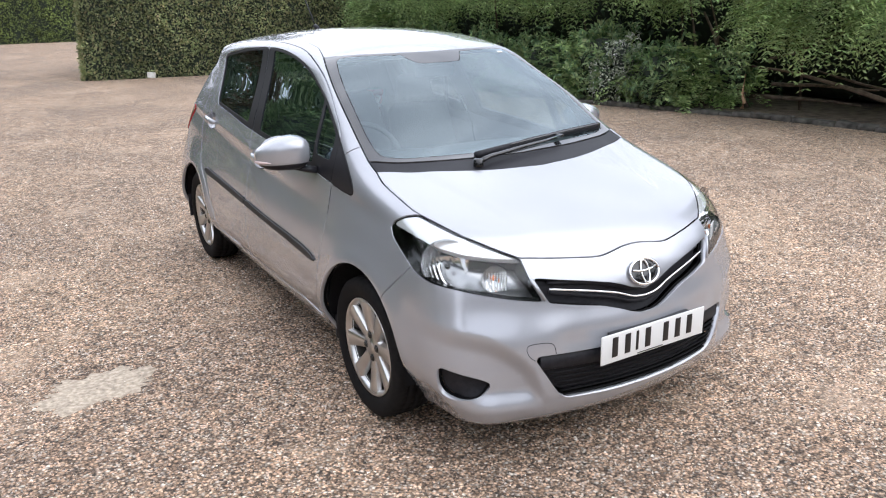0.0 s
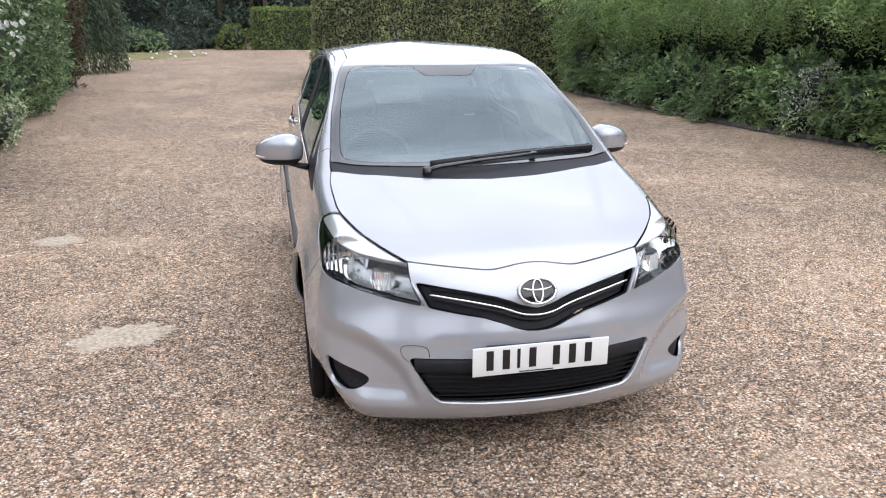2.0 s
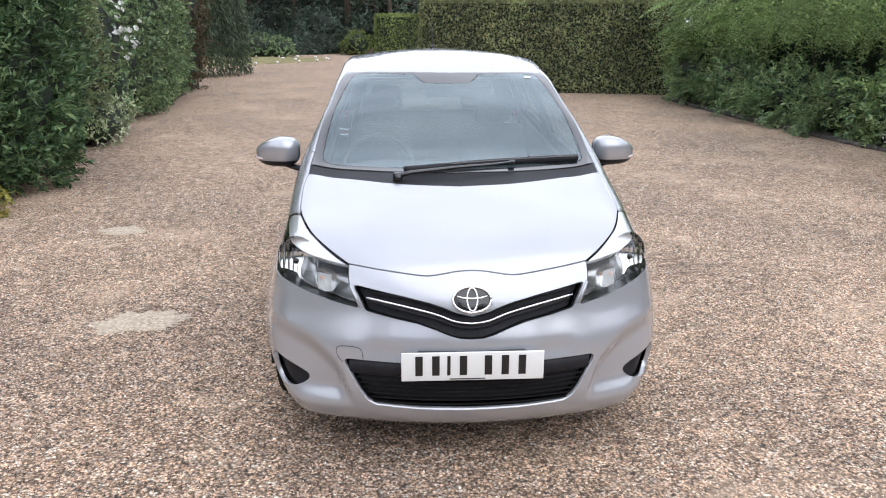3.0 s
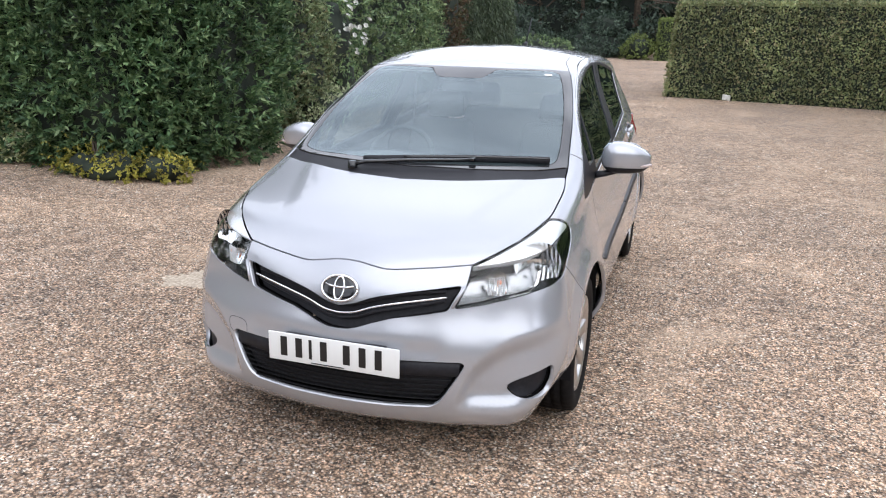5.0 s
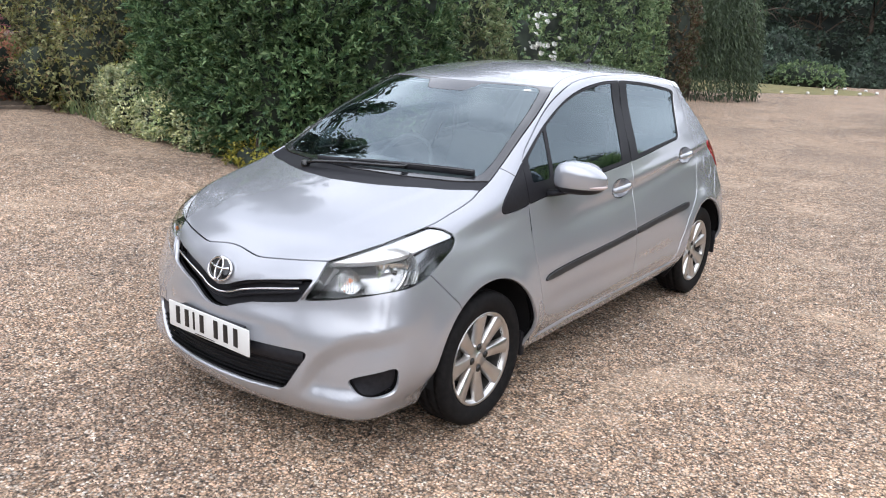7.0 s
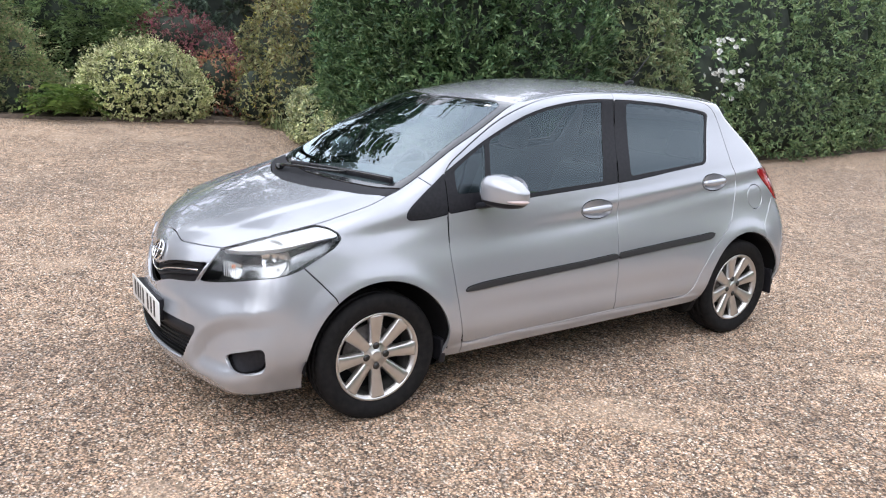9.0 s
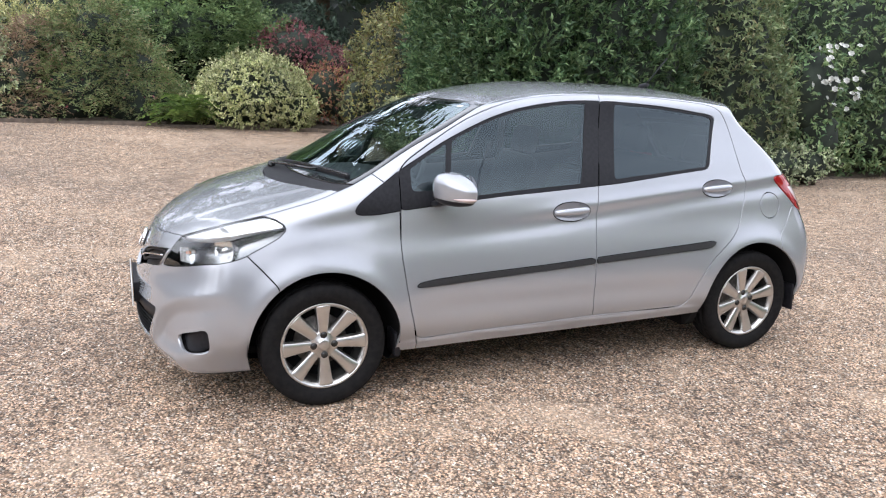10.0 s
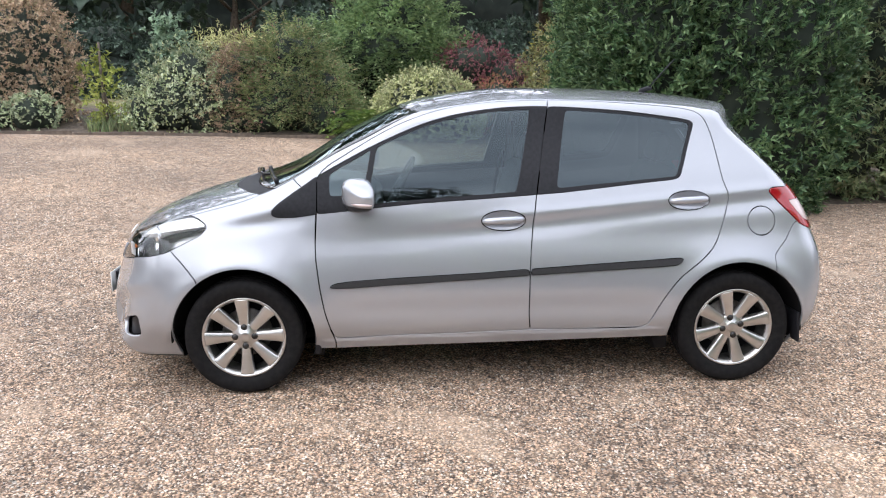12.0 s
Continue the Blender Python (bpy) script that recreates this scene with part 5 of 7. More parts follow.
    l.new(cells2.outputs["Color"], sep2.inputs["Color"])
    l.new(sep.outputs["Red"], hue.inputs["Fac"])
    l.new(sep2.outputs["Red"], hue2.inputs["Fac"])
    l.new(tc.outputs["Object"], mixsel.inputs["Vector"])
    l.new(mixsel.outputs["Fac"], selr.inputs["Value"])
    l.new(selr.outputs["Result"], mixc.inputs["Fac"])
    l.new(hue.outputs["Color"], mixc.inputs["Color1"])
    l.new(hue2.outputs["Color"], mixc.inputs["Color2"])
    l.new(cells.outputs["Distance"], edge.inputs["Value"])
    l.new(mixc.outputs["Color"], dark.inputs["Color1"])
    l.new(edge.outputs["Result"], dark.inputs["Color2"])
    l.new(tc.outputs["Object"], broad.inputs["Vector"])
    l.new(broad.outputs["Fac"], broadr.inputs["Fac"])
    l.new(dark.outputs["Color"], tone.inputs["Color1"])
    l.new(broadr.outputs["Color"], tone.inputs["Color2"])
    l.new(tc.outputs["Object"], clay.inputs["Vector"])
    l.new(clay.outputs["Fac"], clayr.inputs["Value"])
    l.new(clayr.outputs["Result"], claymix.inputs["Fac"])
    hs = n.new("ShaderNodeSeparateColor")
    l.new(add.outputs["Vector"], blotches.inputs["Vector"])
    l.new(blotches.outputs["Color"], hs.inputs["Color"])
    l.new(hs.outputs["Red"], blotchr.inputs["Value"])
    l.new(tc.outputs["Object"], drift.inputs["Vector"])
    l.new(drift.outputs["Fac"], driftr.inputs["Value"])
    l.new(tone.outputs["Color"], blotchm.inputs["Color1"])
    l.new(blotchr.outputs["Result"], blotchm.inputs["Color2"])
    l.new(blotchm.outputs["Color"], driftm.inputs["Color1"])
    l.new(driftr.outputs["Result"], driftm.inputs["Color2"])
    l.new(driftm.outputs["Color"], claymix.inputs["Color1"])
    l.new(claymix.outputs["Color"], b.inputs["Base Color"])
    l.new(cells.outputs["Distance"], bump.inputs["Height"])
    l.new(bump.outputs["Normal"], b.inputs["Normal"])
    return m


def pebble_material():
    m = material("pebble", (0.4, 0.3, 0.22), 0.8)
    n, l, b = nodes_of(m)
    geo, ramp = n.new("ShaderNodeNewGeometry"), n.new("ShaderNodeValToRGB")
    shades = [(0.0, (0.058, 0.046, 0.037)), (0.24, (0.180, 0.125, 0.089)), (0.44, (0.411, 0.278, 0.188)), (0.60, (0.607, 0.412, 0.287)), (0.74, (0.750, 0.559, 0.411)), (0.85, (0.405, 0.335, 0.283)), (1.0, (0.855, 0.790, 0.695))]
    while len(ramp.color_ramp.elements) < len(shades):
        ramp.color_ramp.elements.new(0.5)
    for e, (p, c) in zip(ramp.color_ramp.elements, shades):
        e.position, e.color = p, (*c, 1)
    l.new(geo.outputs["Random Per Island"], ramp.inputs["Fac"])
    l.new(ramp.outputs["Color"], b.inputs["Base Color"])
    return m


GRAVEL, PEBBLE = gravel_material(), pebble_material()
CLAY = noise_tint(material("bare_clay", (0.46, 0.37, 0.28), 0.95), (0.27, 0.220, 0.170), (0.61, 0.515, 0.405), 48.0, 9.0)
fine_bump(CLAY, 90.0, 0.9, 0.006, 6.0)

# ---- the ground: flat round the car, rising gently towards the beds ----
def ground_height(x, y):
    u = -np.asarray(x, float) - 0.6 * np.asarray(y, float) - 1.9
    u = np.where(u > 0, u, 0.0)
    return np.minimum(0.052 * u * u / (u + 0.8), 0.62 + 0.012 * u)


def gz(x, y):
    return float(ground_height(x, y))


def sheet(name, xs, ys, mat, lift=0.0, keep=None):
    xs, ys = np.asarray(xs), np.asarray(ys)
    gx, gy = np.meshgrid(xs, ys, indexing="ij")
    z = ground_height(gx, gy) + lift
    verts = np.stack([gx.ravel(), gy.ravel(), z.ravel()], 1)
    n = len(ys)
    faces = [(i * n + k, (i + 1) * n + k, (i + 1) * n + k + 1, i * n + k + 1) for i in range(len(xs) - 1) for k in range(n - 1)]
    return link_mesh(name, verts, faces, mat)


def spaced(far):
    near = np.linspace(-20, 20, 81)
    out = 20 * (far / 20) ** (np.arange(1, 15) / 14)
    return np.concatenate([-out[::-1], near, out])


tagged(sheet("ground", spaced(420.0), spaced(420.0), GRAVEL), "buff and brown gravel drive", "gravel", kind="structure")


def patch_sheet(name, outline, mat, lift, steps=5):
    """A level area with a curved outline, laid on the ground."""
    ring = rounded(outline, steps)
    cx, cy = np.mean([p[0] for p in ring]), np.mean([p[1] for p in ring])
    bm = bmesh.new()
    rows = []
    for f in (1.0, 0.97, 0.8, 0.55, 0.3, 0.02):
        row = []
        for x, y in ring:
            px, py = cx + (x - cx) * f, cy + (y - cy) * f
            row.append(bm.verts.new((px, py, gz(px, py) + (lift if f < 0.99 else -0.01))))
        rows.append(row)
    n = len(ring)
    for a, b in zip(rows, rows[1:]):
        for k in range(n):
            bm.faces.new((a[k], a[(k + 1) % n], b[(k + 1) % n], b[k]))
    bmesh.ops.recalc_face_normals(bm, faces=bm.faces)
    if sum(f.normal.z for f in bm.faces) < 0:
        bmesh.ops.reverse_faces(bm, faces=bm.faces[:])
    return part(name, bm, mat)


lawn = tagged(patch_sheet("lawn", [(-8.5, 26.5), (-7.0, 28.5), (-5.4, 30.2), (-3.9, 32.2), (-3.4, 34.0), (-4.0, 36.0), (-6.5, 37.3), (-12, 38), (-18, 36), (-20, 29), (-16, 24.5), (-11, 24.5)], LAWN, 0.03), "dry mown lawn beside the drive", "lawn", kind="structure")
tagged(patch_sheet("lawn_beyond", [(-13.5, 6.0), (-13.5, 0), (-13.5, -8), (-15, -14), (-22, -20), (-34, -16), (-38, -4), (-34, 8), (-22, 10)], LAWN, 0.03), "dry lawn behind the flower beds", "lawn", kind="structure")


def strip_sheet(name, front, back, mat, lift):
    """A bed between a front and a back line, laid on the ground."""
    f, k = rounded(front, 5, False), rounded(back, 5, False)
    across = (0.0, 0.04, 0.3, 0.6, 1.0)
    verts, faces = [], []
    for p, q in zip(f, k):
        for t in across:
            x, y = p[0] + (q[0] - p[0]) * t, p[1] + (q[1] - p[1]) * t
            verts.append((x, y, gz(x, y) + (lift if t > 0 else -0.02)))
    n = len(across)
    for i in range(len(f) - 1):
        for j in range(n - 1):
            faces.append((i * n + j, i * n + j + 1, (i + 1) * n + j + 1, (i + 1) * n + j))
    return link_mesh(name, verts, faces, mat)


tagged(strip_sheet("flower_bed", [(-9.3, 3.2), (-9.95, 1.9), (-10.0, 0.2), (-9.95, -3.0), (-9.65, -6.0), (-9.45, -9.0), (-9.8, -12.0)], [(-9.6, 4.5), (-13.0, 3.5), (-14.0, 0.0), (-14.0, -3.0), (-14.0, -6.0), (-14.0, -10.0), (-12.0, -14.0)], SOIL, 0.03), "dark soil of the shrub bed", "flower bed", kind="structure")
tagged(strip_sheet("hedge_bed", [(-9.2, 3.1), (-8.0, 2.7), (-6.5, 2.6), (-5.0, 2.5), (-4.4, 2.7), (-4.4, 3.3), (-4.6, 5.0), (-4.75, 7.0), (-5.0, 10.0), (-5.2, 14.0), (-5.7, 18.0), (-6.4, 20.0)], [(-9.2, 4.4), (-8.6, 4.6), (-8.4, 4.8), (-8.3, 5.0), (-8.2, 5.4), (-8.1, 5.8), (-8.0, 6.5), (-8.0, 8.0), (-8.0, 10.5), (-8.0, 14.0), (-7.8, 18.0), (-7.4, 20.0)], SOIL, 0.025), "dark soil under the hedges", "flower bed", kind="structure")
tagged(strip_sheet("bank_bed", [(6.15, 13.5), (6.25, 9.0), (6.50, 6.0), (7.0, 3.7), (7.3, 1.5), (7.3, 0.3), (7.4, -0.9)], [(10.5, 14.0), (10.5, 9.0), (10.5, 6.0), (10.5, 3.7), (10.5, 1.5), (10.5, 0.3), (10.5, -0.9)], SOIL, 0.05), "dark soil of the shrub bank", "flower bed", kind="structure")
clay_rng = random.Random(5)
for x, y, rx, ry in ((-1.745, -0.39, 0.225, 0.18), (-2.52, 1.69, 0.17, 0.13)):
    pts, f = [], 1.0
    for k in range(60):
        a = 2 * math.pi * k / 60
        f = 0.55 * f + 0.45 * (0.55 + 0.95 * clay_rng.random())
        pts.append((x + rx * f * math.cos(a), y + ry * f * math.sin(a)))
    tagged(patch_sheet("clay_patch", pts, CLAY, 0.004, 2), "pale bare clay showing through the gravel", "bare patch", "bare patches", "structure")


def pebble_bed(count, x0, x1, y0, y1, small, large, seed, avoid=None):
    """Loose stones, each a squashed, irregular pebble bedded in the ground."""
    rng = np.random.default_rng(seed)
    p = np.stack([rng.uniform(x0, x1, count * 3), rng.uniform(y0, y1, count * 3)], 1)
    keep = ~((np.abs(p[:, 0]) < 0.55) & (np.abs(p[:, 1]) < 1.6))
    for x, y, rx, ry in ((-1.745, -0.39, 0.24, 0.19), (-2.52, 1.69, 0.20, 0.16)):
        keep &= ((p[:, 0] - x) / rx) ** 2 + ((p[:, 1] - y) / ry) ** 2 > 1.35 * rng.random(len(p)) ** 1.1
    # thin and thick stretches
    depth = sum(np.sin(p @ (np.array([math.cos(a), math.sin(a)]) * 2 * math.pi / w) + a * 7) for a, w in ((0.3, 0.55), (1.2, 0.8), (2.2, 1.3), (2.9, 0.45), (0.8, 1.9)))
    keep &= depth + rng.normal(0, 0.7, len(p)) > -0.9
    if avoid is not None:
        keep &= ~avoid(p)
    p = p[keep][:count]
    n = len(p)
    size = small + (large - small) * rng.random(n) ** 2
    crest = np.array([(1, 0, 0), (-1, 0, 0), (0, 1, 0), (0, -1, 0), (0, 0, 1)], float)
    v = crest[None] * rng.uniform(0.65, 1.25, (n, 5, 1)) + rng.normal(0, 0.22, (n, 5, 3))
    v *= (size[:, None] * np.stack([np.ones(n), rng.uniform(0.6, 0.95, n), rng.uniform(0.45, 0.75, n)], 1))[:, None, :]
    a = rng.uniform(0, 2 * math.pi, n)
    c, s = np.cos(a)[:, None], np.sin(a)[:, None]
    x = v[..., 0] * c - v[..., 1] * s + p[:, :1]
    y = v[..., 0] * s + v[..., 1] * c + p[:, 1:]
    z = v[..., 2] + (ground_height(p[:, 0], p[:, 1]) + size * 0.20)[:, None]
    z[:, :4] -= 0.30 * size[:, None]
    tri = np.array([(0, 2, 4), (2, 1, 4), (1, 3, 4), (3, 0, 4)])
    faces = (np.arange(n)[:, None, None] * 5 + tri[None]).reshape(-1, 3)
    return quick_mesh("loose_gravel", np.stack([x, y, z], -1).reshape(-1, 3), faces, PEBBLE)


def quick_mesh(name, verts, faces, mat, parent=None, label="", smooth=False):
    """A mesh of triangles straight from arrays."""
    me = bpy.data.meshes.new(name)
    nv, nf, k = len(verts), len(faces), faces.shape[1]
    me.vertices.add(nv)
    me.vertices.foreach_set("co", np.ascontiguousarray(verts, dtype=np.float32).ravel())
    me.loops.add(nf * k)
    me.loops.foreach_set("vertex_index", np.ascontiguousarray(faces, dtype=np.int32).ravel())
    me.polygons.add(nf)
    me.polygons.foreach_set("loop_start", np.arange(0, nf * k, k, dtype=np.int32))
    if smooth:
        me.polygons.foreach_set("use_smooth", np.ones(nf, dtype=bool))
    me.update(calc_edges=True)
    me.materials.append(mat)
    ob = new(name, me)
    if parent:
        ob.parent = parent
    if label:
        ob["label"] = label
    return ob


tagged(pebble_bed(118000, -4.6, 5.2, -5.4, 3.2, 0.0034, 0.0098, 11), "loose buff and grey stones on the drive", "gravel", kind="stuff")
tagged(pebble_bed(14000, -8.0, 6.3, -7.0, 9.0, 0.006, 0.015, 12, lambda p: (np.abs(p[:, 0] - 0.3) < 4.6) & (np.abs(p[:, 1] + 1.1) < 4.2)), "loose stones further out on the drive", "gravel", kind="stuff")

# ---- plants ----
def unit(v):
    return v / np.maximum(np.linalg.norm(v, axis=-1, keepdims=True), 1e-9)


def leaves_at(rng, pos, way, face, length, width, fold=0.25, spread=0.35):
    """Leaves as folded blades: base, two sides and a tip, along way, lying across face."""
    n = len(pos)
    ln = length * rng.uniform(1 - spread, 1 + spread, n)[:, None]
    way = unit(way)
    side = unit(np.cross(way, face))
    up = np.cross(side, way)
    w = width * ln / length
    mid = pos + way * ln * 0.45
    left = mid + side * w * 0.5 + up * w * fold
    right = mid - side * w * 0.5 + up * w * fold
    tip = pos + way * ln - up * ln * 0.08
    v = np.stack([pos, left, tip, right], 1).reshape(-1, 3)
    base = np.arange(n)[:, None] * 4
    f = np.concatenate([base + [0, 2, 1], base + [0, 3, 2]], 1).reshape(-1, 3)
    return v, f


def blob_points(rng, blobs, density, power=2.0, floor=None):
    """Points and normals on the outside of a heap of rounded lumps (x, y, z, rx, ry, rz)."""
    pos, nor = [], []
    bl = np.array([b[:6] for b in blobs], float)
    for b in bl:
        r = b[3:]
        area = 4 * math.pi * (((r[0] * r[1]) ** 1.6 + (r[0] * r[2]) ** 1.6 + (r[1] * r[2]) ** 1.6) / 3) ** (1 / 1.6)
        n = int(area * density) + 4
        d = unit(rng.normal(0, 1, (n, 3)))
        if power != 2.0:
            d = d / (np.abs(d) ** power).sum(1, keepdims=True) ** (1 / power)
        p = b[:3] + d * r
        q = unit(np.sign(d) * np.abs(d) ** (power - 1) / r)
        pos.append(p)
        nor.append(q)
    pos, nor = np.concatenate(pos), np.concatenate(nor)
    inside = np.zeros(len(pos), bool)
    for b in bl:
        inside |= (np.abs((pos - b[:3]) / b[3:]) ** power).sum(1) < 0.86
    ground = ground_height(pos[:, 0], pos[:, 1]) + 0.02 if floor is None else floor
    ok = ~inside & (pos[:, 2] > ground)
    return pos[ok], nor[ok]


def wobble(pos, nor, size, amount, seed):
    """Push points in and out along their normals by a smooth noise."""
    rng = np.random.default_rng(seed)
    total = np.zeros(len(pos))
    for k in range(9):
        f = unit(rng.normal(0, 1, 3)) * rng.uniform(0.7, 2.2) * 2 * math.pi / size
        total += np.sin(pos @ f + rng.uniform(0, 6.28)) * rng.uniform(0.5, 1.0)
    return pos + nor * (amount * total / 4.0)[:, None]


def core_mesh(blobs, shrink, power, seed, rows=14, cols=22):
    verts, faces = [], []
    for i, b in enumerate(blobs):
        c, r = np.array(b[:3]), np.array(b[3:6]) * shrink
        th = np.linspace(0, math.pi, rows)
        ph = np.linspace(0, 2 * math.pi, cols, endpoint=False)
        d = np.stack([np.outer(np.sin(th), np.cos(ph)), np.outer(np.sin(th), np.sin(ph)), np.outer(np.cos(th), np.ones(cols))], -1).reshape(-1, 3)
        if power != 2.0:
            d = d / (np.abs(d) ** power).sum(1, keepdims=True) ** (1 / power)
        p = wobble(c + d * r, unit(d), 0.6, 0.05, seed + i)
        p[:, 2] = np.maximum(p[:, 2], ground_height(p[:, 0], p[:, 1]) - 0.02)
        base = len(verts)
        verts += list(p)
        for a in range(rows - 1):
            for k in range(cols):
                n = (k + 1) % cols
                faces.append((base + a * cols + k, base + (a + 1) * cols + k, base + (a + 1) * cols + n, base + a * cols + n))
    return verts, faces


def shrub(name, label, category, blobs, mat, length, width, density, seed, power=2.0, shrink=0.74, jitter=0.12, lump=(0.5, 0.10), droop=0.15, outward=0.7, group="", extra=(), stems=3, core=True, sprigs=(0.012, 0.24), tuft=6, splay=0.75, sprays=None):
    """A bush: a solid core coloured dark as inner shade, a few stems, and leaves all over its lumps."""
    rng = np.random.default_rng(seed)
    x, y = blobs[0][0], blobs[0][1]
    ob = tagged(empty(name, Matrix.Translation((x, y, gz(x, y)))), label, category, group)
    shift = np.array([x, y, gz(x, y)])
    pos, nor = blob_points(rng, blobs, density, power)
    pos = wobble(pos, nor, lump[0], lump[1], seed + 1)
    pos = pos - nor * (jitter * rng.random(len(pos)) ** 1.5)[:, None]
    # leaves sit in tufts along short twigs
    order = rng.permutation(len(pos))[: len(pos) // tuft + 1]
    twig, near = pos[order], nor[order]
    aim = unit(near * outward + rng.normal(0, 0.38, twig.shape) + np.array([0, 0, 0.25 - droop]))
    at = np.concatenate([twig + aim * length * (0.16 * k - 0.3) for k in range(tuft)])
    ax = np.tile(aim, (tuft, 1))
    way = ax * (1.3 - splay) + unit(rng.normal(0, 1, at.shape)) * splay
    face = ax + rng.normal(0, 0.35, at.shape) + np.array([0, 0, 0.4])
    v, f = leaves_at(rng, at - shift, way, face, length, width)
    # young shoots that stand out of the mass
    pick = np.flatnonzero((rng.random(len(pos)) < sprigs[0]) & (nor[:, 2] > -0.2))
    if len(pick):
        run = 10
        d = unit(nor[pick] * 0.8 + rng.normal(0, 0.35, (len(pick), 3)) + np.array([0, 0, 0.45]))
        reach = sprigs[1] * rng.uniform(0.35, 1.3, len(pick))[:, None]
        at = np.concatenate([pos[pick] + d * reach * (k / run) + np.array([0, 0, -0.25]) * reach * (k / run) ** 2 for k in range(run)])
        dd = np.tile(d, (run, 1))
        v2, f2 = leaves_at(rng, at - shift, dd * 0.7 + rng.normal(0, 0.7, dd.shape), rng.normal(0, 0.6, dd.shape) + np.array([0, 0, 1.0]), length * 0.85, width * 0.85)
        v, f = np.concatenate([v, v2]), np.concatenate([f, f2 + len(v)])
    quick_mesh("foliage", v, f, mat, ob)
    for k, (m2, share, ln, wd) in enumerate(extra):
        pick = rng.random(len(pos)) < share
        p2, n2 = pos[pick] + nor[pick] * 0.03, nor[pick]
        v, f = leaves_at(rng, p2 - shift, n2 * 0.6 + rng.normal(0, 0.6, p2.shape), n2 + rng.normal(0, 0.4, p2.shape), ln, wd)
        quick_mesh("accent_foliage", v, f, m2, ob)
    if sprays:
        # feathery arching sprays over the mass
        m3, share, ln, leaflet, wd, sag = sprays
        pick = (rng.random(len(pos)) < share) & (nor[:, 2] > -0.35)
        p3, n3 = pos[pick], nor[pick]
        v, f = fronds_at(rng, p3 - shift, n3 * 0.8 + rng.normal(0, 0.35, p3.shape) + np.array([0, 0, 0.45]), np.tile([0, 0, 1.0], (len(p3), 1)) + rng.normal(0, 0.3, p3.shape), ln, 6, leaflet, wd, sag)
        quick_mesh("sprays", v, f, m3, ob)
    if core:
        # solid lumps whose dark colour stands in for shade inside the plant
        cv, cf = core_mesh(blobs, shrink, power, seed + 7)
        link_mesh("shade_core", np.array(cv) - shift, cf, CORE_SHADE, ob, "dark solid core standing for the shade inside the plant")
    for k in range(stems):
        b = blobs[k % len(blobs)]
        sx, sy = b[0] - x + rng.uniform(-0.3, 0.3) * b[3], b[1] - y + rng.uniform(-0.3, 0.3) * b[4]
        g = gz(x + sx, y + sy) - shift[2] - 0.05
        part("stem", tube([(sx, sy, g), (sx * 0.95 + rng.uniform(-0.05, 0.05), sy, g + 0.4), (b[0] - x, b[1] - y, b[2] - shift[2] + 0.2 * b[5])], [0.035, 0.028, 0.012], 7), BARK, ob, "woody stem")
    return ob


def branch(rng, start, way, length, radius, bm, depth=2, bend=0.35):
    """A crooked limb that forks."""
    pts, rad, p, d = [Vector(start)], [radius], Vector(start), Vector(way).normalized()
    steps = 5
    for k in range(steps):
        d = (d + Vector(rng.normal(0, bend / 2, 3))).normalized()
        p = p + d * length / steps
        pts.append(p.copy())
        rad.append(radius * (1 - 0.65 * (k + 1) / steps))
    tube(pts, rad, 7, bm)
    if depth > 0:
        for k in (2, 3, 4):
            side = Vector(rng.normal(0, 1, 3))
            branch(rng, pts[k], (d + side * 0.8).normalized(), length * 0.55, rad[k] * 0.7, bm, depth - 1, bend)
    return bm


def fronds_at(rng, pos, way, face, length, pairs, leaflet, width, sag=0.5):
    """Pinnate leaves: leaflets in pairs along an arching stalk."""
    n = len(pos)
    way = unit(way)
    side = unit(np.cross(way, face))
    up = np.cross(side, way)
    ln = length * rng.uniform(0.7, 1.25, n)[:, None]
    vs, fs, count = [], [], 0
    for k in range(pairs):
        t = (k + 0.6) / pairs
        p = pos + way * ln * t + np.array([0, 0, -1.0]) * sag * ln * t * t
        along = unit(way + np.array([0, 0, -1.0]) * 2 * sag * t)
        size = leaflet * (1.0 - 0.55 * abs(t - 0.45))
        for sgn in (1, -1):
            w = unit(side * sgn + along * 0.55 + rng.normal(0, 0.12, p.shape))
            v, f = leaves_at(rng, p, w, up, size, width, 0.12, 0.2)
            vs.append(v)
            fs.append(f + count)
            count += len(v)
    return np.concatenate(vs), np.concatenate(fs)


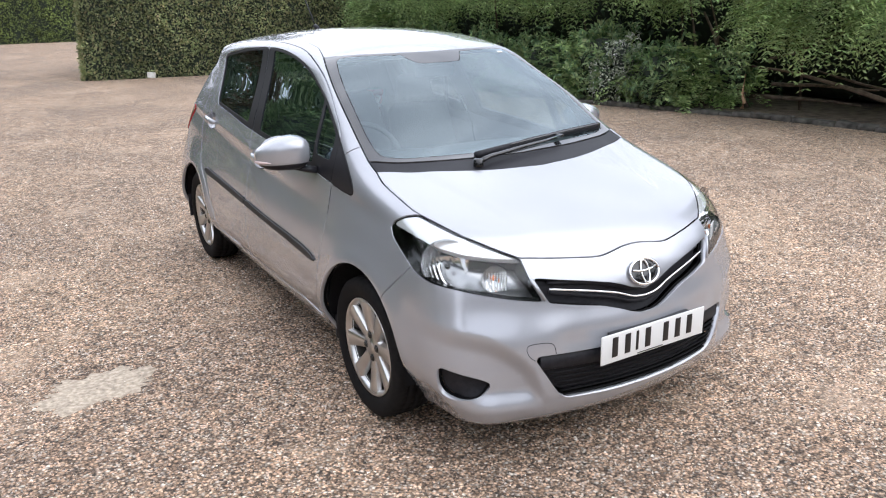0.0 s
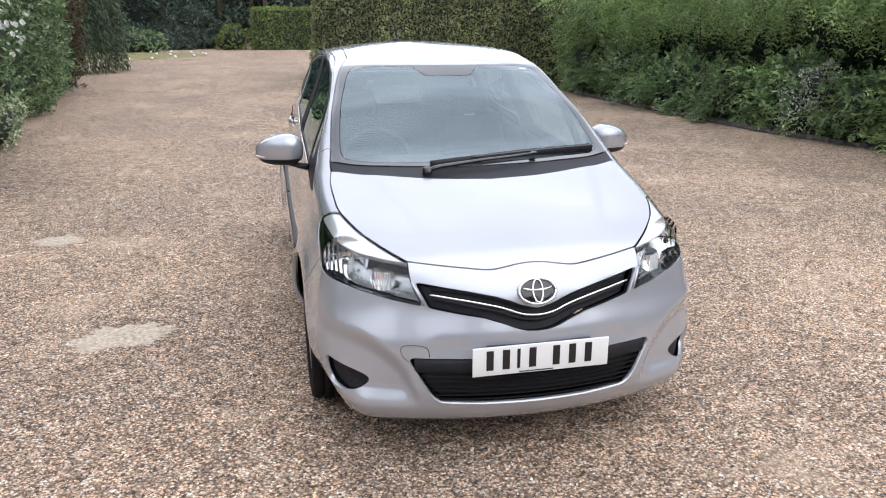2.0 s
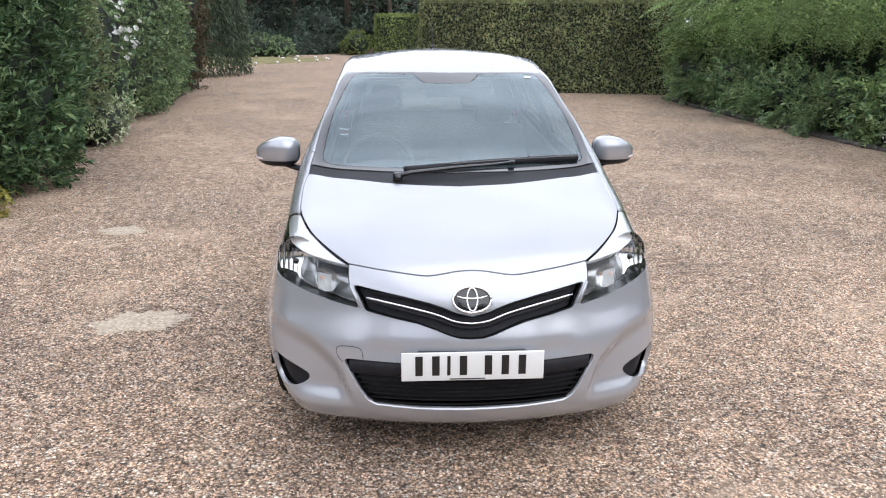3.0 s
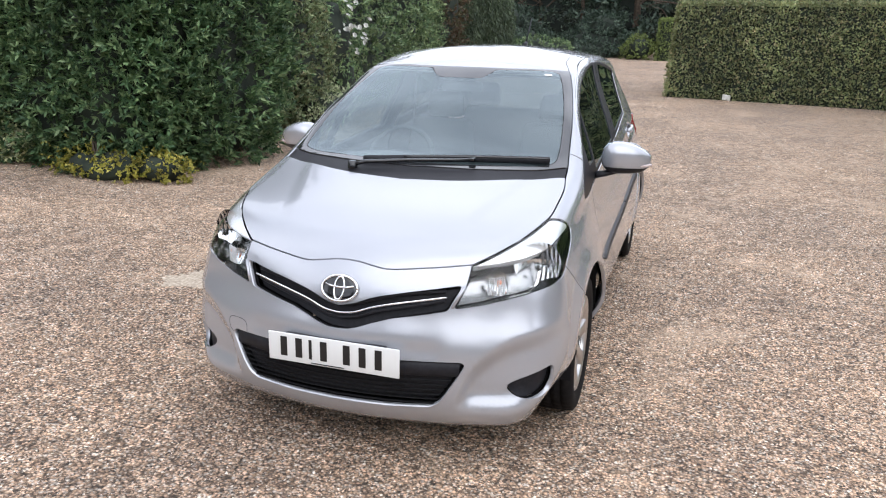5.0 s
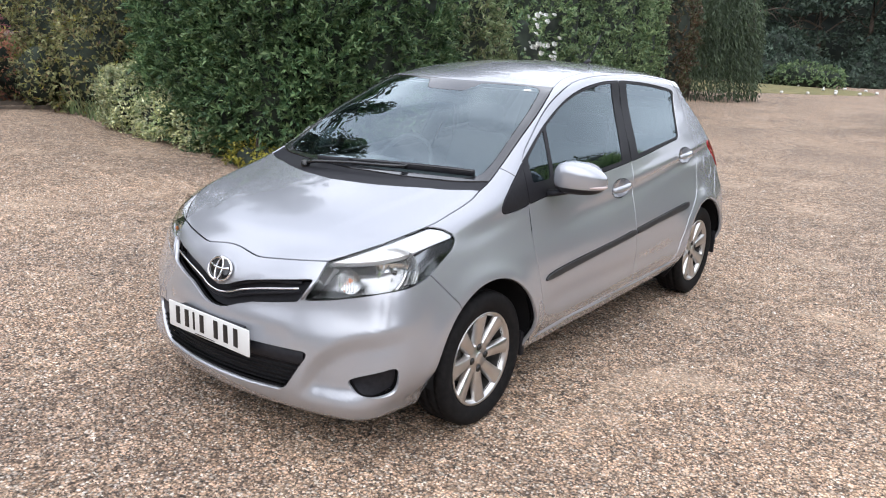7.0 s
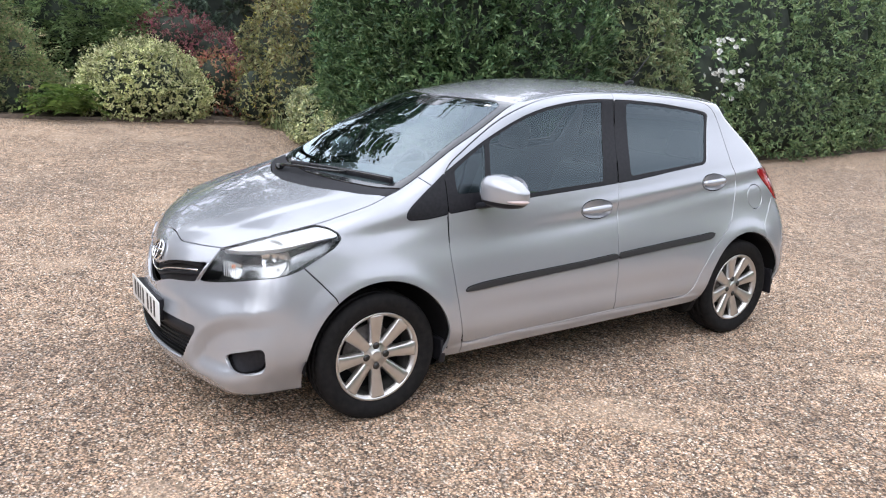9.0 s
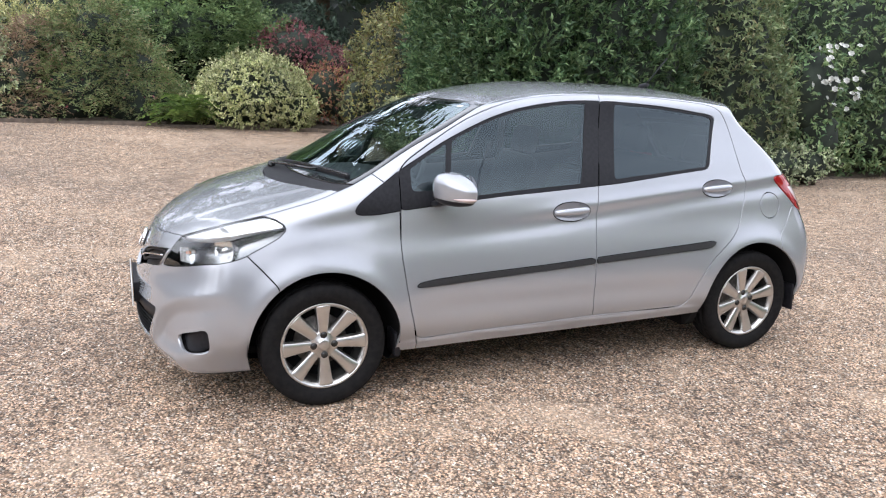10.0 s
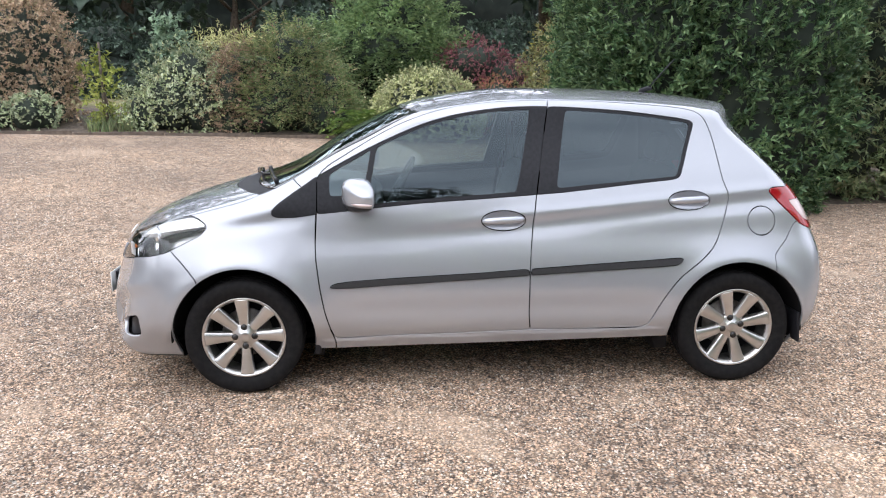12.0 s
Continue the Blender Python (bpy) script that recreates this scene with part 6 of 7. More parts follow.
def clipped_hedge(name, label, corners, height, mat, length, width, density, seed, batter=0.10, group="", core_in=0.10, lump=0.02):
    """A hedge cut to flat, slightly leaning faces over a four-cornered plan."""
    rng = np.random.default_rng(seed)
    plan = [np.array(c, float) for c in corners]
    mid = sum(plan) / 4
    low = [np.array([*c, gz(*c)]) for c in plan]
    high = [np.array([*(c + unit(mid - c) * batter), gz(*c) + height]) for c in plan]
    x, y = mid
    shift = np.array([x, y, gz(x, y)])
    ob = tagged(empty(name, Matrix.Translation(shift)), label, "hedge", group)
    quads = [(low[k], low[(k + 1) % 4], high[(k + 1) % 4], high[k]) for k in range(4)] + [tuple(high)]
    ps, ns = [], []
    centre = sum(low) / 4 + np.array([0, 0, height / 2])
    for a, b, c, d in quads:
        nrm = unit(np.cross(b - a, d - a))
        if nrm @ (a - centre) < 0:
            nrm = -nrm
        area = np.linalg.norm(np.cross(b - a, d - a))
        n = int(area * density)
        s, t = rng.random((n, 1)), rng.random((n, 1))
        p = (a * (1 - s) + b * s) * (1 - t) + (d * (1 - s) + c * s) * t
        ps.append(p)
        ns.append(np.repeat(nrm[None], n, 0))
    pos, nor = np.concatenate(ps), np.concatenate(ns)
    pos = wobble(pos, nor, 0.5, lump * 1.6, seed + 1)
    pos = wobble(pos, nor, 0.16, lump, seed + 2)
    pos = pos - nor * (0.07 * rng.random(len(pos)))[:, None]
    way = nor * 0.45 + rng.normal(0, 0.6, pos.shape)
    v, f = leaves_at(rng, pos - shift, way, nor + rng.normal(0, 0.6, pos.shape) + np.array([0, 0, 0.4]), length, width)
    quick_mesh("foliage", v, f, mat, ob)
    # plain solid core, the shade inside the hedge put into its colour
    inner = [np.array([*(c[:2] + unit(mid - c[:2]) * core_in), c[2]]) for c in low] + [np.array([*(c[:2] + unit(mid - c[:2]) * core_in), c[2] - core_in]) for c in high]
    link_mesh("shade_core", np.array(inner) - shift, [(0, 1, 5, 4), (1, 2, 6, 5), (2, 3, 7, 6), (3, 0, 4, 7), (4, 5, 6, 7)], CORE_SHADE, ob, "dark solid core standing for the shade inside the hedge", smooth=False)
    return ob

# ---- clipped hedges behind the car ----
clipped_hedge("clipped_hedge", "tall olive-green clipped hedge with flat leaning faces", [(0.30, 16.10), (6.9, 14.55), (7.8, 18.5), (1.2, 20.0)], 2.28, L_CLIPPED, 0.064, 0.038, 1250, 21, 0.14, "clipped hedges")
clipped_hedge("clipped_hedge", "bright green clipped hedge across the far drive", [(-1.35, 40.0), (9.0, 39.6), (9.0, 43.0), (-1.0, 43.2)], 2.2, L_FRESH, 0.090, 0.060, 470, 22, 0.08, "clipped hedges", 0.15, 0.04)
shrub("rounded_bush", "yellow-green rounded bush beside the far hedge", "shrub", [(-2.2, 40.8, 0.6, 0.75, 0.7, 0.75), (-2.7, 41.2, 0.4, 0.6, 0.6, 0.6)], L_FRESH, 0.11, 0.06, 260, 23)
shrub("low_bush", "low bright green bush on the edge of the far wood", "shrub", [(-7.4, 38.0, 0.45, 1.3, 0.8, 0.75), (-6.3, 38.2, 0.4, 0.8, 0.7, 0.6), (-8.6, 38.4, 0.35, 0.8, 0.7, 0.6)], L_EVERGREEN, 0.14, 0.06, 180, 24)

# ---- hedge row along the other edge of the drive ----
shrub("laurel_hedge", "dense glossy dark green laurel hedge", "hedge", [(-5.60, 3.25, 1.9, 1.85, 1.42, 2.35), (-4.60, 3.60, 1.5, 0.95, 1.10, 1.7), (-5.3, 2.6, 1.2, 1.35, 0.75, 1.25), (-6.75, 3.3, 1.9, 0.95, 1.2, 2.2)], L_LAUREL, 0.080, 0.028, 2700, 31, 3.4, 0.86, 0.20, (0.36, 0.17), -0.2, 0.9, "", (), 4, tuft=8, splay=0.55)
shrub("yellow_creeper", "low yellow-green creeper at the foot of the laurel", "shrub", [(-4.55, 1.92, 0.16, 0.50, 0.26, 0.20), (-4.00, 2.15, 0.14, 0.35, 0.25, 0.18)], L_YELLOW, 0.035, 0.022, 2200, 32, stems=1)
shrub("olive_shrub", "olive-brown evergreen shrub with narrow leaves", "shrub", [(-4.95, 5.95, 1.6, 0.80, 0.85, 1.75), (-4.75, 6.4, 1.0, 0.60, 0.65, 1.05), (-5.0, 5.3, 0.8, 0.6, 0.5, 0.8)], L_OLIVE, 0.085, 0.028, 900, 33, jitter=0.25, lump=(0.45, 0.16))
shrub("grey_undershrub", "grey-green low shrub under the hedge", "shrub", [(-4.45, 6.6, 0.32, 0.42, 0.55, 0.38), (-4.55, 7.4, 0.30, 0.35, 0.45, 0.34)], L_PALE, 0.05, 0.022, 900, 34, stems=1)
rose = shrub("white_rose", "climbing rose with open white flowers", "rose", [(-4.62, 7.45, 1.35, 0.38, 0.48, 0.80), (-4.55, 7.6, 0.7, 0.30, 0.40, 0.5)], L_UNDER, 0.07, 0.035, 420, 35, jitter=0.2)
rose_rng = np.random.default_rng(36)
for k in range(36):
    px, py, pz = -4.24 + rose_rng.normal(0, 0.07), 7.05 + 0.95 * rose_rng.random(), 1.02 + 1.1 * rose_rng.random() ** 0.9
    bm = bmesh.new()
    for ring, count, tilt, size in ((0, 6, 0.25, 0.050), (1, 5, 0.75, 0.038), (2, 4, 1.2, 0.025)):
        for j in range(count):
            a = 2 * math.pi * (j + 0.4 * ring) / count
            d = Vector((math.cos(a) * math.cos(tilt), math.sin(a) * math.cos(tilt), math.sin(tilt)))
            t = Vector((-math.sin(a), math.cos(a), 0))
            c = Vector((0, 0, 0.004 * ring))
            bm.faces.new([bm.verts.new(c), bm.verts.new(c + d * size * 0.6 - t * size * 0.45), bm.verts.new(c + d * size), bm.verts.new(c + d * size * 0.6 + t * size * 0.45)])
    ob = part("flower", bm, PETAL, rose, "open white rose")
    ob.matrix_basis = Matrix.Translation(Vector((px, py, pz)) - rose.matrix_basis.translation) @ pose(0, 0, 0, rose_rng.uniform(-35, 35), 55 + rose_rng.uniform(-30, 30), rose_rng.uniform(-40, 40))
shrub("evergreen_hedge", "loose dark evergreen hedge beside the drive", "hedge", [(-5.75, 9.4, 1.7, 1.05, 1.7, 1.95), (-5.85, 12.0, 1.8, 1.15, 1.8, 2.1), (-5.4, 10.4, 0.9, 0.85, 2.2, 1.0), (-5.9, 14.0, 1.6, 0.95, 1.0, 1.9)], L_EVERGREEN, 0.09, 0.038, 750, 37, 2.7, jitter=0.25, lump=(0.6, 0.14))
shrub("copper_shrub", "brown-leaved tall shrub beside the drive", "shrub", [(-5.95, 16.6, 2.0, 0.85, 0.9, 2.1), (-5.8, 16.2, 1.0, 0.7, 0.8, 1.1), (-6.4, 17.2, 2.6, 0.7, 0.8, 1.6)], L_COPPER, 0.085, 0.038, 700, 38, jitter=0.3, lump=(0.5, 0.2))
willow = tagged(empty("weeping_tree", Matrix.Translation((-7.35, 22.3, gz(-7.35, 22.3))) @ Matrix.Scale(1.25, 4)), "small weeping tree with hanging dark green strands", "tree")
w_rng = np.random.default_rng(39)
part("trunk", tube([(0, 0, -0.1), (0.05, 0.05, 1.0), (0.0, 0.0, 2.2), (0.1, 0.0, 3.6)], [0.12, 0.10, 0.08, 0.03], 9), BARK, willow)
w_pos, w_way = [], []
for k in range(900):
    a, r = w_rng.uniform(0, 2 * math.pi), 1.75 * math.sqrt(w_rng.random())
    top = 3.9 - 0.55 * r * r + w_rng.normal(0, 0.2)
    for z in np.arange(max(0.12, top - w_rng.uniform(1.4, 4.0)), top, 0.09):
        w_pos.append((r * math.cos(a) * (1.08 - 0.03 * z), r * math.sin(a) * (1.08 - 0.03 * z), z))
        w_way.append((math.cos(a) * 0.4, math.sin(a) * 0.4, -0.9))
w_pos, w_way = np.array(w_pos), np.array(w_way)
v, f = leaves_at(w_rng, w_pos + w_rng.normal(0, 0.03, w_pos.shape), w_way + w_rng.normal(0, 0.35, w_way.shape), w_rng.normal(0, 1, w_way.shape), 0.12, 0.032)
quick_mesh("crown", v, f, L_WEEPING, willow, "hanging leafy strands")

# pale block at the foot of the clipped hedge
tagged(part("pale_block", soft_box(0.19, 0.10, 0.13, 0.012, pose(1.80, 15.78, 0.07, 0, 6, -13)), WHITE_STONE), "small pale stone block at the foot of the clipped hedge", "block")

# whitewashed stones along the lawn
stone_rng = random.Random(41)
for x, y in ((-7.9, 27.3), (-7.0, 28.5), (-6.1, 29.5), (-5.3, 30.3), (-4.5, 31.4), (-3.8, 32.5), (-3.4, 33.9), (-3.6, 35.2), (-4.2, 36.1), (-5.2, 36.8), (-6.2, 37.2), (-7.4, 37.4), (-4.9, 33.4), (-5.6, 34.3)):
    r = stone_rng.uniform(0.05, 0.085)
    bm = bmesh.new()
    bmesh.ops.create_icosphere(bm, subdivisions=2, radius=r)
    for vert in bm.verts:
        vert.co *= 1 + 0.22 * noise.noise(vert.co * 9 + Vector((x, y, 0)))
        vert.co.z *= 0.75
    bm.transform(Matrix.Translation((x, y, gz(x, y) + 0.03 + r * 0.55)) @ pose(0, 0, 0, 0, 0, stone_rng.uniform(0, 180)))
    tagged(part("white_stone", bm, WHITE_STONE), "whitewashed stone on the edge of the lawn", "stone", "stones along the lawn")

# ---- shrub bed beyond the drive ----
shrub("variegated_shrub", "domed cream and green variegated shrub", "shrub", [(-10.25, 0.18, 0.95, 0.95, 0.98, 0.70), (-10.1, -0.35, 0.75, 0.6, 0.5, 0.5), (-10.0, 0.75, 0.75, 0.6, 0.5, 0.48), (-10.1, 0.1, 1.2, 0.6, 0.55, 0.42)], L_VARIEGATED, 0.046, 0.024, 2200, 51, jitter=0.12, lump=(0.3, 0.09))
fern = tagged(empty("fern", Matrix.Translation((-9.85, -1.05, gz(-9.85, -1.05)))), "bright green arching fern beside the variegated shrub", "fern")
f_rng = np.random.default_rng(52)
n_f = 70
a = f_rng.uniform(0, 2 * math.pi, n_f)
v, f = fronds_at(f_rng, np.stack([0.12 * np.cos(a), 0.12 * np.sin(a), f_rng.uniform(0.05, 0.35, n_f)], 1), np.stack([np.cos(a), np.sin(a), f_rng.uniform(0.5, 1.6, n_f)], 1), np.tile([0, 0, 1.0], (n_f, 1)), 0.62, 11, 0.15, 0.042, 0.55)
quick_mesh("fronds", v, f, L_FERN, fern)
shrub("berry_shrub", "large mixed green shrub with red-tinged leaves", "shrub", [(-11.0, -2.45, 1.05, 1.00, 1.10, 0.95), (-10.55, -2.9, 0.85, 0.70, 0.60, 0.65), (-10.6, -1.70, 0.75, 0.70, 0.72, 0.62), (-11.0, -2.35, 1.92, 0.50, 0.58, 0.50), (-10.9, -2.9, 1.55, 0.50, 0.50, 0.48), (-10.8, -1.75, 1.30, 0.50, 0.52, 0.42)], L_BERRY, 0.052, 0.022, 800, 53, jitter=0.34, lump=(0.55, 0.34), sprigs=(0.03, 0.4), extra=((L_RED, 0.03, 0.045, 0.026), (L_COPPER, 0.08, 0.05, 0.022)), sprays=(L_BERRY, 0.20, 0.34, 0.072, 0.022, 0.35))
shrub("rosy_shrub", "pinkish-brown feathery shrub leaning on the large green one", "shrub", [(-10.55, -3.45, 1.10, 0.60, 0.48, 0.85), (-10.35, -3.45, 0.60, 0.50, 0.50, 0.50), (-10.75, -3.35, 1.65, 0.45, 0.42, 0.42)], L_ROSY, 0.048, 0.020, 800, 153, jitter=0.32, lump=(0.4, 0.26), sprigs=(0.03, 0.35), extra=((L_BERRY, 0.12, 0.05, 0.022),), sprays=(L_ROSY, 0.16, 0.30, 0.062, 0.019, 0.35), stems=2)
shrub("pale_shrub", "broad shrub with cream-edged leaves", "shrub", [(-10.45, -4.50, 1.02, 0.70, 0.66, 0.72), (-10.35, -4.95, 0.85, 0.50, 0.48, 0.50), (-10.35, -3.95, 0.95, 0.50, 0.48, 0.62), (-10.6, -4.25, 1.5, 0.45, 0.5, 0.55)], L_PALE, 0.058, 0.027, 1100, 54, jitter=0.3, lump=(0.4, 0.3), sprigs=(0.03, 0.4), extra=((L_VARIEGATED, 0.25, 0.055, 0.026),))
shrub("green_sapling", "slender green sapling rising out of the pale shrub", "shrub", [(-10.9, -4.65, 2.0, 0.32, 0.36, 0.62), (-10.9, -4.35, 1.7, 0.30, 0.32, 0.45)], L_BLUE, 0.10, 0.05, 560, 154, jitter=0.3, lump=(0.3, 0.2), core=False, stems=1)
shrub("lime_sapling", "yellow-green young shrub tied to a stake", "shrub", [(-10.3, -5.75, 1.38, 0.36, 0.40, 0.58), (-10.25, -5.65, 0.85, 0.34, 0.40, 0.42)], L_LIME, 0.085, 0.036, 330, 55, jitter=0.3, lump=(0.3, 0.14), core=False)
tagged(part("wooden_stake", tube([(-10.22, -5.72, gz(-10.22, -5.72) - 0.1), (-10.24, -5.72, gz(-10.22, -5.72) + 1.55)], 0.022, 7), TIMBER), "thin reddish wooden stake beside the young shrub", "stake")
shrub("low_pale_shrub", "low shrub with pale-edged leaves", "shrub", [(-10.0, -6.9, 0.85, 0.5, 0.50, 0.42), (-9.8, -7.5, 0.8, 0.4, 0.4, 0.36)], L_PALE, 0.06, 0.03, 700, 56)
shrub("tan_shrub", "tall dry brown shrub", "shrub", [(-11.2, -7.45, 1.7, 1.0, 0.95, 1.5), (-10.7, -7.0, 1.1, 0.6, 0.5, 0.8), (-11.3, -8.6, 1.6, 0.9, 0.9, 1.5)], L_TAN, 0.062, 0.030, 1200, 57, jitter=0.3, lump=(0.4, 0.26), sprigs=(0.02, 0.3))
shrub("round_leaf_tree", "broad dark green shrub rising behind the bed", "shrub", [(-13.2, -0.6, 1.9, 1.3, 1.35, 1.25), (-13.0, 0.4, 1.5, 1.0, 0.9, 0.9), (-13.3, -1.5, 1.6, 1.0, 0.9, 0.9), (-13.2, -0.3, 2.7, 0.9, 0.9, 0.8)], L_TREE, 0.085, 0.034, 620, 58, jitter=0.4, lump=(0.75, 0.50), sprigs=(0.02, 0.45), extra=((L_FRESH, 0.05, 0.11, 0.045),), sprays=(L_TREE, 0.13, 0.42, 0.115, 0.036, 0.40))
shrub("red_shrub", "dark red-leaved maple shrub", "shrub", [(-12.2, 1.25, 1.75, 0.65, 0.75, 0.55), (-12.1, 1.9, 1.45, 0.55, 0.6, 0.5), (-12.3, 0.8, 1.4, 0.5, 0.5, 0.5)], L_RED, 0.055, 0.022, 1100, 59, jitter=0.25, lump=(0.35, 0.15))
shrub("pink_shrub", "pinkish-bronze shrub beside the variegated dome", "shrub", [(-10.6, 1.55, 0.95, 0.45, 0.45, 0.62), (-10.5, 1.95, 0.7, 0.4, 0.4, 0.4)], L_PINK, 0.05, 0.022, 900, 60, jitter=0.2)
shrub("brown_shrub", "bronze-green shrub at the end of the laurel hedge", "shrub", [(-9.5, 3.2, 1.5, 0.85, 0.95, 1.4), (-9.2, 2.5, 0.9, 0.7, 0.6, 0.9), (-8.2, 3.2, 1.0, 0.7, 0.6, 1.1), (-10.6, 2.9, 1.3, 0.9, 0.9, 1.3), (-9.7, 1.95, 0.8, 0.45, 0.4, 0.55)], L_BRONZE, 0.065, 0.028, 900, 61, jitter=0.3, lump=(0.4, 0.18), extra=((L_YELLOW, 0.10, 0.06, 0.02), (L_COPPER, 0.10, 0.07, 0.03)))
shrub("small_variegated_shrub", "small cream-leaved shrub at the corner of the bed", "shrub", [(-7.45, 2.15, 0.62, 0.60, 0.45, 0.50), (-6.6, 2.15, 0.46, 0.6, 0.40, 0.40), (-5.9, 2.15, 0.38, 0.45, 0.34, 0.34)], L_PALE, 0.042, 0.021, 2600, 62, stems=2, extra=((L_VARIEGATED, 0.65, 0.045, 0.022),))


def blade_clump(name, label, x, y, count, height, spread, mat, seed):
    """Tall grass: narrow bent blades."""
    rng = np.random.default_rng(seed)
    ob = tagged(empty(name, Matrix.Translation((x, y, gz(x, y)))), label, "grass")
    r, a = spread * np.sqrt(rng.random(count)), rng.uniform(0, 2 * math.pi, count)
    base = np.stack([r * np.cos(a), r * np.sin(a), np.full(count, -0.02)], 1)
    lean = np.stack([rng.normal(0, 0.22, count), rng.normal(0, 0.22, count), np.ones(count)], 1)
    h = height * rng.uniform(0.5, 1.15, count)[:, None]
    side = unit(np.cross(lean, rng.normal(0, 1, (count, 3)))) * 0.010
    mid, tip = base + lean * h * 0.55, base + lean * h + np.stack([lean[:, 0], lean[:, 1], np.zeros(count)], 1) * h * 0.5
    v = np.stack([base - side, base + side, mid + side * 0.8, mid - side * 0.8, tip], 1).reshape(-1, 3)
    k = np.arange(count)[:, None] * 5
    f = np.concatenate([k + [0, 1, 2], k + [0, 2, 3], k + [3, 2, 4]], 1).reshape(-1, 3)
    quick_mesh("blades", v, f, mat, ob)
    return ob


shrub("bamboo", "straw-yellow leafy bamboo rising behind the shrubs", "bamboo", [(-11.45, -3.95, 1.62, 0.50, 0.55, 0.62), (-11.5, -3.25, 1.72, 0.50, 0.55, 0.55), (-11.3, -4.45, 1.30, 0.45, 0.40, 0.50)], L_STRAW, 0.115, 0.020, 900, 63, jitter=0.3, lump=(0.35, 0.25), sprigs=(0.05, 0.5), tuft=5)
blade_clump("dry_grass", "olive-green grass on the edge of the bed", -9.15, 2.65, 500, 0.45, 0.6, L_OLIVE, 65)
blade_clump("dry_grass", "olive-green grass on the edge of the bed", -8.4, 2.5, 350, 0.30, 0.5, L_OLIVE, 66)
blade_clump("dry_grass", "green grass tuft among the bed shrubs", -10.0, -5.5, 260, 0.35, 0.45, L_OLIVE, 67)
blade_clump("dry_grass", "green grass tuft among the bed shrubs", -10.0, 2.4, 400, 0.5, 0.5, L_OLIVE, 68)
edge = [(-9.55, 2.3), (-9.62, 1.2), (-9.70, 0.2), (-9.75, -1.5), (-9.75, -3.0), (-9.60, -4.5), (-9.40, -6.0), (-9.25, -7.5), (-9.2, -9.0)]
for p, q in zip(edge, edge[1:]):
    mid, way = (np.array(p) + q) / 2, np.array(q) - p
    tagged(part("edging_board", soft_box(float(np.linalg.norm(way)) - 0.01, 0.03, 0.10, 0.006, pose(*mid, gz(*mid) + 0.005, 0, 0, math.degrees(math.atan2(way[1], way[0])))), TIMBER), "low timber edging of the shrub bed", "edging", "bed edging")

# ---- shrub bank on the car's left: climbers over a low stone edge ----
b_rng = np.random.default_rng(71)
kerb = [(6.02, 13.6), (6.02, 12.0), (6.05, 10.4), (6.12, 8.8), (6.22, 7.2), (6.38, 5.7), (6.70, 4.4), (6.98, 3.3), (7.20, 2.2), (7.28, 1.0), (7.26, -0.4)]
kerb_line = rounded(kerb, 12, False)
along, last = 0.0, np.array(kerb_line[0])
wall = tagged(empty("stone_edging", Matrix.Translation((6.4, 5.0, 0))), "low rough dark stone edging of the shrub bank", "edging")
for p in kerb_line[1:]:
    q = np.array(p)
    d = q - last
    if np.linalg.norm(d) < 0.16 + 0.10 * b_rng.random():
        continue
    size = float(np.linalg.norm(d))
    bm = soft_box(size * 0.96, 0.14 + 0.05 * b_rng.random(), 0.06 + 0.04 * b_rng.random(), 0.02, None, None, 2)
    for vert in bm.verts:
        vert.co += Vector([noise.noise(vert.co * 14 + Vector((q[0] * 7, q[1] * 7, k * 9.0))) * 0.018 for k in range(3)])
    mid = (q + last) / 2
    bm.transform(pose(mid[0] + 0.12 - 6.4, mid[1] - 5.0, 0.012 + 0.02 * b_rng.random(), b_rng.uniform(-4, 4), b_rng.uniform(-4, 4), math.degrees(math.atan2(d[1], d[0])) + b_rng.uniform(-5, 5)))
    part("stone", bm, STONE, wall)
    last = q
tagged(part("stone_wall", soft_box(0.28, 1.3, 0.75, 0.03, pose(6.75, 14.0, 0.36, 0, 0, 8)), STONE), "short rough stone wall at the end of the hedge", "wall")


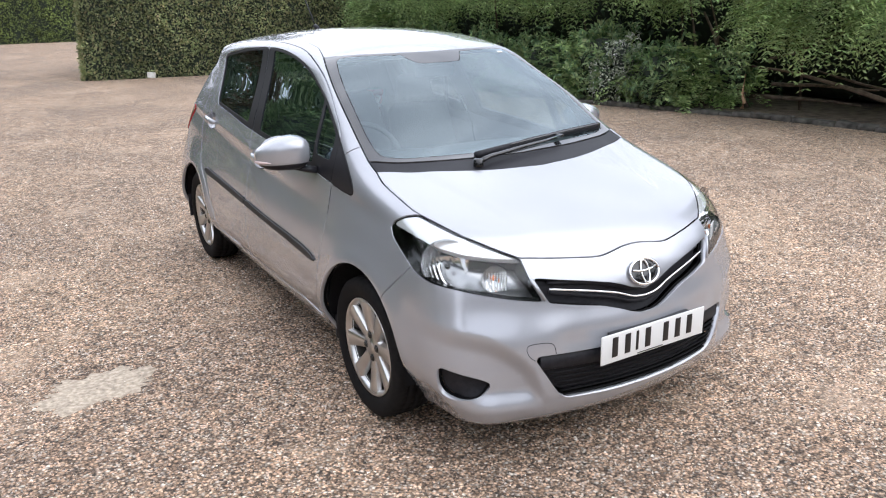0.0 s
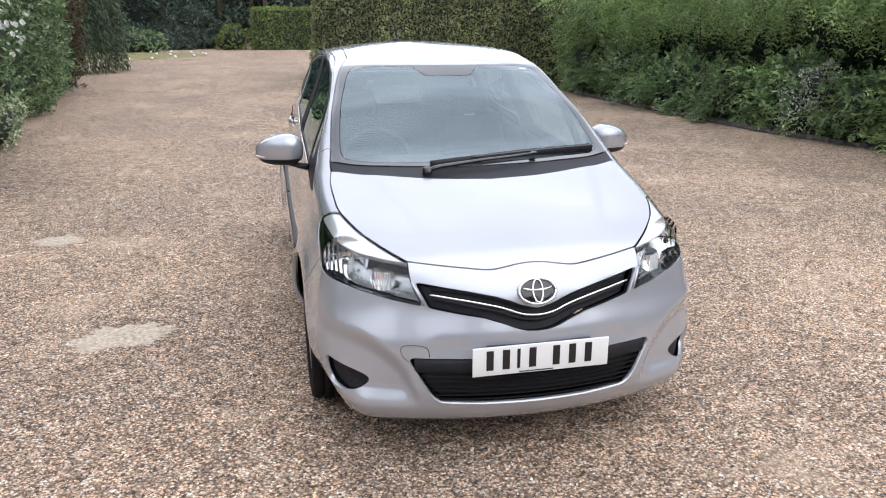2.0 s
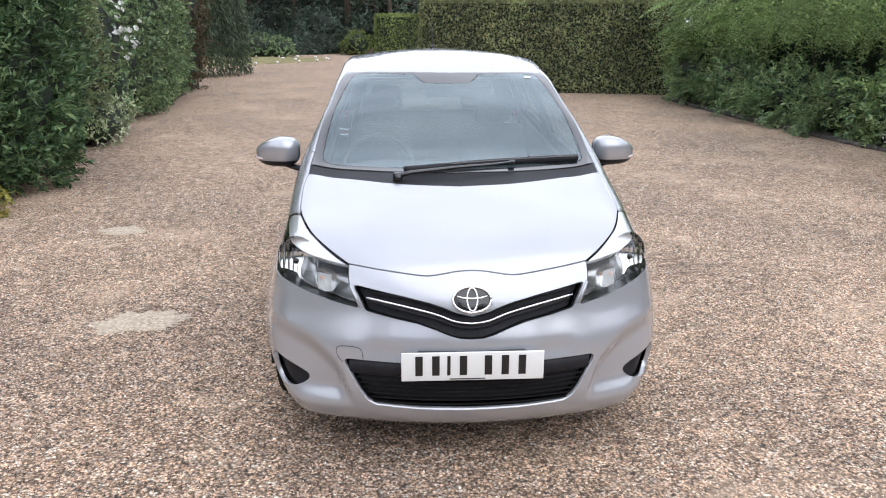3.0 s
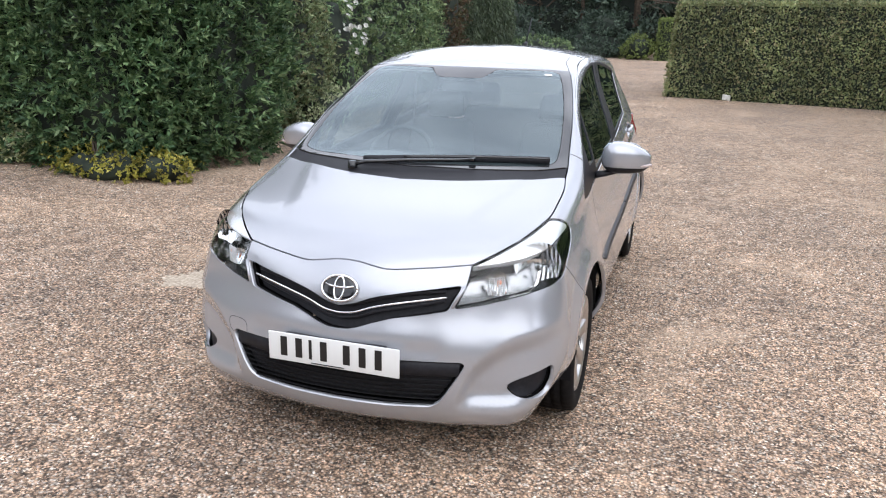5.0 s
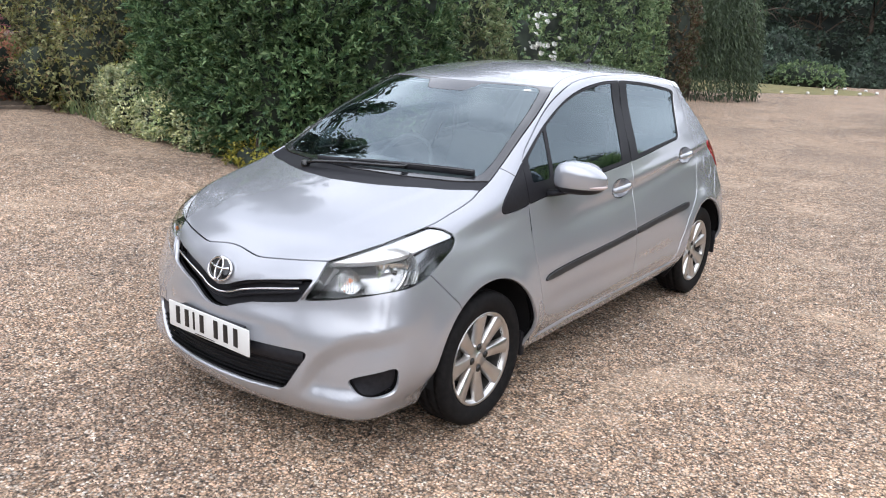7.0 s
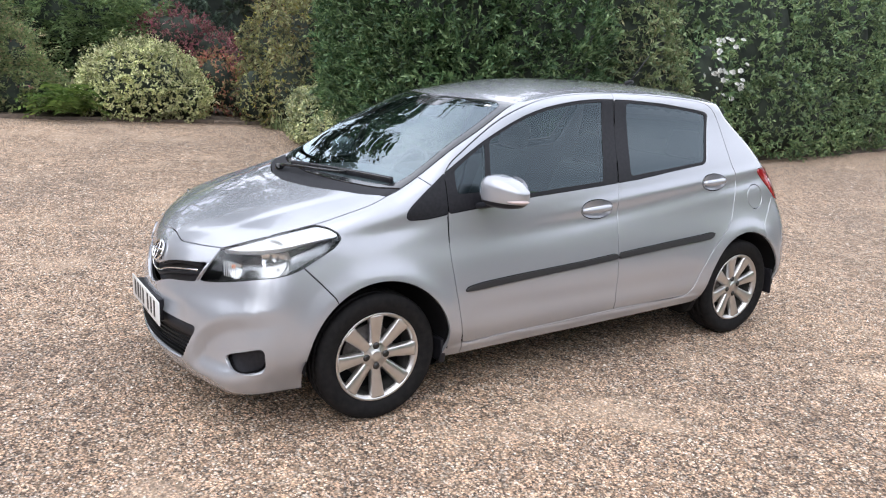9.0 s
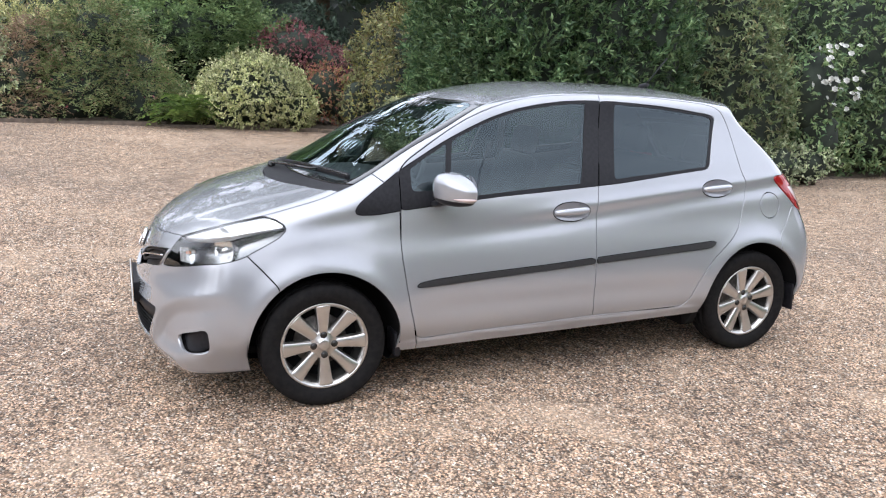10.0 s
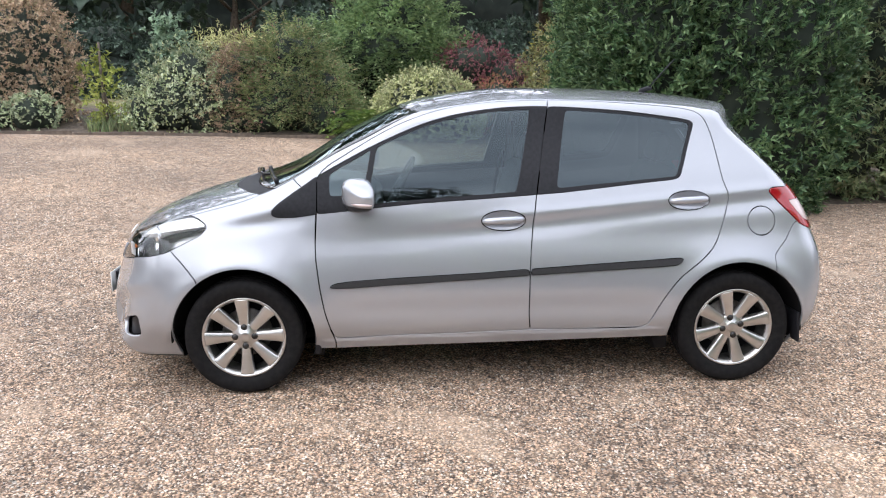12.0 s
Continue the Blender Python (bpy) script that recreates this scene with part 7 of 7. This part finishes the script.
def climber(name, label, spots, mat, count, frond, leaflet, width, seed, hang=0.5, flowers=0, pairs=6):
    """A leafy mass of pinnate fronds spilling outwards from lumps."""
    rng = np.random.default_rng(seed)
    x, y = spots[0][0], spots[0][1]
    ob = tagged(empty(name, Matrix.Translation((x, y, gz(x, y)))), label, "climber")
    shift = np.array([x, y, gz(x, y)])
    pos, nor = blob_points(rng, spots, count)
    gap = sum(np.sin(pos @ (unit(rng.normal(0, 1, 3)) * 2 * math.pi / rng.uniform(0.45, 1.1)) + rng.uniform(0, 6.28)) for k in range(6))
    pos, nor = pos[gap > -0.5], nor[gap > -0.5]
    pos = wobble(pos, nor, 0.8, 0.36, seed + 1)
    pos = pos - nor * (0.26 * rng.random(len(pos)) ** 1.3)[:, None]
    way = nor * 0.8 + rng.normal(0, 0.38, pos.shape) + np.array([-0.50, -0.15, 0.15])
    v, f = fronds_at(rng, pos - shift, way, np.tile([0, 0, 1.0], (len(pos), 1)) + rng.normal(0, 0.25, pos.shape), frond, pairs, leaflet, width, hang)
    quick_mesh("foliage", v, f, mat, ob)
    for k in range(4):
        spot = np.array(spots[k % len(spots)][:3]) - shift
        root = np.array([spot[0] + rng.uniform(0.0, 0.3), spot[1] + rng.uniform(-0.5, 0.5), -0.05])
        part("stem", tube([tuple(root), tuple(root * 0.5 + spot * 0.5 + rng.normal(0, 0.06, 3)), tuple(spot)], [0.022, 0.016, 0.008], 6), BARK, ob, "thin woody stem")
    if flowers:
        pick = rng.choice(len(pos), flowers, replace=False)
        base = np.repeat(pos[pick], 26, 0) + rng.normal(0, 0.022, (flowers * 26, 3)) + np.array([-0.05, 0, -0.10])
        v, f = leaves_at(rng, base - shift, rng.normal(0, 1, base.shape), rng.normal(0, 1, base.shape), 0.026, 0.02)
        quick_mesh("blossom", v, f, LILAC, ob, "small pale lilac flower clusters")
    return ob


climber("climber", "bright green climber hanging in long feathery leaves", [(7.80, 3.0, 2.50, 1.25, 1.5, 0.85), (7.70, 5.2, 2.65, 1.35, 1.4, 0.85), (7.8, 0.8, 2.4, 1.3, 1.5, 0.85), (7.30, 4.6, 2.25, 0.80, 1.0, 0.35), (7.25, 2.2, 1.62, 0.58, 0.85, 0.36), (7.30, 1.0, 1.72, 0.55, 0.9, 0.45), (7.05, 2.8, 1.32, 0.34, 0.45, 0.24)], L_WISTERIA, 150, 0.48, 0.098, 0.025, 72, 0.50, 12, 9)
climber("climber", "bright green climber spilling over the far bank", [(7.5, 7.4, 2.58, 1.35, 1.5, 0.85), (7.35, 9.6, 2.55, 1.30, 1.5, 0.85), (7.2, 11.8, 2.4, 1.20, 1.5, 0.9), (7.1, 13.4, 2.4, 1.00, 1.0, 1.3), (7.05, 8.4, 2.2, 0.75, 0.7, 0.35), (6.9, 11.0, 1.9, 0.65, 0.8, 0.45), (6.75, 13.2, 1.1, 0.55, 0.8, 0.7)], L_WISTERIA, 135, 0.46, 0.098, 0.026, 73, 0.46, 5, 8)
climber("creeper", "feathery green creeper spreading over the stone edging", [(7.20, 4.35, 0.42, 0.42, 0.50, 0.45), (7.05, 4.95, 0.38, 0.42, 0.50, 0.42), (7.35, 3.85, 0.32, 0.32, 0.35, 0.35), (6.95, 6.1, 0.50, 0.45, 0.55, 0.55)], L_WISTERIA, 150, 0.26, 0.095, 0.036, 172, 0.35)
climber("creeper", "low green creeper hanging over the edge of the drive", [(6.55, 7.1, 0.26, 0.50, 0.8, 0.32), (6.42, 8.6, 0.26, 0.50, 0.9, 0.34), (6.35, 10.2, 0.28, 0.50, 0.9, 0.36), (6.30, 11.8, 0.30, 0.50, 0.9, 0.40)], L_UNDER, 150, 0.26, 0.090, 0.036, 173, 0.4)
shrub("bank_undergrowth", "dark green undergrowth at the foot of the bank", "shrub", [(6.85, 7.2, 0.42, 0.60, 0.9, 0.55), (6.75, 9.0, 0.45, 0.62, 1.0, 0.62), (6.7, 11.0, 0.50, 0.62, 1.0, 0.7), (6.6, 12.9, 0.55, 0.65, 0.9, 0.8)], L_UNDER, 0.085, 0.036, 650, 75, jitter=0.28, lump=(0.35, 0.26), sprigs=(0.02, 0.3), extra=((L_WISTERIA, 0.05, 0.10, 0.036), (L_OLIVE, 0.05, 0.09, 0.03)))
shrub("bank_undergrowth", "dark green leafy undergrowth beside the stone edging", "shrub", [(7.05, 4.65, 0.36, 0.48, 0.6, 0.55), (6.90, 5.8, 0.48, 0.52, 0.8, 0.66), (7.60, 3.9, 0.45, 0.4, 0.4, 0.48)], L_UNDER, 0.095, 0.040, 900, 76, jitter=0.25, lump=(0.4, 0.2), extra=((L_WISTERIA, 0.10, 0.11, 0.04),))
shrub("silver_shrub", "grey-leaved small shrub on the bank", "shrub", [(6.62, 5.35, 0.36, 0.26, 0.32, 0.42), (6.68, 5.1, 0.72, 0.22, 0.26, 0.32)], L_GREY, 0.028, 0.018, 2600, 77, stems=1, jitter=0.14, shrink=0.7, extra=((PETAL, 0.22, 0.024, 0.020), (L_UNDER, 0.06, 0.05, 0.02)))
limbs = tagged(empty("old_climber_stems", Matrix.Translation((7.08, 2.6, 0))), "bare twisted brown stems of the climber", "climber stems")
for start, way, length, radius in (((0.55, 0.9, 0.05), (-0.15, 0.5, 0.9), 1.6, 0.045), ((0.55, 1.2, 0.22), (0.04, -1.0, 0.06), 1.9, 0.042), ((0.52, 0.5, 0.42), (0.04, -1.0, 0.10), 1.6, 0.030), ((0.6, -2.2, 0.1), (-0.2, -0.2, 0.9), 1.6, 0.05), ((0.55, -1.6, 0.25), (0.03, 1.0, 0.08), 2.2, 0.040), ((0.60, -1.9, 0.45), (0.03, 1.0, 0.15), 2.0, 0.030), ((0.55, 0.6, 0.75), (0.03, -1.0, 0.08), 1.8, 0.022)):
    part("limb", branch(b_rng, start, way, length, radius, bmesh.new(), 1 if way[2] > 0.5 else 0, 0.16), BARK, limbs, "bare brown limb")
part("post", tube([(-0.12, 0.46, 0.14), (-0.10, 0.45, 0.22), (-0.13, 0.47, 0.34), (-0.11, 0.46, 0.60)], [0.030, 0.024, 0.017, 0.010], 7), DRY, limbs, "dried tan stem hanging down")
for k, lump_of in enumerate([(9.8, 10.0, 1.9, 1.6, 4.3, 2.0), (9.9, 3.5, 1.8, 1.5, 4.4, 1.9), (9.3, 15.5, 2.2, 1.5, 3.2, 2.7)]):
    shrub("bank_backing", "dense dark hedge behind the climbers", "hedge", [lump_of], L_WOOD, 0.12, 0.055, 90, 79 + k, 3.0, 0.93, 0.2, (0.8, 0.2), group="hedges behind the bank")

# ---- woods that close the place ----
def tree(name, label, seed, height, crown_r, mat, leaf=0.30):
    rng = np.random.default_rng(seed)
    ob = tagged(empty(name), label, "tree", "trees of the wood")
    part("trunk", tube([(0, 0, -0.4), (rng.uniform(-0.1, 0.1), 0.05, height * 0.25), (rng.uniform(-0.3, 0.3), rng.uniform(-0.3, 0.3), height * 0.6), (0, 0, height * 0.9)], [0.24, 0.19, 0.12, 0.04], 9), BARK, ob)
    bm = bmesh.new()
    for k in range(9):
        a, z = k * 2.4 + rng.uniform(-0.4, 0.4), height * (0.22 + 0.07 * k)
        branch(rng, (0, 0, z), (math.cos(a), math.sin(a), 0.45), crown_r * 0.9, 0.07, bm, 1)
    part("branchwork", bm, BARK, ob)
    ps, ns = [], []
    for k in range(46):
        a, h = rng.uniform(0, 2 * math.pi), rng.uniform(0.10, 1.0)
        r = crown_r * (0.35 + 0.75 * math.sin(math.pi * min(h + 0.12, 1.0)) ** 0.7) * rng.uniform(0.35, 1.0)
        c = np.array([r * math.cos(a), r * math.sin(a), height * h])
        s = rng.uniform(0.5, 1.1) * crown_r * 0.36
        d = unit(rng.normal(0, 1, (64, 3)))
        d[:, 2] = np.abs(d[:, 2]) * 0.8 + d[:, 2] * 0.2
        ps.append(c + d * s * np.array([1, 1, 0.65]) * rng.uniform(0.6, 1.0, (64, 1)))
        ns.append(d)
    pos, nor = np.concatenate(ps), np.concatenate(ns)
    ok = pos[:, 2] > 0.25
    pos, nor = pos[ok], nor[ok]
    v, f = leaves_at(rng, pos, nor * 0.5 + rng.normal(0, 0.6, pos.shape), nor + np.array([0, 0, 0.8]), leaf * 1.18, leaf * 0.64)
    quick_mesh("crown", v, f, mat, ob)
    return ob


t_rng = random.Random(81)
kinds = [tree("tree", "dark broadleaf tree at the edge of the wood", 82, 9.5, 3.4, L_WOOD), tree("tree", "tall dark tree of the wood", 83, 12.0, 3.0, L_WOOD, 0.34), tree("tree", "spreading grey-green tree of the wood", 84, 7.5, 4.0, L_WOOD, 0.28)]
used = set()


def plant(kind, x, y, scale):
    m = Matrix.Translation((x, y, gz(x, y))) @ pose(0, 0, 0, 0, 0, t_rng.uniform(0, 360)) @ Matrix.Scale(scale, 4)
    if kind not in used:
        used.add(kind)
        kinds[kind].matrix_basis = m
    else:
        twin = copy_thing(kinds[kind], pose(0, 0, 0))
        twin.matrix_basis = m


for i in range(15):
    plant(t_rng.randrange(3), -30 + 3.3 * i + t_rng.uniform(-1, 1), 47 + t_rng.uniform(-3, 5), t_rng.uniform(0.85, 1.2))
for i in range(14):
    plant(t_rng.randrange(3), -24 - t_rng.uniform(0, 9), -24 + 4.2 * i + t_rng.uniform(-1.2, 1.2), t_rng.uniform(1.1, 1.5))
for i in range(7):
    plant(t_rng.randrange(3), -16 - t_rng.uniform(0, 4), 8 + 4.5 * i, t_rng.uniform(1.35, 1.7))
for i in range(5):
    plant(t_rng.randrange(3), -26 + 11.0 * i + t_rng.uniform(-1, 1), -24 - t_rng.uniform(0, 6), t_rng.uniform(0.9, 1.2))
for i in range(3):
    plant(t_rng.randrange(3), 15 + t_rng.uniform(0, 4), -14 + 14.0 * i, t_rng.uniform(0.8, 1.0))
for i in range(6):
    plant(i % 3, 18.5 + t_rng.uniform(0, 3), -8 + 5.2 * i, (0.70, 0.58, 0.86)[i % 3] * t_rng.uniform(0.9, 1.05))


bush = shrub("understorey_bush", "grey-green bush on the edge of the wood", "shrub", [(-19.0, -9.0, 1.2, 1.9, 2.1, 1.3), (-18.4, -7.6, 0.9, 1.3, 1.3, 0.9), (-19.2, -10.6, 1.0, 1.4, 1.4, 1.2), (-19.3, -8.8, 2.2, 1.1, 1.2, 0.9)], L_WOOD, 0.15, 0.07, 190, 85, lump=(0.9, 0.3), jitter=0.3, group="bushes of the wood")
for x, y, s in ((-19.5, -2.5, 1.2), (-19.0, -15.5, 1.25), (-20.5, 3.5, 1.1), (-21.0, -20.5, 1.1), (-9.5, 41.5, 1.3), (-14.5, 42.0, 1.6), (-5.0, 44.0, 1.2), (-19.5, 38.5, 1.5)):
    twin = copy_thing(bush, pose(0, 0, 0))
    twin.matrix_basis = Matrix.Translation((x, y, gz(x, y))) @ pose(0, 0, 0, 0, 0, t_rng.uniform(0, 360)) @ Matrix.Scale(s, 4)


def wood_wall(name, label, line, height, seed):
    """A wavering backdrop sheet behind the trees, the shade deep in the wood put into its dark colour."""
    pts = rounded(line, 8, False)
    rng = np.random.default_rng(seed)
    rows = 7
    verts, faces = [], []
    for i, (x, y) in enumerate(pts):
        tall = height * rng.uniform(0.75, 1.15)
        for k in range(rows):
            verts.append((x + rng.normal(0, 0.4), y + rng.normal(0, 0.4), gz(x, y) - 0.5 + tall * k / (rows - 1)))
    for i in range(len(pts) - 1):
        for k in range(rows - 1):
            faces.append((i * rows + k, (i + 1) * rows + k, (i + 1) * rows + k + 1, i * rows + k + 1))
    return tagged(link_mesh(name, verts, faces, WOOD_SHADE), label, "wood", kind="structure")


wood_wall("backdrop_wood", "dark backdrop sheet standing for the shade deep in the wood", [(22, 56), (0, 57), (-22, 55), (-38, 40), (-42, 15), (-42, -12), (-36, -30), (-14, -38), (12, -36), (30, -28), (36, -6), (36, 24), (24, 54)], 8.0, 91)
